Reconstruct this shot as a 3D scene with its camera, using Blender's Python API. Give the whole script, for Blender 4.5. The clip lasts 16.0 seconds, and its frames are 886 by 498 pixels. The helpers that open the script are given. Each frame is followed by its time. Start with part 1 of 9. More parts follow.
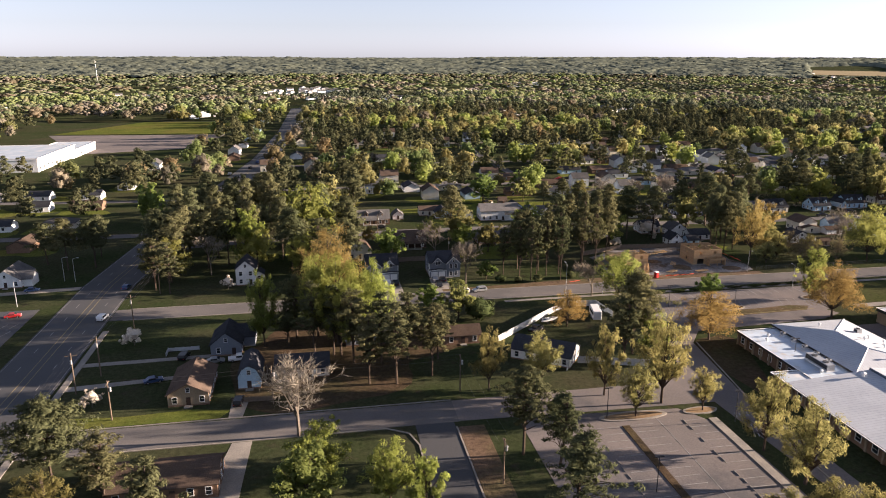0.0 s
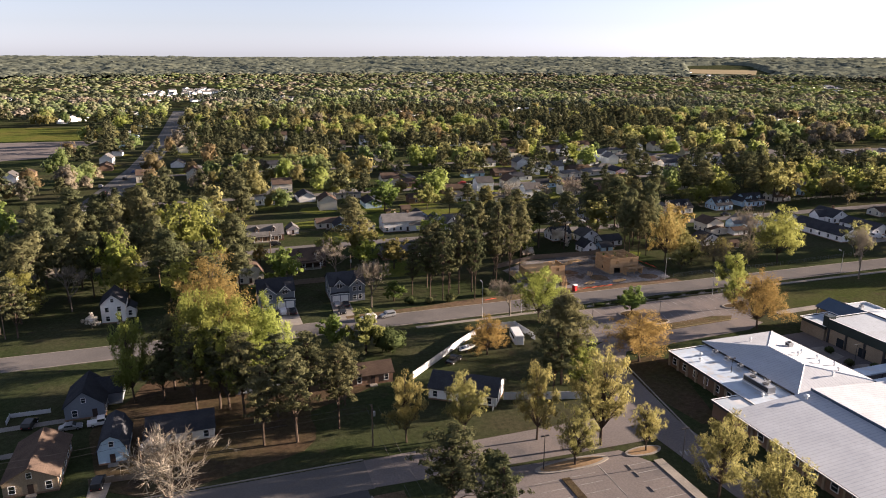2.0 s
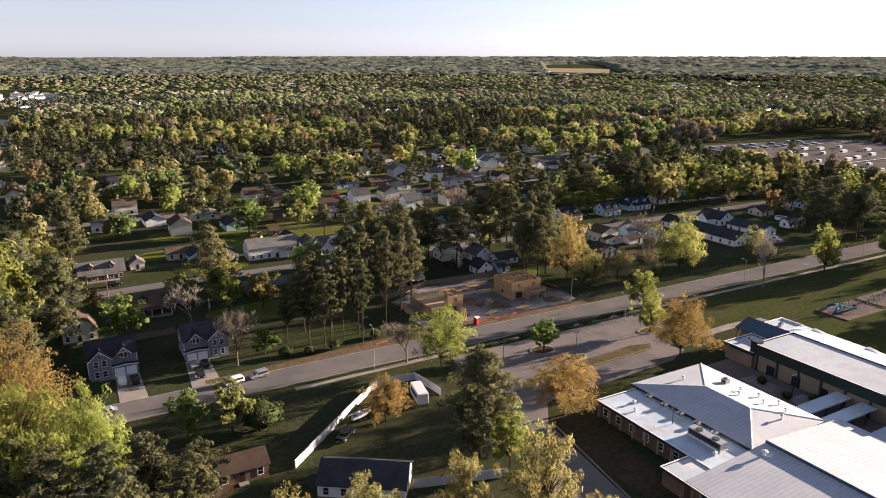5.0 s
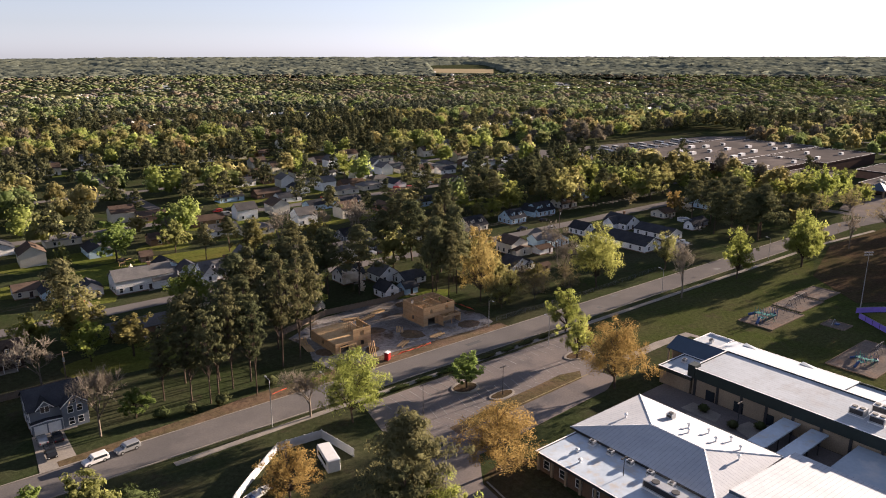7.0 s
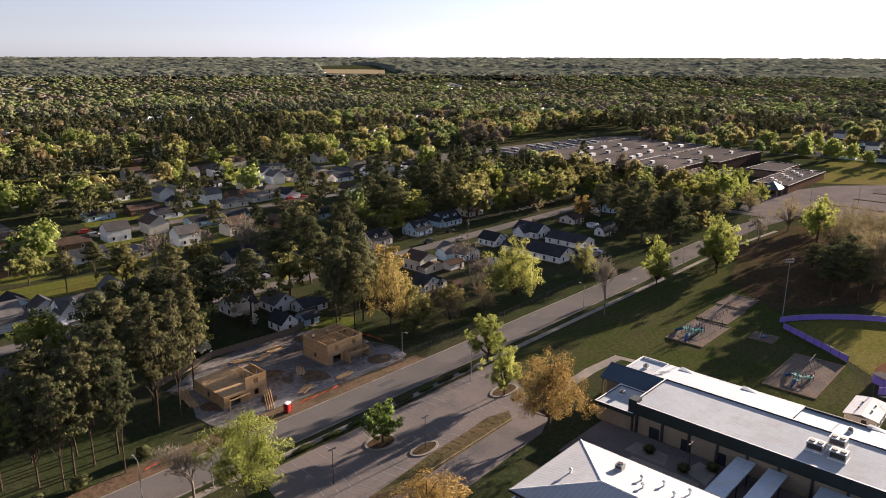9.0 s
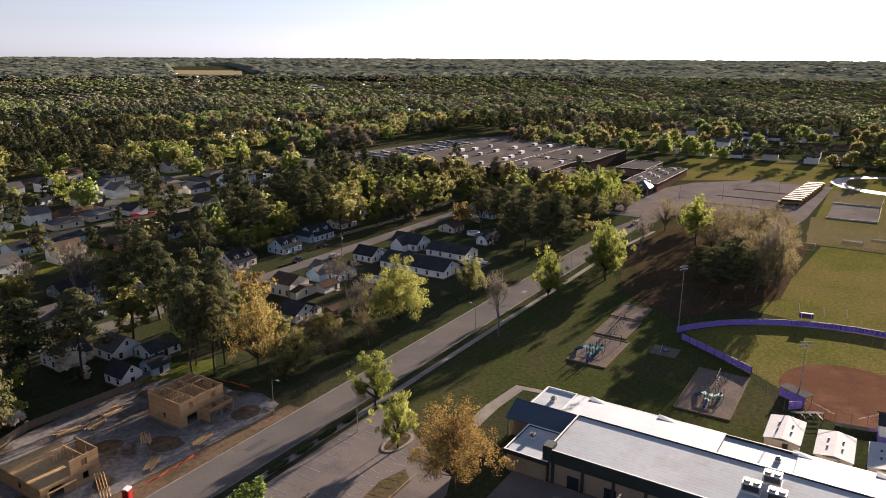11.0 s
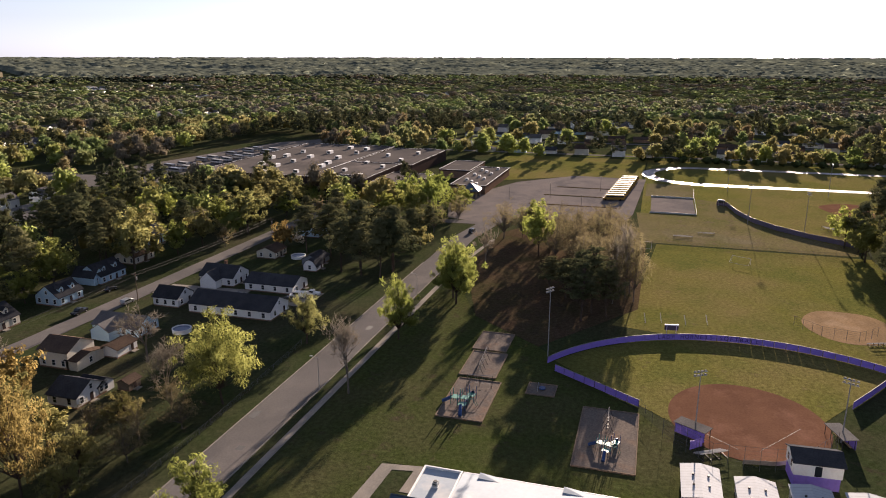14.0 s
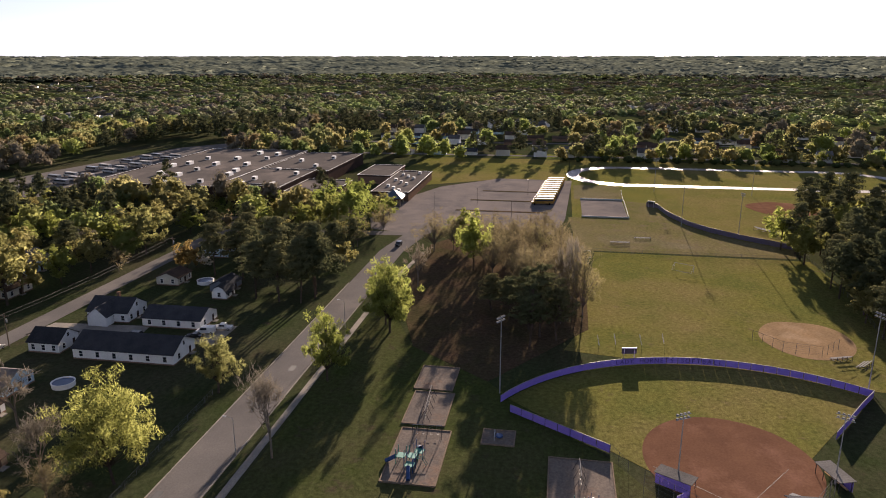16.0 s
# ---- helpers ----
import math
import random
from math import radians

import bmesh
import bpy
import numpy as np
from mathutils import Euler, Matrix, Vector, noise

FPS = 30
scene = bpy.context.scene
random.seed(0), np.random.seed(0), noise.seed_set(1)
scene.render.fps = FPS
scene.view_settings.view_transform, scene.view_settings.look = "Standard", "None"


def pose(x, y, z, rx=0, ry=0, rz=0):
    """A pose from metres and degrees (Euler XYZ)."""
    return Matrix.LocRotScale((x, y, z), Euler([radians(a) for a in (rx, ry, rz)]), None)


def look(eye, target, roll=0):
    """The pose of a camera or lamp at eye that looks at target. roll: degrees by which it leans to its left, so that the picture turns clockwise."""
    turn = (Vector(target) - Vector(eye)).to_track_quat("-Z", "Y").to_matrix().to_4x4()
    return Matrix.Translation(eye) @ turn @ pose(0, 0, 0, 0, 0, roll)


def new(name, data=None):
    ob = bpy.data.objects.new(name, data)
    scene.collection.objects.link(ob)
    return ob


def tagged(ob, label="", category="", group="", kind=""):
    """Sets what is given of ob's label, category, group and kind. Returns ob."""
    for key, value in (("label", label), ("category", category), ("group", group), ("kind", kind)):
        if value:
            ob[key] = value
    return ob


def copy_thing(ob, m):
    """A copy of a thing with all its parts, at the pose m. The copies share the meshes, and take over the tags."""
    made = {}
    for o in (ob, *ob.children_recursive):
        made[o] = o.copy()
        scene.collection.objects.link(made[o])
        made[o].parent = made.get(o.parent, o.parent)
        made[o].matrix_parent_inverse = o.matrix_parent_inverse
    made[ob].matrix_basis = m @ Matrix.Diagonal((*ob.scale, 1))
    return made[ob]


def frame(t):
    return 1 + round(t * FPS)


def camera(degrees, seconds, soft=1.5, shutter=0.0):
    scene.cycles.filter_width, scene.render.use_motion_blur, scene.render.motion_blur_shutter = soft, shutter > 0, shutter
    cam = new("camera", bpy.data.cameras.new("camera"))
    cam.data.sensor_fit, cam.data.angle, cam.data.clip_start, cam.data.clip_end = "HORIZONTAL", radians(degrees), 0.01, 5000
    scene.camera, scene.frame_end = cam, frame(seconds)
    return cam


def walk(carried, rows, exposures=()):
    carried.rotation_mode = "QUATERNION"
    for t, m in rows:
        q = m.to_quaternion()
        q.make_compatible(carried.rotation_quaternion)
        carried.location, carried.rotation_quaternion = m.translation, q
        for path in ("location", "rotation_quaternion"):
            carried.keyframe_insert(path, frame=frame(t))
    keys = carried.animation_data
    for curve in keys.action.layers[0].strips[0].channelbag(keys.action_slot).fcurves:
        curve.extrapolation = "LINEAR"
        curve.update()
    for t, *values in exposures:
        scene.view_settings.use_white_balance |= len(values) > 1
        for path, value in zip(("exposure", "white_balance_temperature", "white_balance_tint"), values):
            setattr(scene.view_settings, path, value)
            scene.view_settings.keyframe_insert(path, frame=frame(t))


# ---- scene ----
cam = camera(64.16, 16.0, soft=1.0)
# seconds, eye x y z in metres, heading, pitch, roll in degrees
ROWS = [
    (0.0, -0.16, -0.23, 77.35, -10.13, -15.33, -0.07),
    (0.5, 0.57, 6.02, 77.29, -12.39, -15.38, -0.06),
    (1.0, 1.44, 12.22, 77.28, -14.74, -15.36, -0.13),
    (1.5, 2.41, 18.27, 77.25, -16.96, -15.35, -0.15),
    (2.0, 3.52, 24.16, 77.21, -18.55, -15.36, -0.13),
    (2.5, 4.69, 29.92, 77.19, -20.25, -15.35, -0.14),
    (3.0, 5.97, 35.62, 77.19, -20.71, -15.36, -0.14),
    (3.5, 7.43, 41.27, 77.27, -21.81, -15.36, -0.07),
    (4.0, 9.10, 46.94, 77.33, -23.91, -15.35, 0.02),
    (4.5, 11.11, 52.74, 77.38, -26.61, -15.36, 0.01),
    (7.0, 23.17, 81.68, 77.47, -38.38, -15.33, 0.06),
    (7.5, 26.07, 87.14, 77.45, -40.21, -15.29, 0.10),
    (8.0, 29.36, 92.31, 77.44, -42.16, -15.28, 0.07),
    (8.5, 33.02, 97.28, 77.44, -44.46, -15.26, -0.01),
    (9.0, 37.11, 102.03, 77.35, -46.97, -15.29, -0.09),
    (11.5, 59.83, 124.19, 76.03, -60.57, -15.17, -0.20),
    (12.0, 64.46, 128.30, 75.90, -63.29, -15.21, -0.05),
    (12.5, 69.21, 132.10, 75.87, -65.88, -15.26, 0.07),
    (13.0, 74.10, 135.60, 75.83, -68.42, -15.26, 0.06),
    (13.5, 79.16, 138.96, 75.86, -71.00, -15.26, -0.00),
    (14.0, 84.36, 142.13, 75.89, -73.43, -15.27, -0.06),
    (14.5, 89.79, 145.15, 75.90, -75.43, -15.29, -0.10),
    (15.0, 95.43, 148.01, 75.90, -77.17, -15.33, -0.09),
    (15.5, 101.23, 150.66, 75.85, -78.86, -15.36, -0.07),
    (16.0, 107.14, 153.21, 75.74, -80.61, -15.38, 0.02),
]
walk(cam, [(t, pose(x, y, z, 90 + pitch, roll, yaw)) for t, x, y, z, yaw, pitch, roll in ROWS],
     exposures=[(0.0, 2.49, 6500, 19), (7.0, 2.33, 6500, 19), (12.0, 2.08, 6500, 19), (16.0, 2.1, 6500, 19)])

# ---- light: a low evening sun over the far end of the street ----
SUN_AZ, SUN_EL = -3.4, 10.5
world = bpy.data.worlds.new("sky")
scene.world = world
world.use_nodes = True
wn = world.node_tree
sky = wn.nodes.new("ShaderNodeTexSky")
sky.sky_type = "NISHITA"
sky.sun_disc = False
sky.sun_elevation = radians(SUN_EL)
sky.sun_rotation = radians(90 - SUN_AZ)
sky.air_density, sky.dust_density, sky.ozone_density = 1.0, 0.3, 1.3
pale = wn.nodes.new("ShaderNodeHueSaturation")
pale.inputs["Saturation"].default_value = 0.34
wn.links.new(sky.outputs[0], pale.inputs["Color"])
cool = wn.nodes.new("ShaderNodeMix")
cool.data_type, cool.blend_type = "RGBA", "MULTIPLY"
cool.inputs[0].default_value = 1.0
cool.inputs[7].default_value = (0.87, 0.97, 1.20, 1)
wn.links.new(pale.outputs[0], cool.inputs[6])
wn.links.new(cool.outputs[2], wn.nodes["Background"].inputs[0])
wn.nodes["Background"].inputs[1].default_value = 0.034
sun_data = bpy.data.lights.new("sun", "SUN")
sun_data.energy, sun_data.angle, sun_data.color = 5.0, radians(0.5), (1.0, 0.83, 0.635)
sun = new("sun", sun_data)
ce = math.cos(radians(SUN_EL))
sun.matrix_world = look((0, 0, 0), (-ce * math.cos(radians(SUN_AZ)), -ce * math.sin(radians(SUN_AZ)), -math.sin(radians(SUN_EL))))


# ---- materials ----
def nodes_of(name):
    m = bpy.data.materials.new(name)
    m.use_nodes = True
    return m, m.node_tree, m.node_tree.nodes["Principled BSDF"]


def node(tree, kind, **values):
    n = tree.nodes.new(kind)
    for k, v in values.items():
        n.inputs[k].default_value = v
    return n


def mix_color(tree, fac, a, b, blend="MIX"):
    n = tree.nodes.new("ShaderNodeMix")
    n.data_type, n.blend_type = "RGBA", blend
    for socket, v in ((n.inputs[0], fac), (n.inputs[6], a), (n.inputs[7], b)):
        if isinstance(v, (int, float)):
            socket.default_value = v
        elif isinstance(v, tuple):
            socket.default_value = (*v, 1) if len(v) == 3 else v
        else:
            tree.links.new(v, socket)
    return n.outputs[2]


def ramp(tree, src, lo, hi):
    n = tree.nodes.new("ShaderNodeMapRange")
    n.inputs[1].default_value, n.inputs[2].default_value = lo, hi
    tree.links.new(src, n.inputs[0])
    return n.outputs[0]


def noise_at(tree, where, scale, detail=3.0, rough=0.55):
    n = node(tree, "ShaderNodeTexNoise", Scale=scale, Detail=detail, Roughness=rough)
    tree.links.new(where, n.inputs["Vector"])
    return n.outputs["Fac"]


def surf(name, c1, c2, big=0.1, small=2.0, rough=0.8, bump=0.2, metal=0.0, world_space=False, grain=0.35, c3=None, patch=0.02, spread=0.28, lines=None, vary=0.0):
    """Two tones mixed by broad noise, fine grain on top, bump; c3: a third tone in wider patches; lines: (axis, per metre, depth) grooves."""
    m, tree, bsdf = nodes_of(name)
    if world_space:
        where = tree.nodes.new("ShaderNodeNewGeometry").outputs["Position"]
    else:
        where = tree.nodes.new("ShaderNodeTexCoord").outputs["Object"]
    col = mix_color(tree, ramp(tree, noise_at(tree, where, big, 4), 0.5 - spread / 2, 0.5 + spread / 2), c1, c2)
    if c3:
        col = mix_color(tree, ramp(tree, noise_at(tree, where, patch, 5, 0.65), 0.52, 0.66), col, c3)
    fine = noise_at(tree, where, small, 4, 0.65)
    col = mix_color(tree, 1.0, col, mix_color(tree, ramp(tree, fine, 0.25, 0.75), (1 - grain,) * 3, (1 + grain * 0.6,) * 3), "MULTIPLY")
    if vary:
        info = tree.nodes.new("ShaderNodeObjectInfo")
        col = mix_color(tree, 1.0, col, mix_color(tree, info.outputs["Random"], (1 - vary,) * 3, (1 + vary,) * 3), "MULTIPLY")
    height = fine
    if lines:
        axis, per, depth = lines
        sep = tree.nodes.new("ShaderNodeSeparateXYZ")
        tree.links.new(where, sep.inputs[0])
        mul = tree.nodes.new("ShaderNodeMath")
        mul.operation = "MULTIPLY"
        mul.inputs[1].default_value = per
        tree.links.new(sep.outputs[axis], mul.inputs[0])
        saw = tree.nodes.new("ShaderNodeMath")
        saw.operation = "FRACT"
        tree.links.new(mul.outputs[0], saw.inputs[0])
        groove = ramp(tree, saw.outputs[0], 0.0, 0.14)
        col = mix_color(tree, 1.0, col, mix_color(tree, groove, (1 - depth,) * 3, (1, 1, 1)), "MULTIPLY")
    tree.links.new(col, bsdf.inputs["Base Color"])
    bsdf.inputs["Roughness"].default_value = rough
    bsdf.inputs["Metallic"].default_value = metal
    bsdf.inputs["Specular IOR Level"].default_value = 0.0 if rough >= 0.85 else 0.3
    if bump:
        b = node(tree, "ShaderNodeBump", Strength=bump, Distance=0.05)
        tree.links.new(height, b.inputs["Height"])
        tree.links.new(b.outputs[0], bsdf.inputs["Normal"])
    return m


def foliage(name, c1, c2, c3, through_light=0.35, relief=0.0):
    """Leaves: one tone for each tree, a finer play of clumps and leaves on it; light shines through."""
    m, tree, bsdf = nodes_of(name)
    geo = tree.nodes.new("ShaderNodeNewGeometry")
    info = tree.nodes.new("ShaderNodeObjectInfo")
    own = tree.nodes.new("ShaderNodeAttribute")
    own.attribute_name = "tint"
    both = tree.nodes.new("ShaderNodeMath")
    both.operation = "ADD"
    tree.links.new(info.outputs["Random"], both.inputs[0])
    tree.links.new(own.outputs["Fac"], both.inputs[1])
    pick = tree.nodes.new("ShaderNodeMath")
    pick.operation = "FRACT"
    tree.links.new(both.outputs[0], pick.inputs[0])
    a = mix_color(tree, ramp(tree, pick.outputs[0], 0.0, 0.5), c1, c2)
    a = mix_color(tree, ramp(tree, pick.outputs[0], 0.55, 1.0), a, c3)
    again = tree.nodes.new("ShaderNodeMath")
    again.operation = "MULTIPLY"
    again.inputs[1].default_value = 7.0
    tree.links.new(pick.outputs[0], again.inputs[0])
    second = tree.nodes.new("ShaderNodeMath")
    second.operation = "FRACT"
    tree.links.new(again.outputs[0], second.inputs[0])
    a = mix_color(tree, 1.0, a, mix_color(tree, second.outputs[0], (0.86,) * 3, (1.14,) * 3), "MULTIPLY")
    clump = noise_at(tree, geo.outputs["Position"], 0.9, 4, 0.7)
    col = mix_color(tree, 1.0, a, mix_color(tree, ramp(tree, clump, 0.32, 0.68), (0.84,) * 3, (1.14,) * 3), "MULTIPLY")
    col = mix_color(tree, 1.0, col, mix_color(tree, geo.outputs["Random Per Island"], (0.93,) * 3, (1.07,) * 3), "MULTIPLY")
    tree.links.new(col, bsdf.inputs["Base Color"])
    bsdf.inputs["Roughness"].default_value = 0.8
    bsdf.inputs["Specular IOR Level"].default_value = 0.0
    tr = tree.nodes.new("ShaderNodeBsdfTranslucent")
    tree.links.new(col, tr.inputs["Color"])
    if relief:
        b = node(tree, "ShaderNodeBump", Strength=relief, Distance=1.2)
        tree.links.new(clump, b.inputs["Height"])
        tree.links.new(b.outputs[0], bsdf.inputs["Normal"])
        tree.links.new(b.outputs[0], tr.inputs["Normal"])
    mixed = tree.nodes.new("ShaderNodeMixShader")
    mixed.inputs[0].default_value = through_light
    tree.links.new(bsdf.outputs[0], mixed.inputs[1])
    tree.links.new(tr.outputs[0], mixed.inputs[2])
    tree.links.new(mixed.outputs[0], tree.nodes["Material Output"].inputs["Surface"])
    return m


def glass_dark(name):
    m, tree, bsdf = nodes_of(name)
    bsdf.inputs["Base Color"].default_value = (0.02, 0.025, 0.03, 1)
    bsdf.inputs["Roughness"].default_value = 0.08
    bsdf.inputs["Specular IOR Level"].default_value = 0.6
    return m


def turf(name, green, dry, bare, moss, bare_at=0.56, rough=0.92):
    """Mown or rough grass: greens and dry tones in patches, worn bare spots, tufts."""
    m, tree, bsdf = nodes_of(name)
    where = tree.nodes.new("ShaderNodeNewGeometry").outputs["Position"]
    col = mix_color(tree, ramp(tree, noise_at(tree, where, 0.06, 5, 0.6), 0.38, 0.62), green, moss)
    col = mix_color(tree, ramp(tree, noise_at(tree, where, 0.021, 6, 0.68), 0.44, 0.66), col, dry)
    worn = noise_at(tree, where, 0.16, 7, 0.72)
    col = mix_color(tree, ramp(tree, worn, bare_at, bare_at + 0.13), col, bare)
    tuft = noise_at(tree, where, 0.9, 5, 0.7)
    col = mix_color(tree, 1.0, col, mix_color(tree, ramp(tree, tuft, 0.30, 0.70), (0.62,) * 3, (1.30,) * 3), "MULTIPLY")
    fine = noise_at(tree, where, 4.5, 3, 0.65)
    col = mix_color(tree, 1.0, col, mix_color(tree, ramp(tree, fine, 0.3, 0.7), (0.72,) * 3, (1.2,) * 3), "MULTIPLY")
    tree.links.new(col, bsdf.inputs["Base Color"])
    bsdf.inputs["Roughness"].default_value = rough
    bsdf.inputs["Specular IOR Level"].default_value = 0.0
    b = node(tree, "ShaderNodeBump", Strength=0.8, Distance=0.12)
    tree.links.new(tuft, b.inputs["Height"])
    tree.links.new(b.outputs[0], bsdf.inputs["Normal"])
    return m


GRASS = turf("grass", (0.042, 0.050, 0.025), (0.052, 0.050, 0.030), (0.050, 0.041, 0.030), (0.032, 0.043, 0.018), 0.57)
FIELD = turf("field_grass", (0.126, 0.120, 0.035), (0.152, 0.126, 0.052), (0.124, 0.094, 0.058), (0.098, 0.104, 0.031), 0.60)
SCHOOL_LAWN = turf("school_lawn", (0.052, 0.060, 0.024), (0.063, 0.061, 0.031), (0.058, 0.047, 0.032), (0.042, 0.056, 0.017), 0.57)
WORN_FIELD = turf("worn_field_grass", (0.128, 0.112, 0.052), (0.150, 0.124, 0.074), (0.130, 0.104, 0.070), (0.104, 0.102, 0.040), 0.53)
WORN_GRASS = turf("worn_grass", (0.135, 0.115, 0.066), (0.155, 0.132, 0.088), (0.120, 0.094, 0.062), (0.105, 0.102, 0.044), 0.55)
LAWN = turf("lawn", (0.098, 0.110, 0.026), (0.115, 0.106, 0.032), (0.085, 0.070, 0.036), (0.072, 0.092, 0.022), 0.62)
LITTER = turf("leaf_litter", (0.068, 0.047, 0.032), (0.085, 0.060, 0.039), (0.046, 0.035, 0.027), (0.050, 0.046, 0.024), 0.55)
ASPHALT = surf("asphalt", (0.135, 0.126, 0.122), (0.110, 0.104, 0.102), big=0.06, small=3.0, rough=0.85, bump=0.15, world_space=True, grain=0.2, c3=(0.155, 0.142, 0.135), patch=0.05)
ASPHALT_DARK = surf("asphalt_dark", (0.055, 0.056, 0.060), (0.048, 0.050, 0.054), big=0.05, small=3.0, rough=0.8, bump=0.15, world_space=True, grain=0.2, c3=(0.07, 0.068, 0.068), patch=0.06)
LOT = surf("worn_asphalt", (0.175, 0.154, 0.146), (0.140, 0.127, 0.124), big=0.07, small=2.5, rough=0.85, bump=0.15, world_space=True, grain=0.25, c3=(0.105, 0.100, 0.102), patch=0.045)
CONCRETE = surf("concrete", (0.27, 0.245, 0.215), (0.20, 0.186, 0.168), big=0.25, small=3.0, rough=0.85, bump=0.15, world_space=True, grain=0.25)
CLAY = surf("infield_clay", (0.138, 0.074, 0.048), (0.112, 0.060, 0.040), big=0.12, small=2.0, rough=0.9, bump=0.2, world_space=True, grain=0.2, c3=(0.170, 0.092, 0.064), patch=0.09)
TAN_DIRT = surf("tan_dirt", (0.25, 0.17, 0.10), (0.20, 0.14, 0.085), big=0.15, small=1.5, rough=0.95, bump=0.4, world_space=True, grain=0.3, c3=(0.28, 0.20, 0.13), patch=0.1)
SITE_DIRT = turf("site_dirt", (0.165, 0.155, 0.150), (0.27, 0.26, 0.255), (0.095, 0.075, 0.058), (0.105, 0.095, 0.088), 0.50)
RED_DIRT = turf("red_dirt", (0.120, 0.082, 0.056), (0.150, 0.105, 0.076), (0.085, 0.062, 0.046), (0.075, 0.072, 0.034), 0.55)
MULCH = surf("play_mat", (0.155, 0.132, 0.116), (0.122, 0.108, 0.100), big=0.2, small=2.2, rough=0.95, bump=0.3, world_space=True, grain=0.35, c3=(0.175, 0.128, 0.102), patch=0.14)
PAINT = surf("road_paint", (0.26, 0.255, 0.245), (0.16, 0.155, 0.15), big=0.5, small=3.0, rough=0.7, bump=0.0, world_space=True, grain=0.25)
PAINT_YELLOW = surf("yellow_paint", (0.30, 0.25, 0.14), (0.20, 0.175, 0.11), big=0.5, small=3.0, rough=0.85, bump=0.0, world_space=True, grain=0.3)
TRACK = surf("running_track", (0.24, 0.21, 0.20), (0.19, 0.17, 0.17), big=0.05, small=2.0, rough=0.5, bump=0.05, world_space=True, grain=0.15)
# white roofs with the sky's blue reflection put into their base colours
METAL_ROOF = surf("sky_tinted_metal_roof", (0.395, 0.42, 0.455), (0.345, 0.37, 0.405), big=0.15, small=1.0, rough=0.8, bump=0.0, grain=0.1, lines=(1, 1.15, 0.38))
METAL_ROOF_X = surf("sky_tinted_metal_roof_crosswise", (0.395, 0.42, 0.455), (0.345, 0.37, 0.405), big=0.15, small=1.0, rough=0.8, bump=0.0, grain=0.1, lines=(0, 1.15, 0.38))
GYM_ROOF = surf("ribbed_gym_roof", (0.43, 0.465, 0.50), (0.38, 0.415, 0.45), big=0.1, small=1.0, rough=0.85, bump=0.0, grain=0.1, lines=(0, 1.0, 0.25), c3=(0.38, 0.395, 0.41), patch=0.2)
MEMBRANE = surf("sky_tinted_membrane", (0.34, 0.395, 0.45), (0.29, 0.345, 0.40), big=0.08, small=1.2, rough=0.8, bump=0.05, grain=0.08, c3=(0.44, 0.45, 0.46), patch=0.1)
MEMBRANE_DIRTY = surf("sky_tinted_stained_membrane", (0.44, 0.51, 0.58), (0.35, 0.42, 0.50), big=0.12, small=0.9, rough=0.38, bump=0.05, grain=0.12, c3=(0.40, 0.39, 0.37), patch=0.3)
BLUE_ROOF = surf("slate_blue_metal_roof", (0.055, 0.085, 0.125), (0.045, 0.075, 0.115), big=0.2, small=1.0, rough=0.62, bump=0.0, grain=0.1, lines=(1, 2.0, 0.35))
DARK_FASCIA = surf("dark_green_fascia", (0.018, 0.026, 0.025), (0.022, 0.032, 0.030), big=0.3, small=2.0, rough=0.5, bump=0.0, grain=0.15)
BRICK = surf("brown_brick", (0.20, 0.130, 0.090), (0.155, 0.100, 0.072), big=0.4, small=5.0, rough=0.9, bump=0.3, grain=0.3, lines=(2, 5.0, 0.2), vary=0.2)
TAN_BRICK = surf("tan_brick", (0.30, 0.235, 0.165), (0.25, 0.195, 0.14), big=0.3, small=4.0, rough=0.9, bump=0.2, grain=0.25, lines=(2, 5.0, 0.15))
DARK_BRICK = surf("dark_brick", (0.060, 0.042, 0.036), (0.048, 0.036, 0.032), big=0.2, small=3.0, rough=0.85, bump=0.2, grain=0.25)
ROOF_TAR = surf("gravel_roof", (0.112, 0.102, 0.096), (0.092, 0.085, 0.082), big=0.04, small=1.5, rough=0.95, bump=0.2, grain=0.2, c3=(0.16, 0.14, 0.13), patch=0.03)
SHINGLE_DARK = surf("dark_shingles", (0.050, 0.052, 0.058), (0.036, 0.038, 0.044), big=0.3, small=4.0, rough=0.9, bump=0.3, grain=0.4, lines=(2, 5.5, 0.25), vary=0.25)
SHINGLE_BROWN = surf("brown_shingles", (0.095, 0.070, 0.055), (0.070, 0.052, 0.043), big=0.3, small=4.0, rough=0.9, bump=0.3, grain=0.4, lines=(2, 5.5, 0.25), vary=0.25)
SHINGLE_GREY = surf("grey_shingles", (0.125, 0.120, 0.118), (0.095, 0.093, 0.093), big=0.3, small=4.0, rough=0.9, bump=0.3, grain=0.35, lines=(2, 5.5, 0.25), vary=0.3)
SIDING_WHITE = surf("white_siding", (0.72, 0.72, 0.71), (0.62, 0.62, 0.61), big=0.2, small=2.0, rough=0.7, bump=0.0, grain=0.1, lines=(2, 5.5, 0.22), vary=0.08)
SIDING_BLUE = surf("pale_blue_siding", (0.36, 0.50, 0.60), (0.32, 0.45, 0.55), big=0.2, small=2.0, rough=0.7, bump=0.0, grain=0.1, lines=(2, 5.5, 0.2))
SIDING_GREY = surf("slate_grey_siding", (0.16, 0.18, 0.21), (0.135, 0.155, 0.185), big=0.2, small=2.0, rough=0.7, bump=0.0, grain=0.12, lines=(2, 5.5, 0.25))
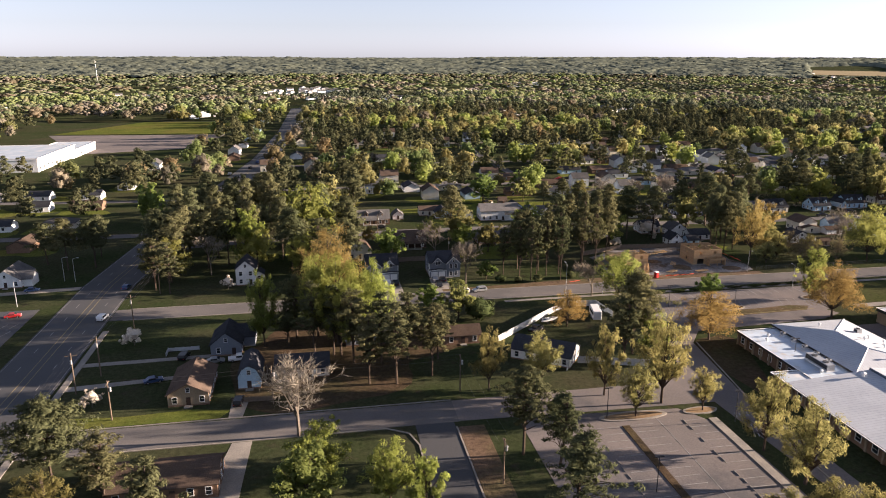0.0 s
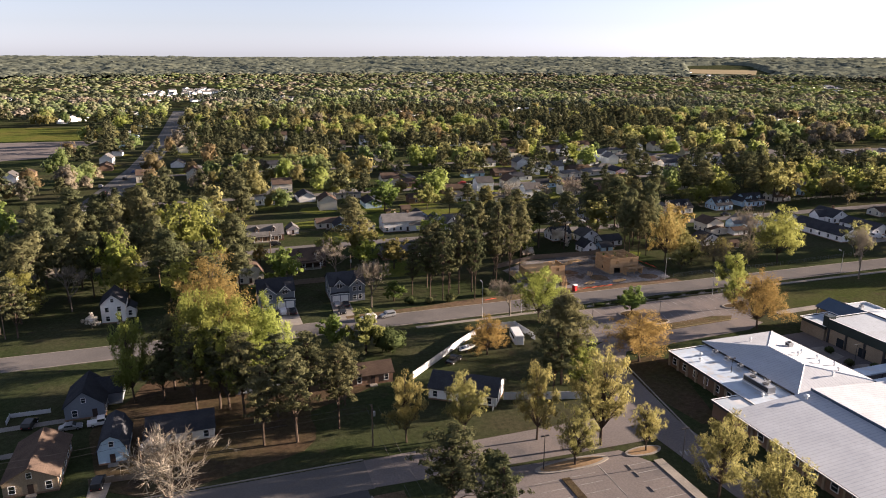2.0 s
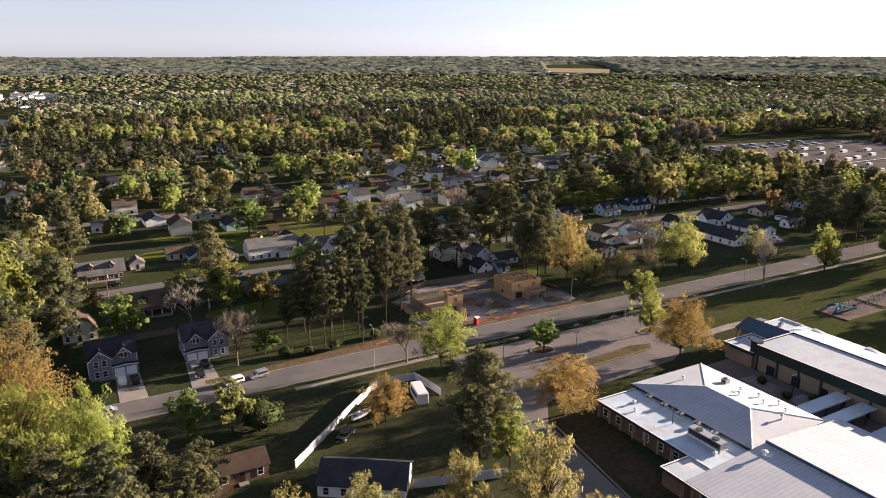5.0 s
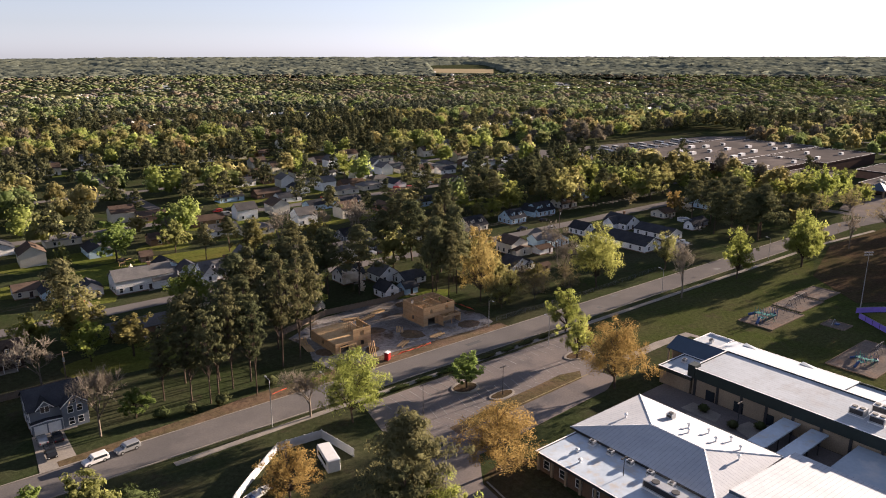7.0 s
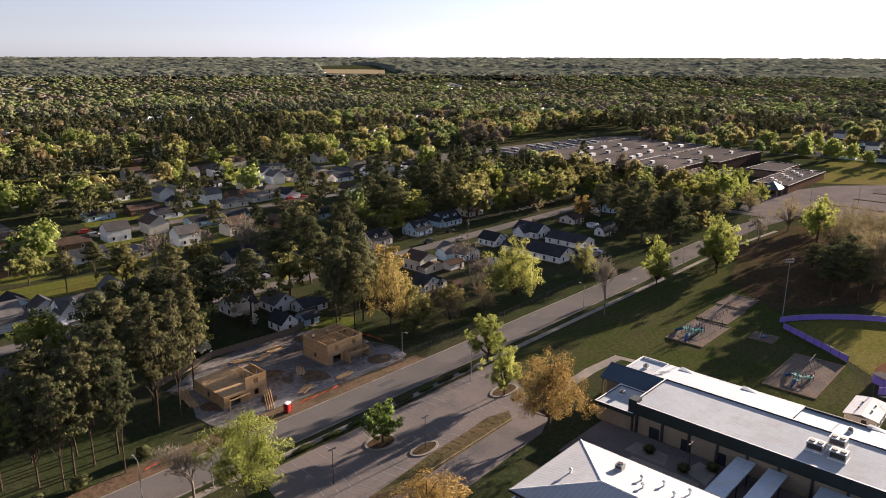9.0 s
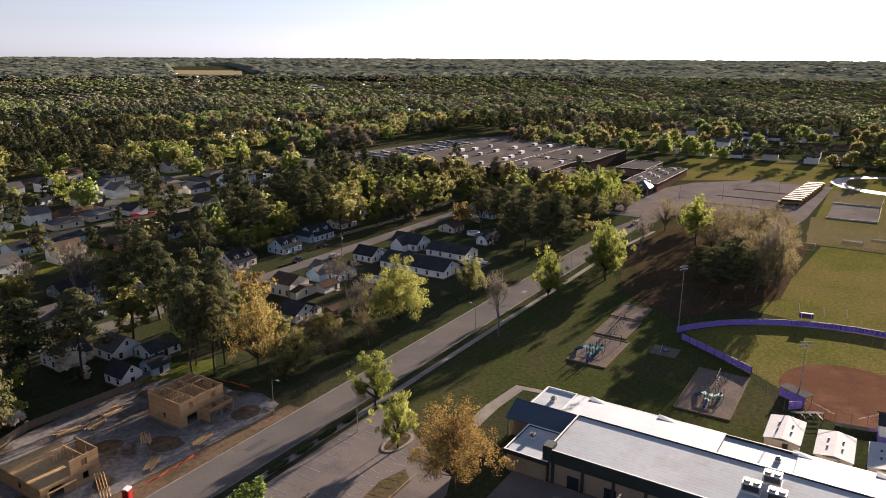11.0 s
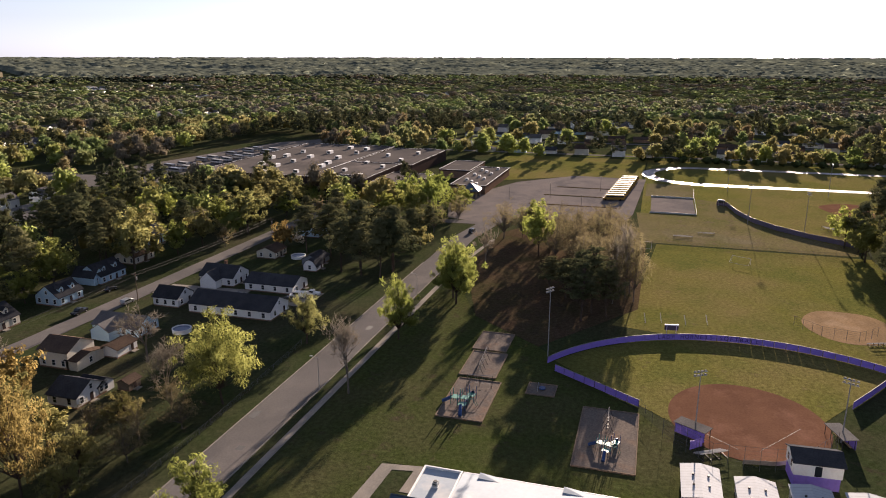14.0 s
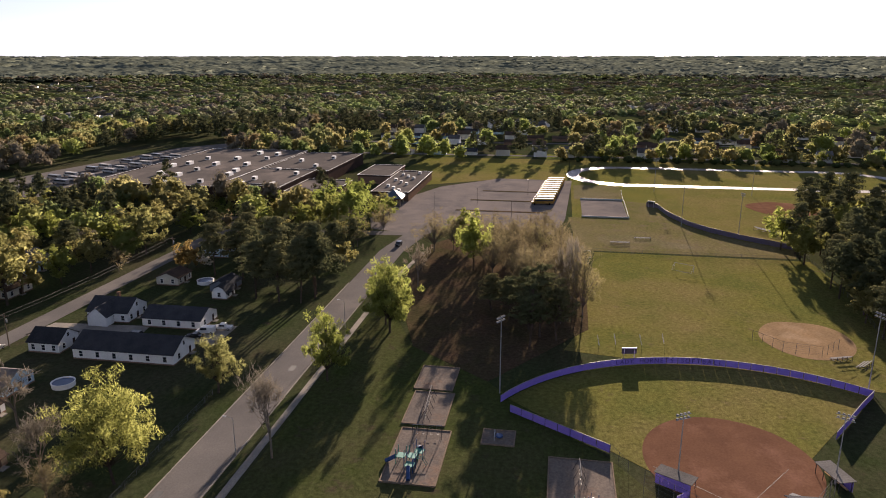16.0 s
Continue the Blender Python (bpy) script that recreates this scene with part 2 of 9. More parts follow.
SIDING_CREAM = surf("cream_siding", (0.58, 0.54, 0.45), (0.50, 0.47, 0.40), big=0.2, small=2.0, rough=0.7, bump=0.0, grain=0.12, lines=(2, 5.5, 0.2), vary=0.15)
WHITE_TRIM = surf("white_trim", (0.74, 0.74, 0.73), (0.66, 0.66, 0.66), big=0.8, small=3.0, rough=0.6, bump=0.0, grain=0.08)
GLASS = glass_dark("window_glass")
OSB = surf("sheathing_board", (0.46, 0.31, 0.18), (0.38, 0.25, 0.14), big=0.5, small=4.0, rough=0.9, bump=0.1, grain=0.25, lines=(2, 0.82, 0.3))
LUMBER = surf("framing_lumber", (0.52, 0.36, 0.20), (0.42, 0.28, 0.15), big=0.8, small=4.0, rough=0.85, bump=0.1, grain=0.25)
WOOD_FENCE = surf("weathered_fence_wood", (0.21, 0.165, 0.125), (0.155, 0.125, 0.10), big=0.4, small=3.0, rough=0.9, bump=0.2, grain=0.3)
PURPLE = surf("purple_vinyl", (0.235, 0.165, 0.58), (0.20, 0.14, 0.52), big=0.3, small=2.0, rough=0.6, bump=0.05, grain=0.15)
FENCE_MAUVE = surf("faded_mauve_vinyl", (0.13, 0.105, 0.155), (0.105, 0.085, 0.125), big=0.3, small=2.0, rough=0.6, bump=0.05, grain=0.15)
STEEL = surf("galvanised_steel", (0.42, 0.43, 0.44), (0.34, 0.35, 0.36), big=0.6, small=3.0, rough=0.45, bump=0.0, metal=0.6, grain=0.15)
DARK_METAL = surf("dark_metal", (0.035, 0.035, 0.038), (0.028, 0.028, 0.030), big=0.6, small=3.0, rough=0.55, bump=0.0, grain=0.15)
POLE_WOOD = surf("creosoted_pole", (0.15, 0.115, 0.085), (0.115, 0.09, 0.07), big=0.8, small=4.0, rough=0.9, bump=0.2, grain=0.3)
BARK = surf("bark", (0.082, 0.062, 0.048), (0.060, 0.047, 0.038), big=0.6, small=5.0, rough=0.95, bump=0.5, grain=0.4, vary=0.2)
BARK_GREY = surf("grey_bark", (0.165, 0.140, 0.115), (0.125, 0.108, 0.090), big=0.6, small=5.0, rough=0.95, bump=0.4, grain=0.35, vary=0.2)
PLAY_BLUE = surf("blue_play_plastic", (0.015, 0.055, 0.17), (0.02, 0.05, 0.14), big=0.5, small=3.0, rough=0.5, bump=0.0, grain=0.1)
PLAY_GREEN = surf("green_play_plastic", (0.03, 0.20, 0.17), (0.03, 0.17, 0.14), big=0.5, small=3.0, rough=0.4, bump=0.0, grain=0.1)
ORANGE_NET = surf("orange_safety_net", (0.60, 0.10, 0.05), (0.50, 0.085, 0.045), big=0.5, small=3.0, rough=0.7, bump=0.1, grain=0.2)
TYRE = surf("tyre_rubber", (0.02, 0.02, 0.02), (0.015, 0.015, 0.015), big=1.0, small=4.0, rough=0.85, bump=0.0, grain=0.2)
STRAW = surf("dry_crop_field", (0.29, 0.24, 0.15), (0.25, 0.21, 0.135), big=0.01, small=0.1, rough=0.95, bump=0.0, world_space=True, grain=0.15)


def paint(name, c, rough=0.35, metal=0.0):
    return surf(name, c, tuple(v * 0.9 for v in c), big=0.6, small=2.0, rough=rough, bump=0.0, metal=metal, grain=0.06)


CAR_WHITE, CAR_BLACK, CAR_SILVER = paint("white_car_paint", (0.62, 0.62, 0.62)), paint("black_car_paint", (0.015, 0.016, 0.018), 0.2), paint("silver_car_paint", (0.32, 0.33, 0.34), 0.3, 0.5)
BUS_ROOF = paint("bus_roof_white", (0.36, 0.36, 0.36), 0.7)
BUS_YELLOW = paint("school_bus_yellow", (0.25, 0.135, 0.018), 0.5)
CAR_RED, CAR_BLUE = paint("red_car_paint", (0.30, 0.02, 0.02)), paint("blue_car_paint", (0.03, 0.06, 0.14))
PINE_LEAF = foliage("pine_needles", (0.072, 0.082, 0.042), (0.090, 0.094, 0.048), (0.108, 0.104, 0.052), 0.34)
LIME_LEAF = foliage("young_leaves", (0.240, 0.254, 0.066), (0.202, 0.238, 0.062), (0.240, 0.230, 0.076), 0.66)
GREEN_LEAF = foliage("fresh_green_leaves", (0.135, 0.190, 0.058), (0.165, 0.215, 0.062), (0.190, 0.200, 0.074), 0.62)
BUSH_LEAF = foliage("shrub_leaves", (0.050, 0.070, 0.028), (0.062, 0.078, 0.032), (0.066, 0.072, 0.034), 0.2)
OLIVE_LEAF = foliage("budding_olive_leaves", (0.215, 0.206, 0.082), (0.232, 0.204, 0.080), (0.198, 0.204, 0.080), 0.64)
ORANGE_LEAF = foliage("budding_orange_leaves", (0.232, 0.164, 0.062), (0.215, 0.150, 0.056), (0.222, 0.176, 0.066), 0.60)
TWIG = foliage("bare_twigs", (0.205, 0.182, 0.148), (0.185, 0.164, 0.134), (0.210, 0.178, 0.140), 0.25)
BUD_LEAF = foliage("tan_buds", (0.165, 0.136, 0.078), (0.150, 0.128, 0.074), (0.180, 0.158, 0.078), 0.5)
WHITE_BLOSSOM = foliage("white_blossom", (0.68, 0.62, 0.55), (0.58, 0.52, 0.44), (0.64, 0.57, 0.48), 0.30)
PINK_BLOSSOM = foliage("pink_blossom", (0.52, 0.22, 0.26), (0.45, 0.18, 0.22), (0.50, 0.22, 0.24), 0.30)


# ---- building helpers ----
def mesh_from(name, verts, faces, *mats):
    me = bpy.data.meshes.new(name)
    me.from_pydata([tuple(v) for v in verts], [], [tuple(f) for f in faces])
    for m in mats:
        me.materials.append(m)
    return me


def mesh_fast(name, verts, quads, mat, normals=None, tint=None):
    """A mesh of quads from arrays, with soft normals and a tone for each corner where given."""
    me = bpy.data.meshes.new(name)
    n, k = quads.shape
    me.vertices.add(len(verts))
    me.vertices.foreach_set("co", np.asarray(verts, np.float32).ravel())
    me.loops.add(n * k)
    me.loops.foreach_set("vertex_index", quads.astype(np.int32).ravel())
    me.polygons.add(n)
    me.polygons.foreach_set("loop_start", np.arange(0, n * k, k, dtype=np.int32))
    me.polygons.foreach_set("loop_total", np.full(n, k, np.int32))
    me.update(calc_edges=True)
    me.materials.append(mat)
    if normals is not None:
        me.polygons.foreach_set("use_smooth", np.ones(n, bool))
        me.normals_split_custom_set_from_vertices(normals.tolist())
    if tint is not None:
        me.attributes.new("tint", "FLOAT", "POINT").data.foreach_set("value", np.asarray(tint, np.float32))
    return me


def part(name, bm, material, parent, label=""):
    me = bpy.data.meshes.new(name)
    bm.to_mesh(me)
    bm.free()
    me.materials.append(material)
    ob = new(name, me)
    ob.parent = parent
    if label:
        ob["label"] = label
    return ob


def share(name, me, parent, m=None, label=""):
    ob = new(name, me)
    ob.parent = parent
    if m is not None:
        ob.matrix_local = m
    if label:
        ob["label"] = label
    return ob


def thing(name, x, y, z=0.0, turn=0.0, label="", category="", group="", kind=""):
    ob = new(name)
    ob.empty_display_size = 0.5
    ob.matrix_world = pose(x, y, z, 0, 0, turn)
    return tagged(ob, label, category, group, kind)


def box(bm, x0, x1, y0, y1, z0, z1):
    v = [bm.verts.new(p) for p in ((x0, y0, z0), (x1, y0, z0), (x1, y1, z0), (x0, y1, z0), (x0, y0, z1), (x1, y0, z1), (x1, y1, z1), (x0, y1, z1))]
    for f in ((3, 2, 1, 0), (4, 5, 6, 7), (0, 1, 5, 4), (1, 2, 6, 5), (2, 3, 7, 6), (3, 0, 4, 7)):
        bm.faces.new([v[i] for i in f])


def boxes(*rows):
    bm = bmesh.new()
    for r in rows:
        box(bm, *r)
    return bm


def prism(bm, outline, z0, z1):
    """An upright prism over an outline of x, y pairs (counter-clockwise)."""
    a = [bm.verts.new((x, y, z0)) for x, y in outline]
    b = [bm.verts.new((x, y, z1)) for x, y in outline]
    n = len(a)
    bm.faces.new(b)
    bm.faces.new(a[::-1])
    for i in range(n):
        j = (i + 1) % n
        bm.faces.new((a[i], a[j], b[j], b[i]))


def extrude_profile(bm, profile, axis, a0, a1):
    """A closed profile of (u, z) pairs swept along x or y from a0 to a1."""
    def at(u, z, a):
        return (a, u, z) if axis == "x" else (u, a, z)
    p = [bm.verts.new(at(u, z, a0)) for u, z in profile]
    q = [bm.verts.new(at(u, z, a1)) for u, z in profile]
    n = len(p)
    bm.faces.new(p if axis == "x" else p[::-1])
    bm.faces.new(q[::-1] if axis == "x" else q)
    for i in range(n):
        j = (i + 1) % n
        f = (p[i], q[i], q[j], p[j])
        bm.faces.new(f if axis == "x" else f[::-1])
    bmesh.ops.recalc_face_normals(bm, faces=bm.faces)


def tube(verts, faces, a, b, ra, rb, sides=5):
    a, b = np.array(a, float), np.array(b, float)
    d = b - a
    d /= np.linalg.norm(d) + 1e-9
    u = np.cross(d, (0.3, 0.9, 0.1))
    u /= np.linalg.norm(u) + 1e-9
    v = np.cross(d, u)
    k = len(verts)
    for p, r in ((a, ra), (b, rb)):
        for i in range(sides):
            t = 2 * math.pi * i / sides
            verts.append(tuple(p + r * (math.cos(t) * u + math.sin(t) * v)))
    for i in range(sides):
        j = (i + 1) % sides
        faces.append((k + i, k + j, k + sides + j, k + sides + i))
    faces.append(tuple(k + sides + i for i in range(sides)))


def pole_part(name, pieces, mat, parent, label="", sides=8):
    vs, fs = [], []
    for a, b, ra, rb in pieces:
        tube(vs, fs, a, b, ra, rb, sides)
    return share(name, mesh_from(name, vs, fs, mat), parent, None, label)


# ---- the ground: one sheet, flat under the town, swelling gently far off ----
HUB = (60.0, 130.0)


def far_rise(d):
    s = np.clip((d - 1500.0) / 3300.0, 0, 1)
    return 54.0 * s * s * (3 - 2 * s)


def build_ground():
    rings = [0, 40, 90, 150, 220, 300, 400, 520, 660, 820, 1000, 1200, 1450, 1700, 2000, 2350, 2750, 3200, 3700, 4200, 4750]
    seg = 120
    vs, fs = [(HUB[0], HUB[1], 0.0)], []
    for r in rings[1:]:
        z = float(far_rise(np.array(r)))
        for i in range(seg):
            a = 2 * math.pi * i / seg
            vs.append((HUB[0] + r * math.cos(a), HUB[1] + r * math.sin(a), z))
    for i in range(seg):
        fs.append((0, 1 + i, 1 + (i + 1) % seg))
    for k in range(len(rings) - 2):
        for i in range(seg):
            a, b = 1 + k * seg + i, 1 + k * seg + (i + 1) % seg
            fs.append((a, a + seg, b + seg, b))
    ob = new("ground", mesh_from("ground", vs, fs, GRASS))
    tagged(ob, "rough spring grass with worn brown patches", "ground", kind="structure")


build_ground()


def slab(name, outline, z, mat, label, category, kind="structure", depth=0.3):
    bm = bmesh.new()
    prism(bm, outline, z - depth, z)
    bmesh.ops.recalc_face_normals(bm, faces=bm.faces)
    ob = part(name, bm, mat, None)
    return tagged(ob, label, category, kind=kind)


def rect(x0, x1, y0, y1):
    return [(x0, y0), (x1, y0), (x1, y1), (x0, y1)]


def strip(points, width):
    """The outline of a band of that width along a line."""
    p = [Vector(q) for q in points]
    left, right = [], []
    for i, q in enumerate(p):
        d = (p[min(i + 1, len(p) - 1)] - p[max(i - 1, 0)]).normalized()
        n = Vector((-d.y, d.x)) * width / 2
        left.append(tuple(q + n))
        right.append(tuple(q - n))
    return right + left[::-1]


def blob(x, y, rx, ry, seed, wob=0.22, n=40):
    """An uneven round outline."""
    rng = random.Random(seed)
    ph = [rng.uniform(0, 6.28) for _ in range(5)]
    out = []
    for i in range(n):
        a = 2 * math.pi * i / n
        k = 1 + wob * sum(math.sin((j + 2) * a + ph[j]) / (j + 2) for j in range(5))
        out.append((x + rx * k * math.cos(a), y + ry * k * math.sin(a)))
    return out


# lines of the streets
SCHOOL_STREET = [(-64, 218.5), (330, 218), (372, 218), (400, 214), (430, 206)]
AVENUE = [(-73, -400), (-73, 250), (-66, 324), (-40, 560), (-30, 760), (-26, 1100)]
SIDE_STREET = [(-66, 141), (28, 141)]
ENTRANCE = [(22.5, 141), (22.5, -60)]
BACK_STREET = [(-66, 298), (-10, 307), (37, 310.5), (98, 310), (122, 308), (170, 305), (227, 302), (334, 301), (420, 300)]
NORTH_STREET = [(-50, 424), (160, 424), (390, 420)]
FAR_STREET = [(-40, 520), (180, 516), (380, 512)]
STREETS = [(SCHOOL_STREET, 9.5), (AVENUE, 17.5), (SIDE_STREET, 9.5), (ENTRANCE, 8.5), (BACK_STREET, 7.0), (NORTH_STREET, 7.5), (FAR_STREET, 7.0)]
CROSS_STREETS = [([(640, -240), (660, 60), (655, 330)], 7.0), ([(735, -260), (745, 60), (730, 360)], 7.0), ([(-300, 420), (-70, 400)], 7.0), ([(-330, 330), (-66, 322)], 7.0), ([(20, 640), (330, 630)], 7.0), ([(395, 300), (402, 214)], 7.0), ([(130, 424), (128, 640)], 6.5), ([(385, 420), (420, 300)], 6.5)]

slab("road_school_street", strip(SCHOOL_STREET, 9.5), 0.06, ASPHALT, "worn grey asphalt street with patches", "road")
slab("road_avenue", strip(AVENUE, 17.5), 0.07, ASPHALT_DARK, "dark four-lane asphalt avenue with painted lines", "road")
slab("road_side_street", strip(SIDE_STREET, 9.5), 0.055, ASPHALT, "grey asphalt side street", "road")
slab("road_entrance", strip(ENTRANCE, 8.5), 0.05, ASPHALT_DARK, "dark asphalt entrance road with kerbs", "road")
slab("road_back_street", strip(BACK_STREET, 7.0), 0.05, ASPHALT, "pale asphalt residential street", "road")
slab("road_north_street", strip(NORTH_STREET, 7.5), 0.05, ASPHALT, "pale asphalt residential street", "road")
slab("road_far_street", strip(FAR_STREET, 7.0), 0.05, ASPHALT, "pale asphalt residential street", "road")
for line, width in CROSS_STREETS:
    slab("road_cross_street", strip(line, width), 0.045, ASPHALT, "narrow asphalt residential street", "road")

# school drives and parking lots
slab("road_school_drive", [(28, 136.5), (58, 135.5), (88, 135), (91, 96), (90, 20), (97, 20), (97.5, 100), (97, 140), (101, 168), (107, 176), (150, 178.5), (158, 182), (156, 186.5), (106, 184.5), (97, 180), (92.5, 165), (88, 150), (80, 146.5), (28, 146)], 0.05, LOT, "worn asphalt school drive", "road")
slab("parking_lot_front", [(41, 40), (85, 40), (85, 112), (83, 126), (78, 133.5), (41, 135.5)], 0.04, LOT, "worn asphalt parking lot with faded bay lines", "parking lot")
slab("parking_lot_street", [(101, 184), (128, 183.6), (158, 186), (168, 200), (170, 208.5), (100, 208.5), (97, 196)], 0.045, LOT, "worn asphalt parking lot with faded bay lines", "parking lot")
slab("pavement_street", strip([(58, 210.6), (90, 211), (330, 209), (372, 205)], 1.6), 0.075, CONCRETE, "pale concrete pavement beside the street", "pavement")
slab("pavement_loop", strip([(168, 187), (184, 187.5), (196, 186.5), (197, 180), (189, 180)], 3.0), 0.05, CONCRETE, "cracked concrete path on the lawn", "pavement")

# playing fields
slab("field_outfield", [(258, 56), (383, 58), (384, 138), (300, 145), (284, 150), (270, 70)], 0.03, FIELD, "mown green and straw-coloured sports grass", "field")
slab("field_far", rect(404, 640, -200, 146), 0.03, FIELD, "mown green and straw-coloured sports grass", "field")
slab("field_between", [(386, 62), (400, 58), (412, 77), (436, 95), (462, 103), (484, 105), (490, 117.5), (446, 118.5), (446, 148), (386, 144)], 0.04, WORN_FIELD, "mown green and straw-coloured sports grass", "field")
slab("field_school_green", [(546, 148), (640, 146), (640, 250), (560, 262), (520, 234), (548, 190)], 0.03, FIELD, "mown straw-coloured grass beside the school", "field")
slab("parking_lot_school", [(400, 212), (424, 200), (409, 154), (440, 149.5), (549, 145.2), (551, 190), (517, 222), (478, 236), (440, 245), (408, 236)], 0.05, LOT, "wide grey school parking lot with planted strips", "parking lot")
slab("parking_lot_yard", [(462, 398), (600, 412), (700, 440), (660, 470), (470, 500), (440, 470)], 0.05, ASPHALT, "bus yard of pale asphalt behind the school", "parking lot")
slab("parking_lot_west", [(-190, 610), (-100, 640), (-90, 745), (-260, 760)], 0.05, LOT, "wide pale parking lot by the white hall", "parking lot")
slab("field_west", [(-260, 770), (-95, 755), (-85, 880), (-200, 900)], 0.04, LAWN, "bright mown field by the avenue", "field")
slab("parking_lot_avenue", rect(-160, -88, 190, 228), 0.05, ASPHALT_DARK, "dark asphalt parking lot with white bay lines", "parking lot")
slab("lawn_green_strip", blob(96, 352, 52, 15, 3), 0.03, LAWN, "bright green back lawns", "lawn")
slab("school_bed", [(97, 163), (101, 137), (106, 137), (106.4, 140), (115, 167), (112, 172), (103, 170)], 0.035, LITTER, "dark leaf-littered bed beside the school wall", "bed")
# brown litter sheet whose dark tone also stands in for tree shade
slab("yard_floor", blob(4, 177, 30, 27, 22, 0.3), 0.03, LITTER, "leaf-litter yard with tree shade put into its dark colour", "ground")
slab("lawn_side_street", [(-60, 147), (-24, 146.8), (-22, 150), (-30, 152), (-45, 151), (-60, 152.5)], 0.03, LAWN, "bright green lawn strip beside the side street", "lawn")
# sunlit part of the lawn, its light put in as a brighter green
slab("lawn_pines", blob(70, 268, 20, 10, 12), 0.03, LAWN, "green lawn patch coloured bright for the sun on it", "lawn")
slab("lawn_school", [(197.5, 128), (222, 134), (232, 141), (252, 160), (262, 168), (282, 191), (300, 199), (300, 208), (200, 208.4), (172, 208.6), (166, 190), (197.5, 188)], 0.02, SCHOOL_LAWN, "sunlit yellow-green school lawn", "lawn")
slab("construction_yard", [(104, 227.5), (112, 226.4), (126, 227.2), (140, 226.3), (154, 227), (159, 229), (160.5, 236), (158, 243), (159, 252), (155, 260), (146, 264.5), (138, 267), (128, 264), (118, 263.4), (110, 258), (104.5, 255), (106, 246), (103, 238)], 0.05, SITE_DIRT, "churned pale building-site dirt", "yard")
slab("dirt_verge", [(40, 223.6), (104, 223.6), (160, 223.6), (160, 227), (120, 229), (84, 229), (60, 227), (40, 226)], 0.055, RED_DIRT, "red-brown churned dirt beside the street", "verge")
slab("woodland_floor", [(300, 143), (384, 142), (398, 152), (400, 196), (385, 204), (330, 206), (280, 190), (262, 168)], 0.06, LITTER, "brown leaf litter under bare trees", "ground")


# ---- trees ----
def cards(pos, nrm, size, rng, long=1.0, upright=0.0):
    """Small three-cornered leaf sprays at the places pos facing nrm."""
    n = len(pos)
    nrm = nrm / (np.linalg.norm(nrm, axis=1, keepdims=True) + 1e-9)
    t = np.cross(nrm, rng.normal(size=(n, 3)))
    t /= np.linalg.norm(t, axis=1, keepdims=True) + 1e-9
    if upright:
        t = t + np.array([0, 0, upright])
        t /= np.linalg.norm(t, axis=1, keepdims=True) + 1e-9
    b = np.cross(nrm, t)
    b /= np.linalg.norm(b, axis=1, keepdims=True) + 1e-9
    s = (size * rng.uniform(0.55, 1.4, n))[:, None]
    k = rng.uniform(0.35, 0.75, n)[:, None] / long
    v = np.stack([pos - t * s * 0.62 * long - b * s * k * 0.5, pos + t * s * 0.62 * long - b * s * k * 0.3, pos + b * s * k + nrm * s * 0.15], 1)
    return v.reshape(-1, 3), np.arange(3 * n).reshape(n, 3), np.repeat(nrm, 3, 0)


def core(rng, middle, rx, rz, sides=7, rough=0.22):
    """The dim inside of a crown: one uneven closed lump."""
    rings = (-62, -22, 18, 55)
    a = np.arange(sides) * 2 * math.pi / sides
    base = [(0, 0, -1)] + [(math.cos(radians(e)) * math.cos(x + j * 0.45), math.cos(radians(e)) * math.sin(x + j * 0.45), math.sin(radians(e))) for j, e in enumerate(rings) for x in a] + [(0, 0, 1)]
    base = np.array(base)
    f = [(0, 1 + (i + 1) % sides, 1 + i) for i in range(sides)]
    for r in range(3):
        for i in range(sides):
            p, q = 1 + r * sides + i, 1 + r * sides + (i + 1) % sides
            f += [(p, q, q + sides), (p, q + sides, p + sides)]
    last = len(base) - 1
    f += [(last - sides + i, last - sides + (i + 1) % sides, last) for i in range(sides)]
    v = base * rng.uniform(1 - rough, 1 + rough, (len(base), 1)) * (rx, rx, rz) + middle
    return v, np.array(f), base


def crown_mesh(rng, shape, h, r, sprays, leaves, leaf, fill=0.0, ragged=0.36):
    """Corners, faces and soft normals of a whole crown, and the tips that limbs lead to."""
    p, nrm, c = crown_points(rng, shape, h, r, sprays, leaves, ragged)
    vs, fs, soft = cards(p, nrm, leaf, rng, {"pine": 1.6, "tall": 1.9 if leaf < 0.5 else 1.2}.get(shape, 1.2), 1.0 if shape == "tall" and leaf < 0.5 else 0.0)
    if fill:
        lo = {"pine": 0.42, "tall": 0.2, "bush": 0.0, "round": 0.22, "blossom": 0.26}[shape]
        cv, cf, cn = core(rng, (0, 0, h * (lo + 1) / 2), r * fill, h * (1 - lo) / 2 * fill * 1.05)
        fs = np.concatenate([fs, cf + len(vs)])
        vs = np.concatenate([vs, cv])
        soft = np.concatenate([soft, cn])
    return vs, fs, soft, c


def unit(rng, n):
    d = rng.normal(size=(n, 3))
    return d / (np.linalg.norm(d, axis=1, keepdims=True) + 1e-9)


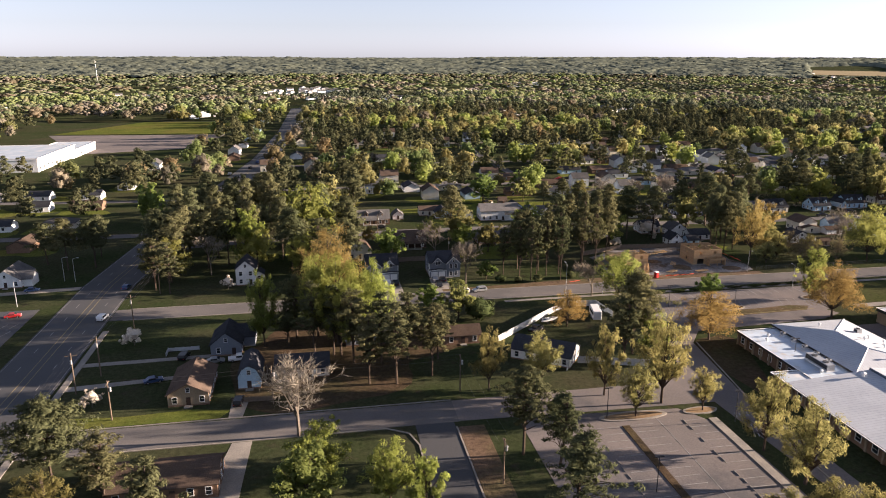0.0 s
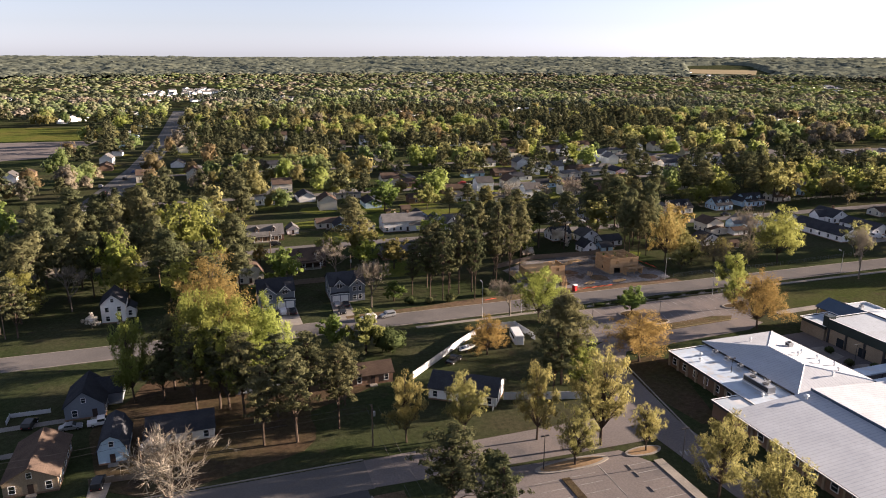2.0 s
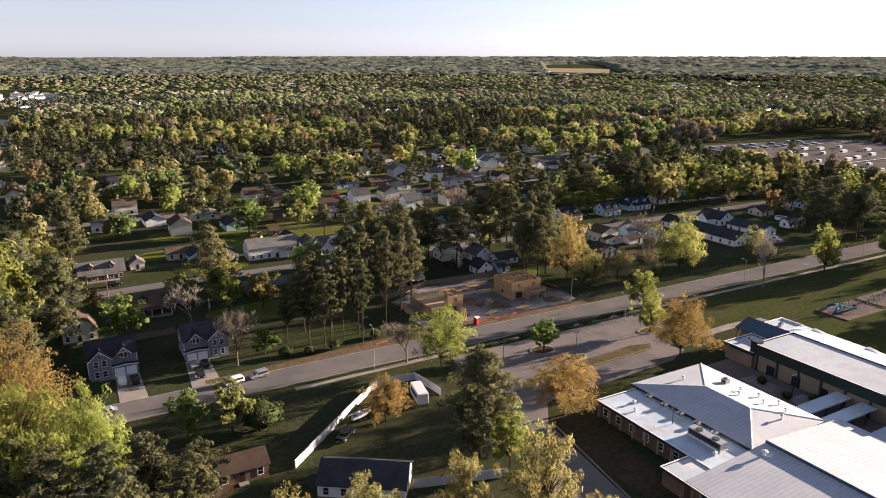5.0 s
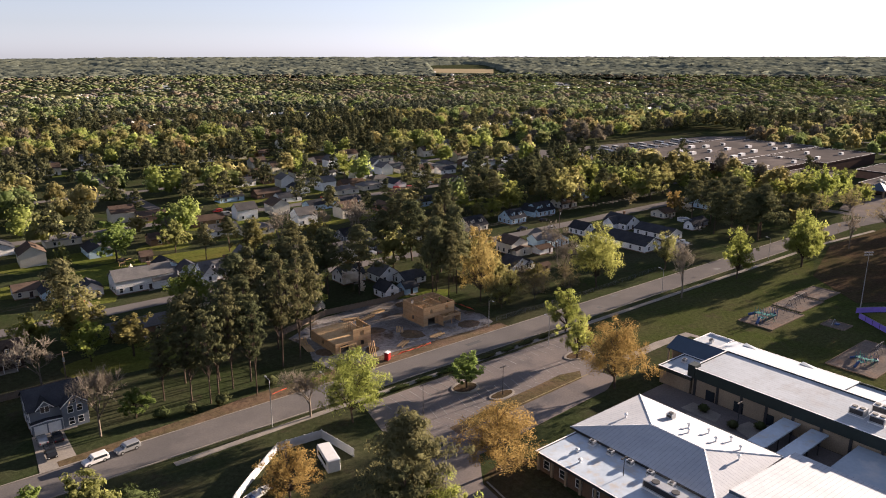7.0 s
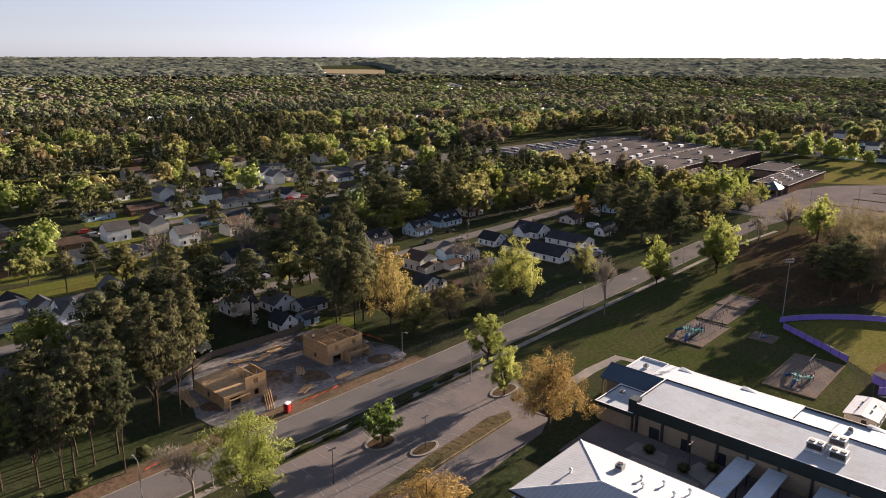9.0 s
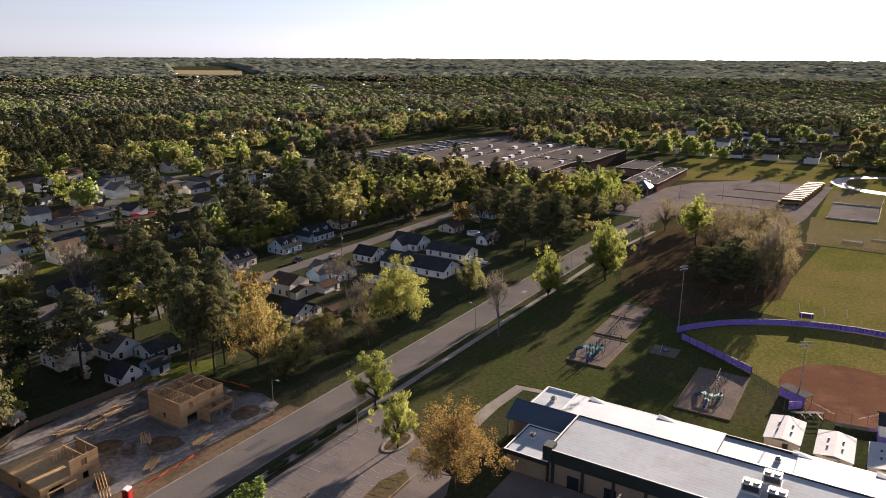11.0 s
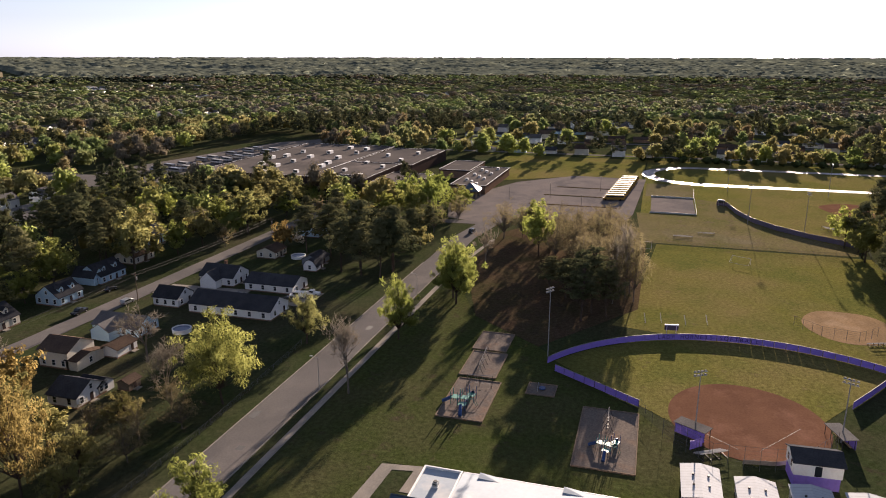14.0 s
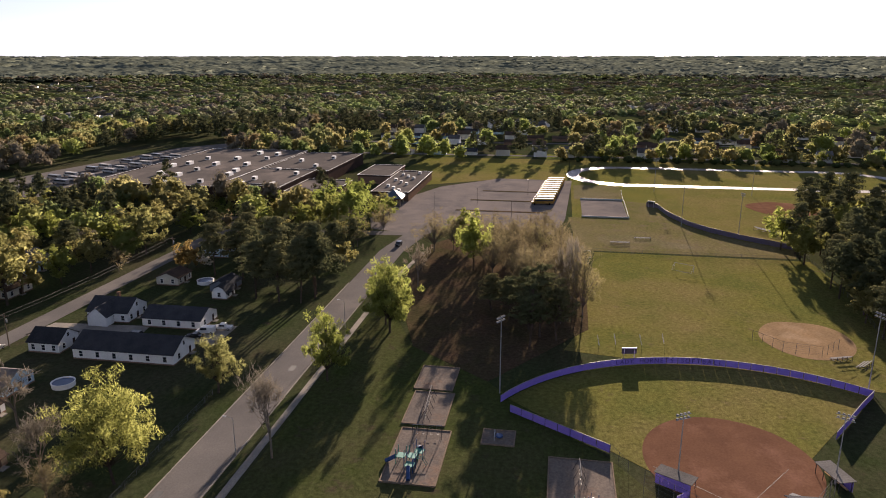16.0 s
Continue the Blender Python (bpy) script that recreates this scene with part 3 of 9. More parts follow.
def crown_points(rng, kind, h, r, sprays, leaves, ragged=0.35):
    """Places and facings of the leaf sprays of a tree of that kind, in lobes or in whorls."""
    c, rad, flat = [], [], []
    if kind == "pine":
        levels = max(4, sprays // 18)
        for i in range(levels):
            u = (i + rng.uniform(0.1, 0.9)) / levels
            z = h * (0.36 + 0.60 * u)
            wide = r * (0.55 + 0.45 * math.sin(math.pi * min(1, 0.18 + 0.75 * u))) * (1.0 if u < 0.55 else 1.0 - 0.78 * (u - 0.55) / 0.45)
            turn = rng.uniform(0, 6.283)
            arms = 5 if u < 0.85 else 3
            wide *= rng.uniform(0.62, 1.28)
            for k in range(arms):
                a = turn + (k + rng.uniform(-0.3, 0.3)) * 6.283 / arms
                reach = wide * rng.uniform(0.35, 1.05)
                for step in (1.0, 0.74, 0.5, 0.26)[:max(1, sprays // (levels * arms))]:
                    side = rng.normal() * 0.10 * r
                    c.append((reach * step * math.cos(a) - side * math.sin(a), reach * step * math.sin(a) + side * math.cos(a), z + 0.05 * h * step * rng.uniform(-0.2, 1.0)))
                    rad.append(r * rng.uniform(0.09, 0.17))
                    flat.append(0.5)
    elif kind != "bush":
        # limbs that fan out from the fork, each hung with clusters of leaves
        lead = max(9, sprays // 8)
        fork = np.array([0.0, 0.0, h * (0.14 if kind == "tall" else 0.2)])
        for i in range(lead):
            q = math.sqrt((i + 0.5) / lead)
            a = i * 2.39996 + rng.uniform(-0.45, 0.45)
            reach = r * q * rng.uniform(0.84, 1.14)
            drop = (0.50 if kind == "tall" else 0.62) * q ** 1.6 * rng.uniform(0.55, 1.25)
            tip = np.array([reach * math.cos(a), reach * math.sin(a), h * (0.97 - min(0.68, drop))])
            for k in range(max(1, sprays // lead)):
                t = rng.uniform(0.30, 1.0) ** 0.7
                p = fork + (tip - fork) * (t, t, t ** (0.8 if q < 0.6 else 1.25)) + rng.normal(size=3) * r * 0.085 * (0.5 + t)
                p[2] = min(p[2], h * 0.97)
                c.append(tuple(p))
                rad.append(r * rng.uniform(0.10, 0.20))
                flat.append(1.1 if kind == "tall" else 0.8)
    else:
        lo = 0.0
        zc, hz = h * (lo + 1) / 2, h * (1 - lo) / 2
        lobes = unit(rng, 9)
        for i in range(sprays):
            z = 1 - 2 * (i + rng.uniform(0.2, 0.8)) / sprays
            a = i * 2.39996 + rng.uniform(-0.35, 0.35)
            q = math.sqrt(max(0.0, 1 - z * z))
            d = np.array([q * math.cos(a), q * math.sin(a), z])
            lobe = float(np.max(lobes @ d))
            k = (0.54 + 0.36 * lobe ** 5) * rng.uniform(0.82, 1.10)
            if i % 4 == 0:
                k *= rng.uniform(0.55, 0.85)
            taper = 1
            c.append((d[0] * r * k * taper, d[1] * r * k * taper, zc + d[2] * hz * min(0.92, k * 1.06)))
            rad.append(r * rng.uniform(0.15, 0.26))
            flat.append(0.85)
    c, rad, flat = np.array(c), np.array(rad), np.array(flat)
    which = rng.integers(0, len(c), leaves)
    d = unit(rng, leaves)
    out = rng.uniform(0.0, 1.0, leaves) ** 0.45
    p = c[which] + d * (rad[which] * out)[:, None] * np.stack([np.ones(leaves), np.ones(leaves), flat[which]], 1)
    mid = np.array([0, 0, h * 0.55])
    away = (p - mid) / (r, r, h * 0.45)
    away /= np.linalg.norm(away, axis=1, keepdims=True) + 1e-9
    return p, d * 0.55 + away * 0.65 + rng.normal(size=(leaves, 3)) * ragged, c


def limbs(rng, h, r, tips, trunk_r, sweep=0.25, bark=BARK, count=12):
    vs, fs = [], []
    bend = rng.normal(size=2) * 0.02 * h
    knots = [np.array([bend[0] * math.sin(k * 2.2), bend[1] * math.sin(k * 1.7), h * 0.92 * k]) for k in (0, 0.2, 0.4, 0.6, 0.8, 1.0)]
    for i in range(5):
        tube(vs, fs, knots[i], knots[i + 1], trunk_r * (1 - 0.17 * i), trunk_r * (1 - 0.17 * (i + 1)), 6)
    for tip in tips[:count]:
        start = max(0.16 * h, min(tip[2] - sweep * h * rng.uniform(0.4, 1), 0.85 * h))
        k = start / (0.92 * h) * 5
        i = min(4, int(k))
        a = knots[i] + (knots[i + 1] - knots[i]) * (k - i)
        mid = (a + tip) / 2 + np.array([0, 0, 0.03 * h])
        w = trunk_r * 0.38
        tube(vs, fs, a, mid, w, w * 0.6, 4)
        tube(vs, fs, mid, tip, w * 0.6, w * 0.15, 4)
    return mesh_from("trunk", vs, fs, bark)


def bough(rng, middle, rx, rz, sides=6):
    """One uneven bough of leaves: a lumpy dome, open below."""
    a = np.arange(sides) * 2 * math.pi / sides
    base = [(math.cos(radians(e)) * math.cos(x + j * 0.5), math.cos(radians(e)) * math.sin(x + j * 0.5), math.sin(radians(e))) for j, e in enumerate((-38, 8, 46)) for x in a] + [(0, 0, 1)]
    base = np.array(base)
    f = []
    for r in range(2):
        for i in range(sides):
            p, q = r * sides + i, r * sides + (i + 1) % sides
            f += [(p, q, q + sides), (p, q + sides, p + sides)]
    f += [(2 * sides + i, 2 * sides + (i + 1) % sides, 3 * sides) for i in range(sides)]
    return base * rng.uniform(0.68, 1.28, (len(base), 1)) * (rx, rx, rz) + middle, np.array(f), base


def canopy(rng, pine, h, r, boughs, leaves, leaf):
    """A whole crown for the middle distance: boughs round the stem, with leaf sprays over them."""
    vs, fs, ns, mids, rads, k = [], [], [], [], [], 0
    for i in range(boughs):
        u = (i + 0.5) / boughs
        a = i * 2.39996 + rng.uniform(-0.4, 0.25)
        if pine:
            z, reach = h * (0.42 + 0.50 * u), r * (0.50 - 0.42 * u) * rng.uniform(0.5, 1.3)
            rx = r * (0.62 - 0.34 * u) * rng.uniform(0.85, 1.15)
            rz = rx * rng.uniform(0.62, 0.9)
            if boughs > 6:
                z, reach = h * (0.40 + 0.54 * u), r * (0.92 - 0.72 * u) * rng.uniform(0.15, 1.1)
                rx = r * (0.40 - 0.17 * u) * rng.uniform(0.75, 1.3)
                rz = rx * rng.uniform(0.42, 0.72)
        else:
            z, reach = h * (0.36 + 0.44 * u), r * 0.58 * math.sin(math.pi * (0.34 + 0.58 * u)) * rng.uniform(0.55, 1.2)
            rx = r * rng.uniform(0.36, 0.60)
            rz = rx * rng.uniform(0.75, 1.05)
        mid = np.array([reach * math.cos(a), reach * math.sin(a), z])
        core_size = 0.5 if pine and boughs > 8 else 0.70 if boughs > 5 else 0.96
        v, f, n = bough(rng, mid, rx * core_size, rz * core_size)
        vs.append(v)
        fs.append(f + k)
        ns.append(n)
        k += len(v)
        mids.append(mid)
        rads.append((rx, rx, rz))
    mids, rads = np.array(mids), np.array(rads)
    which = rng.integers(0, boughs, leaves)
    d = unit(rng, leaves)
    d[:, 2] = np.where(d[:, 2] < -0.35, -d[:, 2], d[:, 2])
    p = mids[which] + d * rads[which] * rng.uniform(0.6, 1.3, (leaves, 1))
    cv, cf, cn = cards(p, d + rng.normal(size=(leaves, 3)) * 0.22, leaf, rng, 1.3 if pine else 1.1)
    vs.append(cv)
    fs.append(cf + k)
    ns.append(cn)
    v, n = np.concatenate(vs), np.concatenate(ns)
    away = (v - (0, 0, h * 0.6)) / (r, r, h * 0.4)
    n = n * 0.75 + away * 0.45
    return v, np.concatenate(fs), n / (np.linalg.norm(n, axis=1, keepdims=True) + 1e-9)


TREE_KINDS = {}


def tree_kind(key, shape, h, r, sprays, leaves, leaf, mat, label, variants, bark=BARK, trunk_r=0.28, name="tree", fill=0.6):
    made = []
    for v in range(variants):
        rng = np.random.default_rng(sum(map(ord, key)) * 7 + v)
        vs, fs, soft, c = crown_mesh(rng, shape, h, r, sprays, leaves, leaf, fill)
        crown = mesh_fast("crown", vs, fs, mat, soft)
        if shape == "pine":
            vs, fs, soft = canopy(np.random.default_rng(v + 50), True, h, r, 22, 2500, 0.55)
        elif key.startswith("bud") or shape in ("bush", "blossom"):
            vs, fs, soft, _ = crown_mesh(np.random.default_rng(v + 50), shape, h, r, sprays * 3 // 5, leaves * 24 // 100, min(0.72, leaf * 1.98), max(0.34, fill * 1.08))
        else:
            vs, fs, soft, _ = crown_mesh(np.random.default_rng(v + 50), shape, h, r, 110, 3400, 0.56, 0.3)
        light_crown = mesh_fast("crown", vs, fs, mat, soft)
        order = list(rng.permutation(len(c)))
        trunk = limbs(rng, h, r, c[order], trunk_r, 0.25 if shape == "pine" else 0.5, bark, 56 if not fill else 22)
        light_trunk = limbs(np.random.default_rng(v), h, r, c[order], trunk_r, 0.35, bark, 6)
        made.append((trunk, crown, h, r, light_crown, light_trunk))
    TREE_KINDS[key] = (made, label, name)


def bare_mesh(rng, h, deep):
    vs, fs, tips = [], [], []

    def grow(a, d, length, rad, depth):
        b = a + d * length
        tube(vs, fs, a, b, rad, rad * 0.7, 5 if depth < 2 else 3)
        if depth >= deep:
            tips.append((b, d))
            return
        for _ in range(3 if depth else 5):
            e = d * 0.85 + rng.normal(size=3) * 0.40 + np.array([0, 0, 0.26])
            e /= np.linalg.norm(e)
            grow(b - d * length * rng.uniform(0, 0.4), e, length * rng.uniform(0.58, 0.85), rad * 0.52, depth + 1)

    grow(np.zeros(3), np.array([0.02, 0.01, 1.0]), h * 0.22, 0.21, 0)
    twigs = 4 if deep > 4 else 6
    tp = np.repeat(np.array([t[0] for t in tips]), twigs, 0)
    td = np.repeat(np.array([t[1] for t in tips]), twigs, 0) + rng.normal(size=(len(tp), 3)) * 0.5
    tp = tp - td * 0.4 * rng.uniform(0, 1, (len(tp), 1))
    td /= np.linalg.norm(td, axis=1, keepdims=True)
    side = np.cross(td, rng.normal(size=td.shape))
    side /= np.linalg.norm(side, axis=1, keepdims=True)
    ln = rng.uniform(0.6, 1.5, len(tp))[:, None]
    w = 0.035 if deep > 4 else 0.06
    q = np.stack([tp - side * w, tp + side * w, tp + td * ln], 1).reshape(-1, 3)
    crown = mesh_fast("crown", q, np.arange(len(q)).reshape(-1, 3), TWIG)
    tall = float(max(v[2] for v in vs)) + 0.8
    wide = float(np.percentile([math.hypot(v[0], v[1]) for v in vs], 96)) + 0.5
    return mesh_from("trunk", vs, fs, BARK_GREY), crown, tall, wide


def bare_kind(key, h, r, label, variants):
    made = []
    for v in range(variants):
        trunk, crown, tall, wide = bare_mesh(np.random.default_rng(991 + v), h, 5)
        light_trunk, light_crown, _, _ = bare_mesh(np.random.default_rng(961 + v), h, 4)
        made.append((trunk, crown, tall, wide, light_crown, light_trunk))
    TREE_KINDS[key] = (made, label, "bare_tree")


tree_kind("pine", "pine", 22, 6.0, 160, 5600, 0.40, PINE_LEAF, "tall loblolly pine with dark needles and a bare trunk", 4, name="pine_tree", fill=0.0)
tree_kind("lime", "tall", 18, 6.6, 120, 7400, 0.37, LIME_LEAF, "spring tree with bright yellow-green young leaves", 3, fill=0.0)
tree_kind("green", "round", 13, 5.8, 90, 6000, 0.42, GREEN_LEAF, "full fresh green deciduous tree", 2, fill=0.3)
tree_kind("bush", "bush", 6, 5.0, 60, 3600, 0.36, BUSH_LEAF, "dense dark green shrub on grass", 2, trunk_r=0.12, name="shrub", fill=0.72)
tree_kind("olive", "tall", 17, 5.6, 150, 9600, 0.25, OLIVE_LEAF, "budding tree with sparse olive-yellow leaves", 4, BARK, fill=0.0)
tree_kind("orange", "round", 14, 7.4, 160, 10500, 0.25, ORANGE_LEAF, "budding tree with rusty orange new leaves", 2, BARK, fill=0.0)
tree_kind("white", "blossom", 7, 4.2, 60, 3000, 0.34, WHITE_BLOSSOM, "small ornamental tree in white blossom", 2, BARK_GREY, 0.13, "blossom_tree", fill=0.5)
tree_kind("pink", "blossom", 5, 3.2, 46, 1800, 0.30, PINK_BLOSSOM, "small ornamental tree in pink blossom", 1, BARK_GREY, 0.12, "blossom_tree", fill=0.5)
tree_kind("bud", "round", 17, 7.5, 150, 3800, 0.26, BUD_LEAF, "leafless tree in tan-brown bud with bare limbs", 3, BARK_GREY, 0.24, "budding_tree", fill=0.0)
tree_kind("lime_grand", "tall", 26, 9.5, 210, 13500, 0.36, LIME_LEAF, "large spring tree with bright yellow-green leaves", 2, fill=0.0)
tree_kind("orange_grand", "round", 20, 9.5, 260, 19000, 0.26, ORANGE_LEAF, "wide budding tree with rusty orange new leaves", 2, BARK, 0.34, fill=0.0)
tree_kind("olive_grand", "round", 18, 9.3, 240, 17000, 0.27, OLIVE_LEAF, "wide budding tree with olive-yellow leaves", 1, BARK, 0.34, fill=0.0)
tree_kind("pine_grand", "pine", 22, 9.0, 330, 12500, 0.42, PINE_LEAF, "broad loblolly pine with dark dense needles", 2, name="pine_tree", trunk_r=0.36, fill=0.3)
bare_kind("bare", 17, 6.5, "bare grey-brown tree with fine twigs", 3)
TREES_DONE = 0


def tree(key, x, y, h, r):
    global TREES_DONE
    if r > 7.8 and y <= 245 and x <= 240 and key + "_grand" in TREE_KINDS:
        key += "_grand"
    made, label, name = TREE_KINDS[key]
    trunk, crown, h0, r0, light_crown, light_trunk = made[TREES_DONE % len(made)]
    if y > 250 or (x > 300 and key != "bud"):
        crown, trunk = light_crown, light_trunk
    TREES_DONE += 1
    rng = random.Random(int(x * 13 + y * 7 + h))
    ob = thing(name, x, y, 0, 0, label, "tree" if name != "shrub" else "shrub")
    ob.matrix_world = pose(x, y, -0.05, 0, 0, rng.uniform(0, 360)) @ Matrix.Diagonal((r / r0, r / r0, h / h0, 1))
    share("trunk", trunk, ob)
    share("crown", crown, ob)


# x, y, height, crown radius
TREES_PINE_SOUTH = [(7, 171, 21, 7), (14, 169, 20, 6.5), (21, 171, 19, 6.5), (2, 177, 20, 6.5), (29, 170, 16, 6), (-51, 125, 18.4, 9.5), (-40, 117, 15, 6.5), (-62, 119, 16, 7), (38, 121, 20, 7.6), (41, 98, 18, 7.6), (44, 116, 16, 6), (16.6, 157, 21, 7), (25.8, 160, 20, 6.7), (81, 164, 23.5, 9), (76, 159, 18.7, 6), (10, 158, 18, 6), (-8, 190, 20, 6.3), (-3, 178, 20.5, 6), (-10, 185, 13, 5)]
TREES_PINE_STREET = [(65, 239, 18, 4.8), (72, 245, 20, 4.6), (86, 251, 22, 4.8), (70, 235, 21.6, 4.8), (76, 234, 23, 4.8), (85, 236, 22.6, 5), (99, 250, 28, 6), (110, 252, 26, 4.8), (80, 235, 27, 4.3), (73, 231, 24.5, 3.8), (79, 241, 23.5, 4), (95, 239, 30, 5.3), (101, 241, 30, 4.6), (83, 228, 25, 3.6), (79, 257, 21, 4.2), (89, 246, 24, 4.5), (92, 256, 22, 4.5)]
TREES_PINE_NORTH = [(309.7, 247.7, 20, 7.5), (308, 239.2, 18, 7), (313, 229, 21, 8), (338, 261, 17, 7), (350, 251, 16, 7), (354, 236, 16, 7), (336, 240, 20, 8), (157, 256, 25, 5.2), (162, 254, 24, 5.4), (167, 256, 25, 5.2), (170, 270, 29, 5.8), (173, 265, 29, 5.8), (163, 262, 27, 5.4), (128, 355, 15, 5.6), (116, 349, 15, 4.7), (253, 346, 20, 6.6), (312, 366, 23, 9), (322, 358, 20, 8), (303, 372, 21, 8), (314, 383, 16, 8), (316, 243, 27, 8.5), (317, 230, 25, 8), (327, 260, 21.7, 8.2), (308, 232, 22, 6.3), (339, 400, 15, 8)]
TREES_PINE_EAST = [(292, 156.6, 21.5, 8.6), (285, 159, 19, 7.5), (311, 171.8, 12, 6), (298, 160, 19, 7.5), (290, 152, 18, 6), (304, 166, 14, 6), (338, 385, 16, 9), (276, 373, 14, 6), (222, 332, 24, 6), (345, 50, 23, 7), (323, 46, 25, 7), (306, 48, 25, 7), (372, 48, 22, 7), (290, 50, 24, 7), (335, 40, 26, 8), (360, 38, 25, 8), (384, 44, 22, 7), (312, 36, 26, 8), (276, 58, 22, 6), (330, 272, 20, 7)]
TREES_PINE_WEST = [(-58, 266, 24, 6), (-50, 266, 25, 7), (-42, 266, 22, 6.3), (-35, 269, 23, 6.4), (-26, 271, 25, 6.5), (-15, 273, 26, 7), (-52, 297, 26, 7), (-61, 320, 24, 6.3), (-22, 321, 28, 7), (-93, 272, 20.5, 7.3), (-103, 281, 16.6, 6.4), (-84, 274, 20, 7), (-86, 289, 18, 5.6), (16, 330, 28, 7), (-11, 257, 24.6, 7), (-40, 280, 25, 6), (-5, 284, 23, 6), (-30, 284, 25, 6), (-45, 312, 24, 6), (-33, 330, 24, 6)]
TREES_LIME = [(13, 182, 25, 8.2), (-2, 191, 24, 7.5), (46, 291, 11, 6.5), (57, 273, 12.5, 6.3), (27, 283, 8, 3.5), (3.5, 184.5, 27, 11.5), (-16.5, 186, 22, 5.5), (-3.3, 279, 30, 11.5), (4, 176, 22, 7), (-2, 329, 21, 9.5), (-27, 264, 24, 7), (94, 203, 18, 8.8), (-2, 120, 12.5, 6.2), (158, 195, 13, 5), (209, 231, 23, 10), (170, 210, 13.4, 6.2), (288.7, 198.5, 22, 9), (392, 192, 14.6, 7), (274, 344, 14, 9)]
TREES_LIME_FAR = [(256, 206, 19, 6.3), (226, 478, 19, 8), (253, 474, 18, 8), (265, 333, 18, 8), (10, 109, 13, 5.4), (16, 106, 12, 4), (84, 158, 14, 5.1), (410, 246, 22, 8), (440, 250, 18, 8), (400, 252, 18, 8), (426, 262, 18, 8), (392, 262, 15, 7), (294, 201, 18, 7), (350.8, 182.3, 23, 8), (306.5, 203.5, 15, 7)]
TREES_GREEN = [(57.5, 234.5, 8, 4.0), (124, 200, 9.5, 5.0), (32, 201, 11.5, 5.5), (40, 197, 13, 5.6), (69, 367, 11, 3.2), (88, 369, 17, 8.5), (110, 367, 14, 6), (116, 399, 12.3, 6), (237, 519, 14, 7), (-79, 349, 20, 8)]
TREES_BUSH = [(62, 231, 2.6, 2.2), (68, 229.5, 2.2, 2.0), (75, 229, 2.8, 2.2), (88, 231, 2.6, 2.2), (46, 196, 7.3, 5.2), (50, 133, 6, 3.6)]
TREES_OLIVE_SCHOOL = [(38, 150, 16.2, 4.6), (50, 148, 16.4, 5.1), (64, 142.5, 18.2, 5), (67, 131.5, 13.3, 4.9), (75.5, 136.5, 22.5, 6.6), (83, 131.5, 11.8, 3.5), (86.5, 114, 18, 5.8), (87, 102, 17, 7), (82, 89, 10, 5.5), (89, 88, 9.5, 4), (74, 89, 9, 5.6), (87, 74, 12, 5)]
TREES_OLIVE_NORTH = [(176, 240, 11, 5.2), (193, 244, 10, 5), (169, 236, 9, 4.5), (181, 252, 12, 5.0), (246, 229, 15, 5.9), (291, 322, 24, 9), (326, 317.5, 17, 7), (182, 262, 16, 6), (301, 325, 22, 9), (352, 312, 21, 9), (372, 318, 18, 9), (395, 316, 18, 9), (411, 331, 11, 7), (417, 386, 13, 8), (404, 414, 13, 8), (436, 350, 9, 6), (430, 372, 12, 8)]
TREES_ORANGE = [(191, 272, 17, 8.0), (168, 245, 24, 6.8), (152, 178, 18.4, 9.3), (2.5, 206, 29, 11.5), (70.5, 186, 11.6, 6.7), (106.5, 169.4, 14.6, 9.4), (333, 284, 12, 6), (150, 297, 7, 5), (20, 292, 8, 4)]
TREES_BARE = [(222, 206, 20, 6.5), (329.8, 198.6, 16, 5.5), (310, 147.5, 22, 4.5), (322, 149, 21, 4.5), (-6.4, 136, 18.5, 9.3), (49.3, 231, 17, 6), (208, 245, 15, 6.6), (224, 263, 14, 6.5), (88, 211, 12, 6)]
TREES_BUD = [(328, 308, 11, 5), (183, 235, 10, 5.2), (190, 238, 9, 5.0), (197, 233, 8, 4.5), (186, 246, 11, 5.0), (203, 240, 9, 4.6)]
TREES_BARE_WOOD = [(115, 389, 11, 5), (175, 335, 18, 8), (182, 342, 15, 7), (165, 345, 15, 6)]
# the last eight are added, hidden in the mass, to shade lawn and pads
TREES_BUD_WOOD_AND_SHADE = [(374.7, 201.1, 18.5, 9.4), (378, 193.7, 17, 5.6), (363.3, 176.5, 17.5, 8.1), (326.1, 152.4, 21, 6.9), (315.8, 146.2, 23, 6.9), (306.9, 144.7, 25, 6.2), (315.6, 153.9, 21, 6.9), (367, 168, 19, 9.4), (370.5, 160.1, 19, 9.4), (344.7, 151.5, 22, 8.1), (350.5, 147.3, 17, 6.9), (333.2, 160.5, 17, 8.8), (385, 178, 17, 8.1), (388, 163, 16, 8.8), (380, 152, 15, 8.1), (340, 166, 18, 7.5), (303, 151, 18, 6.2), (356, 158, 19, 7.5), (403, 229, 14, 6.2), (335, 148.5, 20, 7), (352, 168, 19, 8), (345, 175, 18, 7.5), (376, 170, 18, 8), (326, 163, 19, 7), (318, 160, 20, 7), (385, 186, 17, 7), (395, 158, 16, 8)]
TREES_WHITE = [(93, 294, 7.5, 4.0), (-52, 193, 5.7, 3.7), (-53, 157, 4.5, 2.9), (-32, 239, 5, 3), (153, 300, 9, 5.5), (142, 281, 7.5, 6), (114, 274, 9, 4.2), (86, 335, 7, 4), (340, 281, 5.2, 3.5), (121, 268, 5, 3), (350, 266, 4, 3)]
TREES_PINK = [(117, 317, 4.6, 2.8), (111, 276, 3.5, 2.5)]
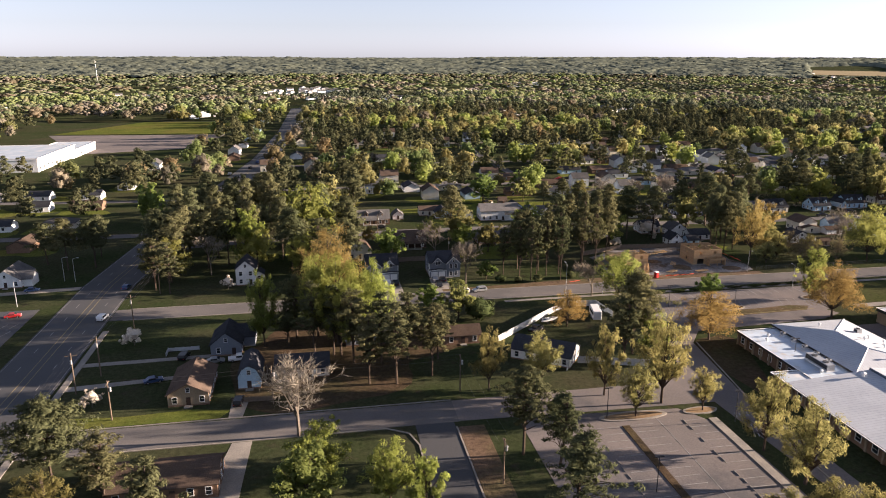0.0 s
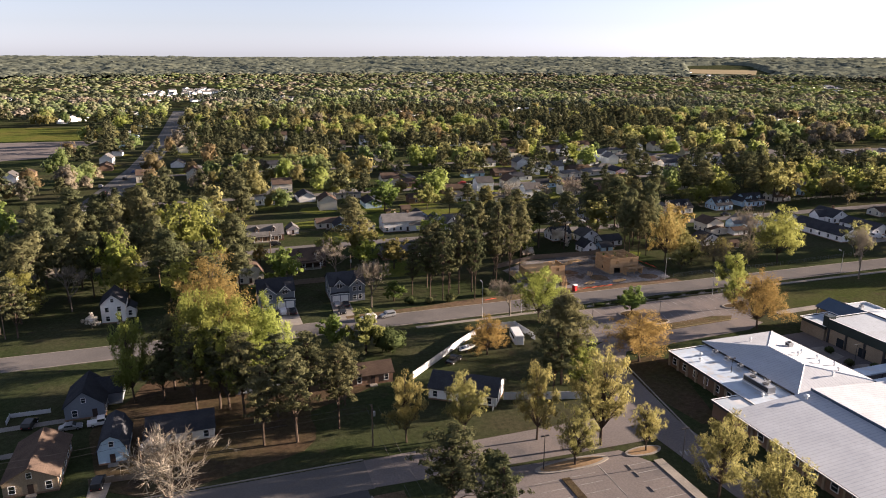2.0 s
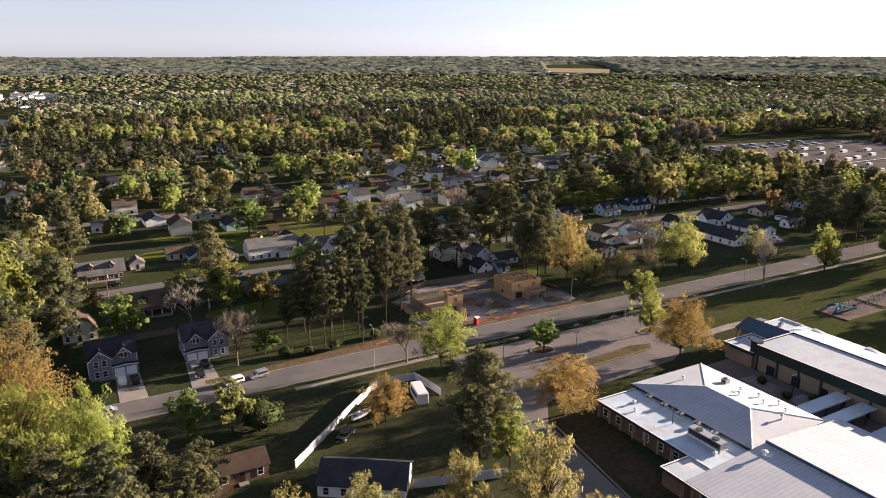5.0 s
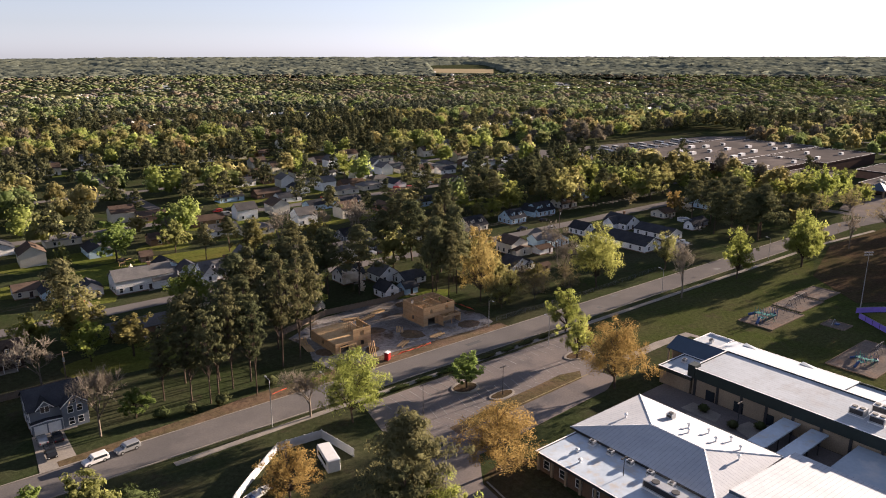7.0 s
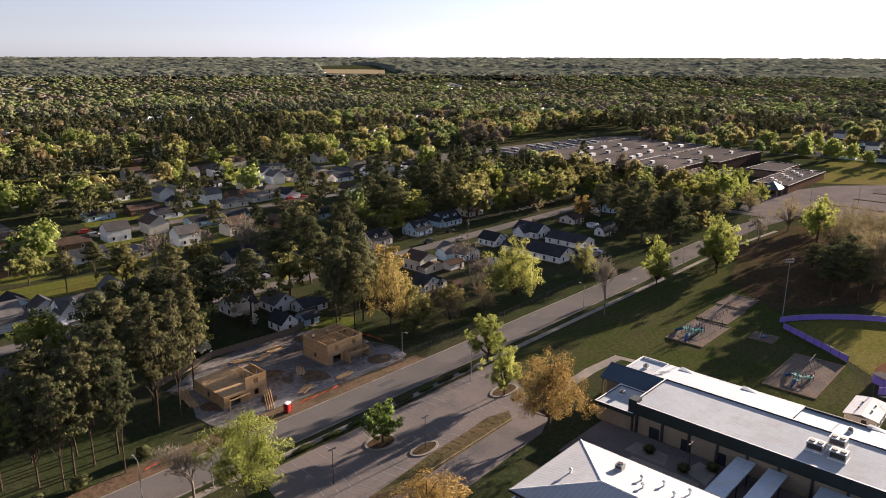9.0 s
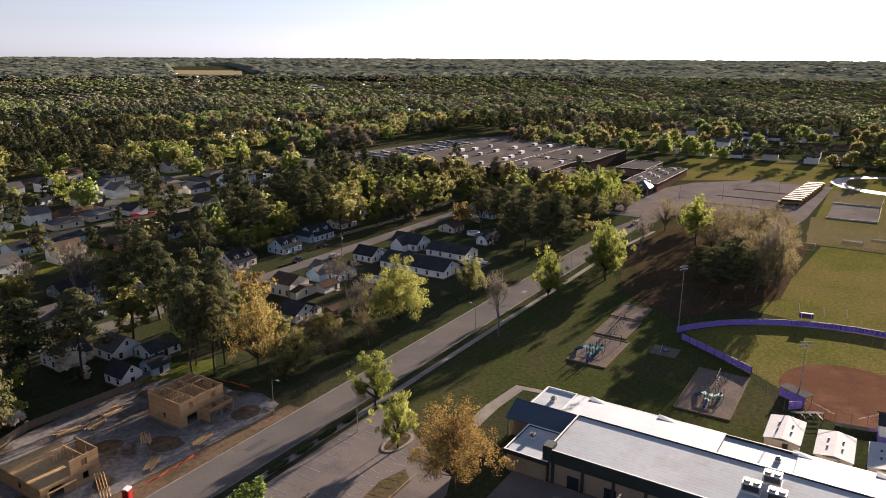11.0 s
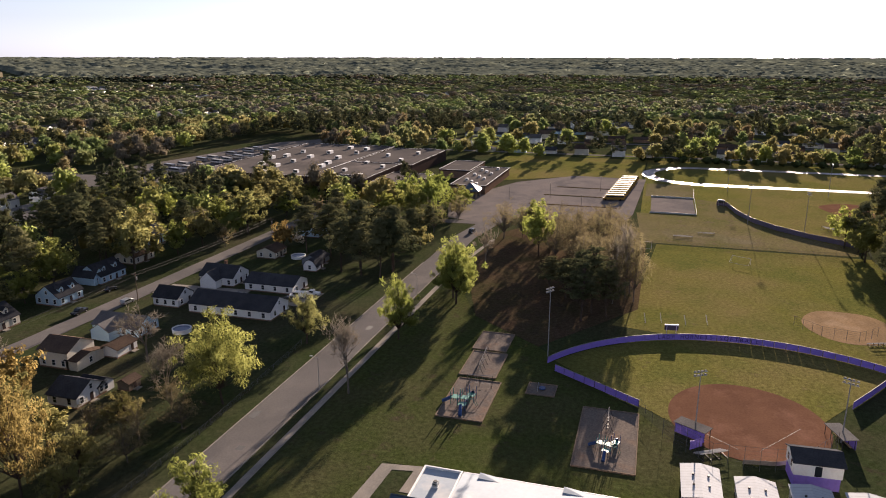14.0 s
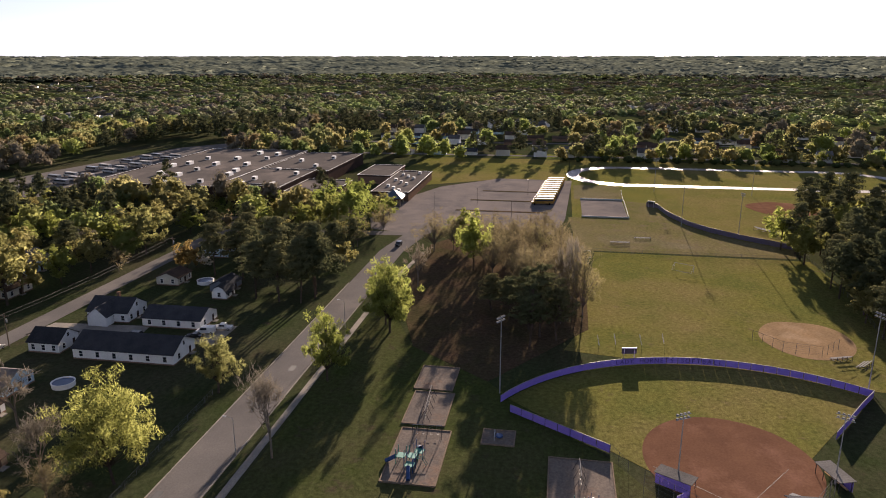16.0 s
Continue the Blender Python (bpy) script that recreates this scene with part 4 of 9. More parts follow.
for kind_key, rows in (("pine", TREES_PINE_SOUTH), ("pine", TREES_PINE_STREET), ("pine", TREES_PINE_NORTH), ("pine", TREES_PINE_EAST), ("pine", TREES_PINE_WEST), ("lime", TREES_LIME), ("lime", TREES_LIME_FAR), ("green", TREES_GREEN), ("bush", TREES_BUSH), ("olive", TREES_OLIVE_SCHOOL), ("olive", TREES_OLIVE_NORTH), ("orange", TREES_ORANGE), ("bare", TREES_BARE), ("bud", TREES_BUD), ("bud", TREES_BUD_WOOD_AND_SHADE), ("bare", TREES_BARE_WOOD), ("white", TREES_WHITE), ("pink", TREES_PINK)):
    for row in rows:
        tree(kind_key, *row)


# ---- far woods, as sheets of many small clumps ----
CLEAR = [(340, 404, 225, 300), (-64, 404, 60, 225), (-64, 340, 225, 345), (20, 135, 335, 380), (-92, -54, -400, 420), (-165, -88, 150, 262), (400, 628, -200, 262), (258, 404, 40, 150), (450, 604, 228, 415), (440, 700, 415, 500), (-280, -95, 480, 900), (60, 200, 345, 362), (424, 460, 455, 545)]
HOUSE_SPOTS = []
FAR_TOWNS = [(1450, 1910, 130, 110, 60), (1390, 1320, 70, 70, 34), (1600, 1290, 60, 60, 22), (1545, 2330, 160, 120, 70), (670, 2700, 110, 90, 36), (985, 2600, 90, 90, 30), (-30, 1500, 60, 220, 34), (330, 1550, 90, 60, 22)]
estate_rng = random.Random(91)
for i in range(30):
    bearing, away = radians(-24 + 4.75 * i + estate_rng.uniform(-2, 2)), estate_rng.uniform(690, 1500)
    FAR_TOWNS.append((HUB[0] + away * math.cos(bearing), HUB[1] + away * math.sin(bearing), estate_rng.uniform(22, 46), estate_rng.uniform(18, 34), estate_rng.randint(5, 11)))
CLEAR += [(x - a, x + a, y - b, y + b) for x, y, a, b, _ in FAR_TOWNS]


def field_noise(x, y, s, seed):
    rng = random.Random(seed)
    out = 0
    for _ in range(5):
        a, k, p = rng.uniform(0, 6.28), rng.uniform(0.6, 1.7) * s, rng.uniform(0, 6.28)
        out = out + np.sin((x * math.cos(a) + y * math.sin(a)) * k + p)
    return out / 5


def near_line(x, y, line, width):
    hit = np.zeros(len(x), bool)
    for (ax, ay), (bx, by) in zip(line, line[1:]):
        dx, dy = bx - ax, by - ay
        t = np.clip(((x - ax) * dx + (y - ay) * dy) / (dx * dx + dy * dy), 0, 1)
        hit |= np.hypot(x - ax - t * dx, y - ay - t * dy) < width
    return hit


def scatter(spacing, d0, d1, seed, keep):
    """Jittered places in the part of the country that lies ahead of the walk, between two distances."""
    rng = np.random.default_rng(seed)
    n = int(2 * d1 / spacing)
    gx, gy = np.meshgrid(np.arange(n), np.arange(n))
    x = HUB[0] - d1 + (gx.ravel() + rng.uniform(-0.7, 0.7, n * n)) * spacing
    y = HUB[1] - d1 + (gy.ravel() + rng.uniform(-0.7, 0.7, n * n)) * spacing
    d = np.hypot(x - HUB[0], y - HUB[1])
    a = np.degrees(np.arctan2(y - HUB[1], x - HUB[0]))
    ok = (d > d0) & (d < d1) & (a > -38) & (a < 132) & (rng.uniform(size=len(x)) < keep)
    for x0, x1, y0, y1 in CLEAR:
        ok &= ~((x > x0) & (x < x1) & (y > y0) & (y < y1))
    for line, width in STREETS + CROSS_STREETS:
        ok &= ~near_line(x, y, line, width / 2 + 3)
    for hx, hy, hr in HOUSE_SPOTS:
        back = math.hypot(hx - HUB[0], hy - HUB[1])
        ok &= np.hypot(x - hx + (hx - HUB[0]) / back * 6, y - hy + (hy - HUB[1]) / back * 6) > hr + 2
    return x[ok], y[ok], d[ok], rng


# ---- houses ----
def window_meshes():
    w, h, t = 0.5, 0.72, 0.09
    bm = boxes((-w - t, w + t, -0.06, 0.02, h, h + t), (-w - t, w + t, -0.09, 0.02, -h - t, -h), (-w - t, -w, -0.06, 0.02, -h, h), (w, w + t, -0.06, 0.02, -h, h), (-w, w, -0.035, 0.0, -0.03, 0.03))
    frame_me = bpy.data.meshes.new("window")
    bm.to_mesh(frame_me)
    bm.free()
    frame_me.materials.append(WHITE_TRIM)
    bm = boxes((-w, w, -0.02, 0.01, -h, h))
    pane_me = bpy.data.meshes.new("pane")
    bm.to_mesh(pane_me)
    bm.free()
    pane_me.materials.append(GLASS)
    return frame_me, pane_me


WINDOW_ME, PANE_ME = window_meshes()


def window(parent, x, y, z, turn, sx=1.0, sz=1.0):
    ob = share("window", WINDOW_ME, parent, pose(x, y, z, 0, 0, turn) @ Matrix.Diagonal((sx, 1, sz, 1)))
    share("pane", PANE_ME, ob)


def gable_profile(half, eave, rise, style):
    if style == "gambrel":
        return [(-half, eave), (-half * 0.62, eave + rise * 0.68), (0, eave + rise), (half * 0.62, eave + rise * 0.68), (half, eave)]
    return [(-half, eave), (0, eave + rise), (half, eave)]


def roof_shell(bm, half, eave, rise, style, axis, a0, a1, over=0.4, thick=0.16):
    line = gable_profile(half, eave, rise, style)
    (u0, z0), (u1, z1) = line[0], line[1]
    k = (z1 - z0) / (u1 - u0)
    line = [(-half - over, eave - over * k)] + line[1:-1] + [(half + over, eave - over * k)]
    top = [(u, z + thick) for u, z in line]
    extrude_profile(bm, [(u, z + 0.012) for u, z in line] + top[::-1], axis, a0, a1)


def hip_roof(bm, hx, hy, eave, rise, over=0.5):
    hx, hy = hx + over, hy + over
    z0 = eave - 0.05
    run = min(hx, hy)
    rx, ry = max(hx - run, 0.01), max(hy - run, 0.01)
    c = [bm.verts.new(p) for p in ((-hx, -hy, z0), (hx, -hy, z0), (hx, hy, z0), (-hx, hy, z0))]
    b = [bm.verts.new((v.co.x, v.co.y, z0 + 0.15)) for v in c]
    if hx > hy:
        r = [bm.verts.new((-rx, 0, eave + rise)), bm.verts.new((rx, 0, eave + rise))]
        tops = [(b[0], b[1], r[1], r[0]), (b[1], b[2], r[1]), (b[2], b[3], r[0], r[1]), (b[3], b[0], r[0])]
    else:
        r = [bm.verts.new((0, -ry, eave + rise)), bm.verts.new((0, ry, eave + rise))]
        tops = [(b[0], b[1], r[0]), (b[1], b[2], r[1], r[0]), (b[2], b[3], r[1]), (b[3], b[0], r[0], r[1])]
    for f in tops:
        bm.faces.new(f)
    bm.faces.new(c[::-1])
    for i in range(4):
        bm.faces.new((c[i], c[(i + 1) % 4], b[(i + 1) % 4], b[i]))


def house(x, y, w, d, eave, rise, axis, walls, roofing, label, style="gable", turn=0.0, dormers=0, porch=False, chimney=False, storeys=1, garage=False, name="house", category="house", step=3.0, wing=None):
    ob = thing(name, x, y, 0, turn, label, category)
    hx, hy = w / 2, d / 2
    bm = bmesh.new()
    if style == "hip":
        box(bm, -hx, hx, -hy, hy, -0.2, eave)
    else:
        half, a = (hy, hx) if axis == "x" else (hx, hy)
        prof = gable_profile(half, eave, rise, style)
        extrude_profile(bm, [(-half, -0.2)] + prof + [(half, -0.2)], axis, -a, a)
    part("wall", bm, walls, ob)
    bm = bmesh.new()
    if style == "hip":
        hip_roof(bm, hx, hy, eave, rise)
    else:
        roof_shell(bm, half, eave, rise, style, axis, -a - 0.35, a + 0.35)
    part("roof", bm, roofing, ob)
    part("foundation", boxes((-hx - 0.04, hx + 0.04, -hy - 0.04, hy + 0.04, -0.3, 0.35)), BRICK, ob)
    for s in range(storeys):
        z = 1.55 + 2.75 * s
        if z + 0.9 > eave + (0.3 if style == "gambrel" else 0.05):
            break
        nx, ny = max(1, int(w / step)), max(1, int(d / step))
        for i in range(nx):
            u = -hx + w * (i + 0.5) / nx
            if s == 0 and i == nx // 2 and not garage:
                continue
            if not (garage and s == 0):
                window(ob, u, -hy - 0.02, z, 0)
        for i in range(ny):
            u = -hy + d * (i + 0.5) / ny
            window(ob, -hx - 0.02, u, z, -90)
            if x < 60:
                window(ob, hx + 0.02, u, z, 90)
    if rise > 2.2 and style != "hip":
        if axis == "x":
            window(ob, -hx - 0.02, 0, eave + rise * 0.38, -90, 0.8, 0.75)
            window(ob, hx + 0.02, 0, eave + rise * 0.38, 90, 0.8, 0.75)
        else:
            window(ob, 0, -hy - 0.02, eave + rise * 0.38, 0, 0.8, 0.75)
    if garage:
        gx = -hx + 3.2
        door = part("garage_door", boxes((gx - 2.4, gx - 0.15, -hy - 0.06, -hy + 0.02, 0, 2.2), (gx + 0.15, gx + 2.4, -hy - 0.06, -hy + 0.02, 0, 2.2)), WHITE_TRIM, ob, "white panelled double garage door")
        part("door", boxes((hx - 3.2, hx - 2.2, -hy - 0.05, -hy + 0.02, 0.1, 2.15)), DARK_METAL, ob)
        window(ob, hx - 1.1, -hy - 0.02, 1.5, 0)
    else:
        k = max(1, int(w / step))
        u = -hx + w * (k // 2 + 0.5) / k
        part("door", boxes((u - 0.5, u + 0.5, -hy - 0.05, -hy + 0.02, 0.1, 2.15)), DARK_BRICK, ob)
        part("step", boxes((u - 0.9, u + 0.9, -hy - 1.3, -hy - 0.05, -0.1, 0.22)), CONCRETE, ob)
    if porch:
        pw = w * 0.7
        part("porch_roof", boxes((-pw / 2, pw / 2, -hy - 2.2, -hy - 0.05, 2.55, 2.75)), roofing, ob)
        part("porch_floor", boxes((-pw / 2, pw / 2, -hy - 2.1, -hy - 0.05, -0.1, 0.35)), CONCRETE, ob)
        for i in range(4):
            px = -pw / 2 + 0.2 + (pw - 0.4) * i / 3
            part("post", boxes((px - 0.08, px + 0.08, -hy - 2.05, -hy - 1.89, 0.3, 2.55)), WHITE_TRIM, ob)
    if chimney:
        part("chimney", boxes((hx * 0.3 - 0.45, hx * 0.3 + 0.45, -0.4, 0.4, eave, eave + rise + 1.0), (hx * 0.3 - 0.52, hx * 0.3 + 0.52, -0.47, 0.47, eave + rise + 0.8, eave + rise + 1.02)), BRICK, ob)
    for i in range(dormers):
        u = -hx + w * (i + 0.5 + 0.1) / (dormers + 0.2)
        dz = eave + rise * 0.30
        slope_y = -hy * 0.62
        bm = bmesh.new()
        extrude_profile(bm, [(u - 0.85, dz - 0.6), (u - 0.85, dz + 1.25), (u, dz + 1.95), (u + 0.85, dz + 1.25), (u + 0.85, dz - 0.6)], "y", slope_y - 0.5, slope_y + hy * 0.52)
        dormer = part("dormer", bm, walls, ob)
        bm = bmesh.new()
        extrude_profile(bm, [(u - 1.1, dz + 1.08), (u, dz + 1.99), (u + 1.1, dz + 1.08), (u + 1.1, dz + 1.22), (u, dz + 2.13), (u - 1.1, dz + 1.22)], "y", slope_y - 0.75, slope_y + hy * 0.5)
        part("dormer_roof", bm, roofing, dormer)
        window(ob, u, slope_y - 0.52, dz + 0.55, 0, 0.75, 0.7)
    if wing:
        wx, wy, ww, wd, we, wr, wa = wing
        bm = bmesh.new()
        half2, a2, c2 = (wd / 2, ww / 2, wy) if wa == "x" else (ww / 2, wd / 2, wx)
        b0 = (wx if wa == "x" else wy)
        extrude_profile(bm, [(c2 - half2, -0.2)] + [(c2 + u, z) for u, z in gable_profile(half2, we, wr, "gable")] + [(c2 + half2, -0.2)], wa, b0 - a2, b0 + a2)
        wing_ob = part("wing", bm, walls, ob)
        bm = bmesh.new()
        k = wr / half2
        line = [(c2 - half2 - 0.35, we - 0.35 * k), (c2, we + wr), (c2 + half2 + 0.35, we - 0.35 * k)]
        extrude_profile(bm, [(u, z + 0.012) for u, z in line] + [(u, z + 0.17) for u, z in line[::-1]], wa, b0 - a2 - 0.3, b0 + a2 + 0.3)
        part("wing_roof", bm, roofing, wing_ob)
        if wa == "y":
            window(ob, wx, wy - wd / 2 - 0.02, 1.5, 0)
            if we > 4:
                window(ob, wx, wy - wd / 2 - 0.02, 4.2, 0)
    HOUSE_SPOTS.append((x, y, max(w, d) * 0.5 + 4.0))
    return ob


def front_gable(ob, name, u, half, y0, y1, z0, eave, rise, walls, roofing):
    """A gabled bay that faces the street, with white rake boards."""
    bm = bmesh.new()
    extrude_profile(bm, [(u - half, z0), (u - half, eave), (u, eave + rise), (u + half, eave), (u + half, z0)], "y", y0, y1)
    bay = part(name, bm, walls, ob)
    k = rise / half
    line = [(u - half - 0.3, eave - 0.3 * k), (u, eave + rise), (u + half + 0.3, eave - 0.3 * k)]
    bm = bmesh.new()
    extrude_profile(bm, [(a, z + 0.012) for a, z in line] + [(a, z + 0.16) for a, z in line[::-1]], "y", y0 - 0.25, y1)
    part("bay_roof", bm, roofing, bay)
    bm = bmesh.new()
    extrude_profile(bm, [(a, z - 0.16) for a, z in line] + [(a, z + 0.06) for a, z in line[::-1]], "y", y0 - 0.33, y0 - 0.26)
    part("rake_board", bm, WHITE_TRIM, bay)
    return bay


def street_house(x, y, flip, label):
    """A new two-storey house: wide dark roof, two front gables, double garage, porch."""
    ob = thing("house", x, y, 0, 0, label, "house")
    f = -1 if flip else 1
    bm = bmesh.new()
    extrude_profile(bm, [(-5, -0.2)] + gable_profile(5, 5.4, 2.9, "gable") + [(5, -0.2)], "x", -5.6, 5.6)
    part("wall", bm, SIDING_GREY, ob)
    bm = bmesh.new()
    roof_shell(bm, 5, 5.4, 2.9, "gable", "x", -5.95, 5.95)
    part("roof", bm, SHINGLE_DARK, ob)
    part("foundation", boxes((-5.65, 5.65, -5.04, 5.04, -0.3, 0.3)), BRICK, ob)
    front_gable(ob, "bay", -2.9 * f, 2.5, -6.4, -1.0, -0.2, 5.3, 2.2, SIDING_GREY, SHINGLE_DARK)
    front_gable(ob, "garage_bay", 2.6 * f, 2.9, -6.0, -4.6, -0.2, 2.75, 0.25, SIDING_GREY, SHINGLE_DARK)
    front_gable(ob, "dormer", 2.6 * f, 1.5, -5.3, -1.5, 4.6, 5.7, 1.5, SIDING_GREY, SHINGLE_DARK)
    for u in (1.25, 3.95):
        part("garage_door", boxes((u * f - 1.2, u * f + 1.2, -6.08, -5.98, 0.0, 2.2)), WHITE_TRIM, ob, "white panelled garage door")
    part("door", boxes((-0.15 * f - 0.5, -0.15 * f + 0.5, -5.1, -4.98, 0.1, 2.2)), DARK_METAL, ob)
    part("porch_post", boxes((-0.4 * f - 0.1, -0.4 * f + 0.1, -6.3, -6.1, 0.0, 2.7)), WHITE_TRIM, ob)
    part("corner_board", boxes((-5.66, -5.5, -5.05, -4.9, 0.2, 5.3)), WHITE_TRIM, ob)
    part("corner_board", boxes((5.5, 5.66, -5.05, -4.9, 0.2, 5.3)), WHITE_TRIM, ob)
    for u in (-3.8, -2.0):
        for z in (1.5, 4.2):
            window(ob, u * f, -6.42, z, 0)
    window(ob, -2.9 * f, -6.42, 6.1, 0, 0.6, 0.6)
    window(ob, 2.2 * f, -5.32, 5.2, 0, 0.8, 0.9)
    window(ob, 3.0 * f, -5.32, 5.2, 0, 0.8, 0.9)
    for z in (1.5, 4.2):
        for v in (-2.5, 1.5):
            window(ob, -5.62, v, z, -90)
            window(ob, 5.62, v, z, 90)
    HOUSE_SPOTS.append((x, y, 10.0))


# the new grey pair by the street
street_house(43.6, 245.5, True, "new slate-grey two-storey house with white gables")
street_house(21.0, 245.2, False, "new slate-grey two-storey house with white garage doors")
house(-26.3, 246.8, 6.6, 9.5, 6.0, 2.8, "y", SIDING_WHITE, SHINGLE_DARK, "tall white two-storey gabled farmhouse", storeys=2, wing=(4.2, 1.5, 3.0, 5.0, 2.8, 1.0, "y"))
house(14.8, 271.5, 9, 8, 3.4, 3.6, "y", SIDING_CREAM, SHINGLE_BROWN, "cream house with a gambrel roof", style="gambrel", storeys=2)
house(36.5, 284.5, 13, 8.5, 3.2, 3.6, "x", DARK_BRICK, SHINGLE_BROWN, "dark brown house with two white dormers and a deck", dormers=2, porch=True)
house(25, 330, 15, 9, 3.0, 3.4, "x", BRICK, SHINGLE_GREY, "brick cottage with dormers and a grey roof", dormers=2, porch=True, wing=(-9, 0.5, 5, 6, 2.6, 1.6, "x"))
house(37.5, 337, 5, 6, 2.6, 1.8, "y", SIDING_WHITE, SHINGLE_GREY, "small white detached garage", name="garage", category="garage")
house(86, 329, 19, 9, 4.9, 2.8, "x", SIDING_WHITE, SHINGLE_GREY, "long white two-storey house with a grey roof", storeys=2, dormers=0, wing=(6.5, -2.5, 8, 5, 3.2, 3.0, "x"), chimney=True)
house(98, 342, 8, 9, 3.0, 2.6, "y", SIDING_BLUE, SHINGLE_DARK, "pale blue garage with a dark roof", name="garage", category="garage")
house(104, 334.5, 7.5, 6.5, 2.7, 2.2, "y", SIDING_WHITE, SHINGLE_DARK, "white two-bay garage behind cottages", name="garage", category="garage")
house(112, 325, 15, 9, 3.3, 3.2, "x", SIDING_WHITE, SHINGLE_GREY, "white cottage with dormers and a grey roof", dormers=2, wing=(-5.5, -2.5, 5, 6, 3.0, 2.6, "y"), chimney=True)
house(125, 332, 7, 9, 4.2, 3.0, "y", SIDING_WHITE, SHINGLE_GREY, "narrow white gabled house", storeys=2)
house(73.7, 286.4, 16.4, 9, 2.9, 1.9, "x", BRICK, SHINGLE_GREY, "long low red brick ranch house with a deck", style="hip")
house(60, 338, 8, 10, 2.8, 2.0, "y", SIDING_BLUE, SHINGLE_DARK, "pale blue house with a dark roof")
house(70, 332, 7, 7, 2.8, 2.2, "y", SIDING_WHITE, SHINGLE_DARK, "small white gabled garage", name="garage", category="garage")
house(54, 344, 10, 7, 2.8, 1.6, "x", SIDING_CREAM, SHINGLE_BROWN, "low cream house with a brown roof")
house(146, 291, 9, 8, 3.0, 2.6, "x", SIDING_WHITE, SHINGLE_DARK, "white house behind blossom trees")
house(156, 284, 8, 8, 3.2, 2.8, "y", SIDING_WHITE, SHINGLE_GREY, "white gabled house beside the building site")
house(147, 268.5, 5.5, 7, 3.0, 2.4, "y", SIDING_WHITE, SHINGLE_DARK, "white gabled shed by the site", name="shed", category="shed")
house(154.5, 267, 5, 5, 2.6, 1.8, "x", SIDING_BLUE, SHINGLE_DARK, "small pale blue garden shed", name="shed", category="shed")
house(162, 276, 9, 7, 2.6, 1.8, "x", SIDING_WHITE, SHINGLE_DARK, "low white house with a dark roof")
house(158, 322, 17, 9, 2.8, 2.6, "x", SIDING_CREAM, SHINGLE_GREY, "cream bungalow with white gables", wing=(5, -4, 6, 5, 2.7, 2.2, "y"))
house(182, 322, 14, 9, 2.8, 2.6, "x", SIDING_GREY, SHINGLE_DARK, "grey bungalow with white porch gables", wing=(-3, -4.5, 6, 5, 2.7, 2.2, "y"), porch=True)
house(178, 342, 12, 9, 2.8, 2.4, "x", SIDING_GREY, SHINGLE_DARK, "dark grey bungalow among trees")
house(207, 321, 11, 9.5, 3.0, 3.4, "x", SIDING_WHITE, SHINGLE_DARK, "white cottage with dormers and a dark roof", dormers=2, wing=(-5, -1, 5, 8, 2.8, 2.8, "y"))
house(219, 325, 8, 7, 2.7, 2.2, "x", SIDING_WHITE, SHINGLE_GREY, "small white cottage with a porch", porch=True)
house(230, 321.5, 11, 10, 3.0, 3.4, "x", SIDING_CREAM, SHINGLE_DARK, "cream cottage with dark roof and dormers", dormers=2)
house(218, 282.5, 9, 9, 4.6, 2.2, "y", SIDING_CREAM, SHINGLE_BROWN, "cream two-storey house with a flat rear addition", storeys=2, wing=(0, -5.5, 9, 3.5, 2.6, 0.9, "y"))
house(240, 283, 9, 15, 2.9, 2.2, "y", SIDING_BLUE, SHINGLE_GREY, "pale blue ranch house with a grey roof", wing=(-4.5, 1.5, 8, 6, 2.8, 2.0, "x"))
house(226.5, 274, 7.5, 5.5, 2.4, 1.0, "x", SIDING_WHITE, SHINGLE_BROWN, "small white shed with a brown roof", name="shed", category="shed")
house(202, 264.5, 9, 8, 2.7, 2.4, "y", SIDING_WHITE, SHINGLE_DARK, "white outbuilding with a dark roof", name="garage", category="garage", wing=(4.5, -1.0, 5.0, 6.0, 2.2, 1.4, "y"))
house(210, 257, 4, 3.2, 2.0, 0.8, "x", WOOD_FENCE, SHINGLE_BROWN, "tiny weathered wooden shed", name="shed", category="shed")
house(255, 321, 10, 9, 3.0, 3.4, "x", SIDING_BLUE, SHINGLE_DARK, "pale blue cottage with dormers", dormers=2)
house(278, 325, 12, 10, 3.0, 3.4, "x", SIDING_BLUE, SHINGLE_DARK, "pale blue cottage with a dark roof and dormers", dormers=2, wing=(-5, 1, 5, 9, 2.9, 2.8, "y"))
house(264, 285, 8, 9, 3.0, 2.6, "y", SIDING_WHITE, SHINGLE_DARK, "white gabled cottage by the long building")
house(263.5, 261, 11, 28, 3.0, 2.8, "y", SIDING_WHITE, SHINGLE_DARK, "long low white workshop with a dark roof", name="workshop", category="workshop", step=4.5)
house(288, 282, 10, 13, 3.2, 3.0, "y", SIDING_WHITE, SHINGLE_DARK, "white house with a dark roof and side wing", dormers=0, wing=(-4.5, 1, 8, 6, 3.0, 2.6, "x"), chimney=True)
house(286.5, 261, 10, 18, 2.8, 2.2, "y", SIDING_WHITE, SHINGLE_DARK, "white garage block with a dark roof", name="garage", category="garage", step=4.5)
house(310, 259, 6, 5, 2.3, 2.0, "x", SIDING_WHITE, SHINGLE_DARK, "small white barn-roofed shed", style="gambrel", name="shed", category="shed")
house(318, 262, 9, 7, 2.4, 1.6, "x", SIDING_GREY, SHINGLE_DARK, "low dark shed by the trees", name="shed", category="shed")
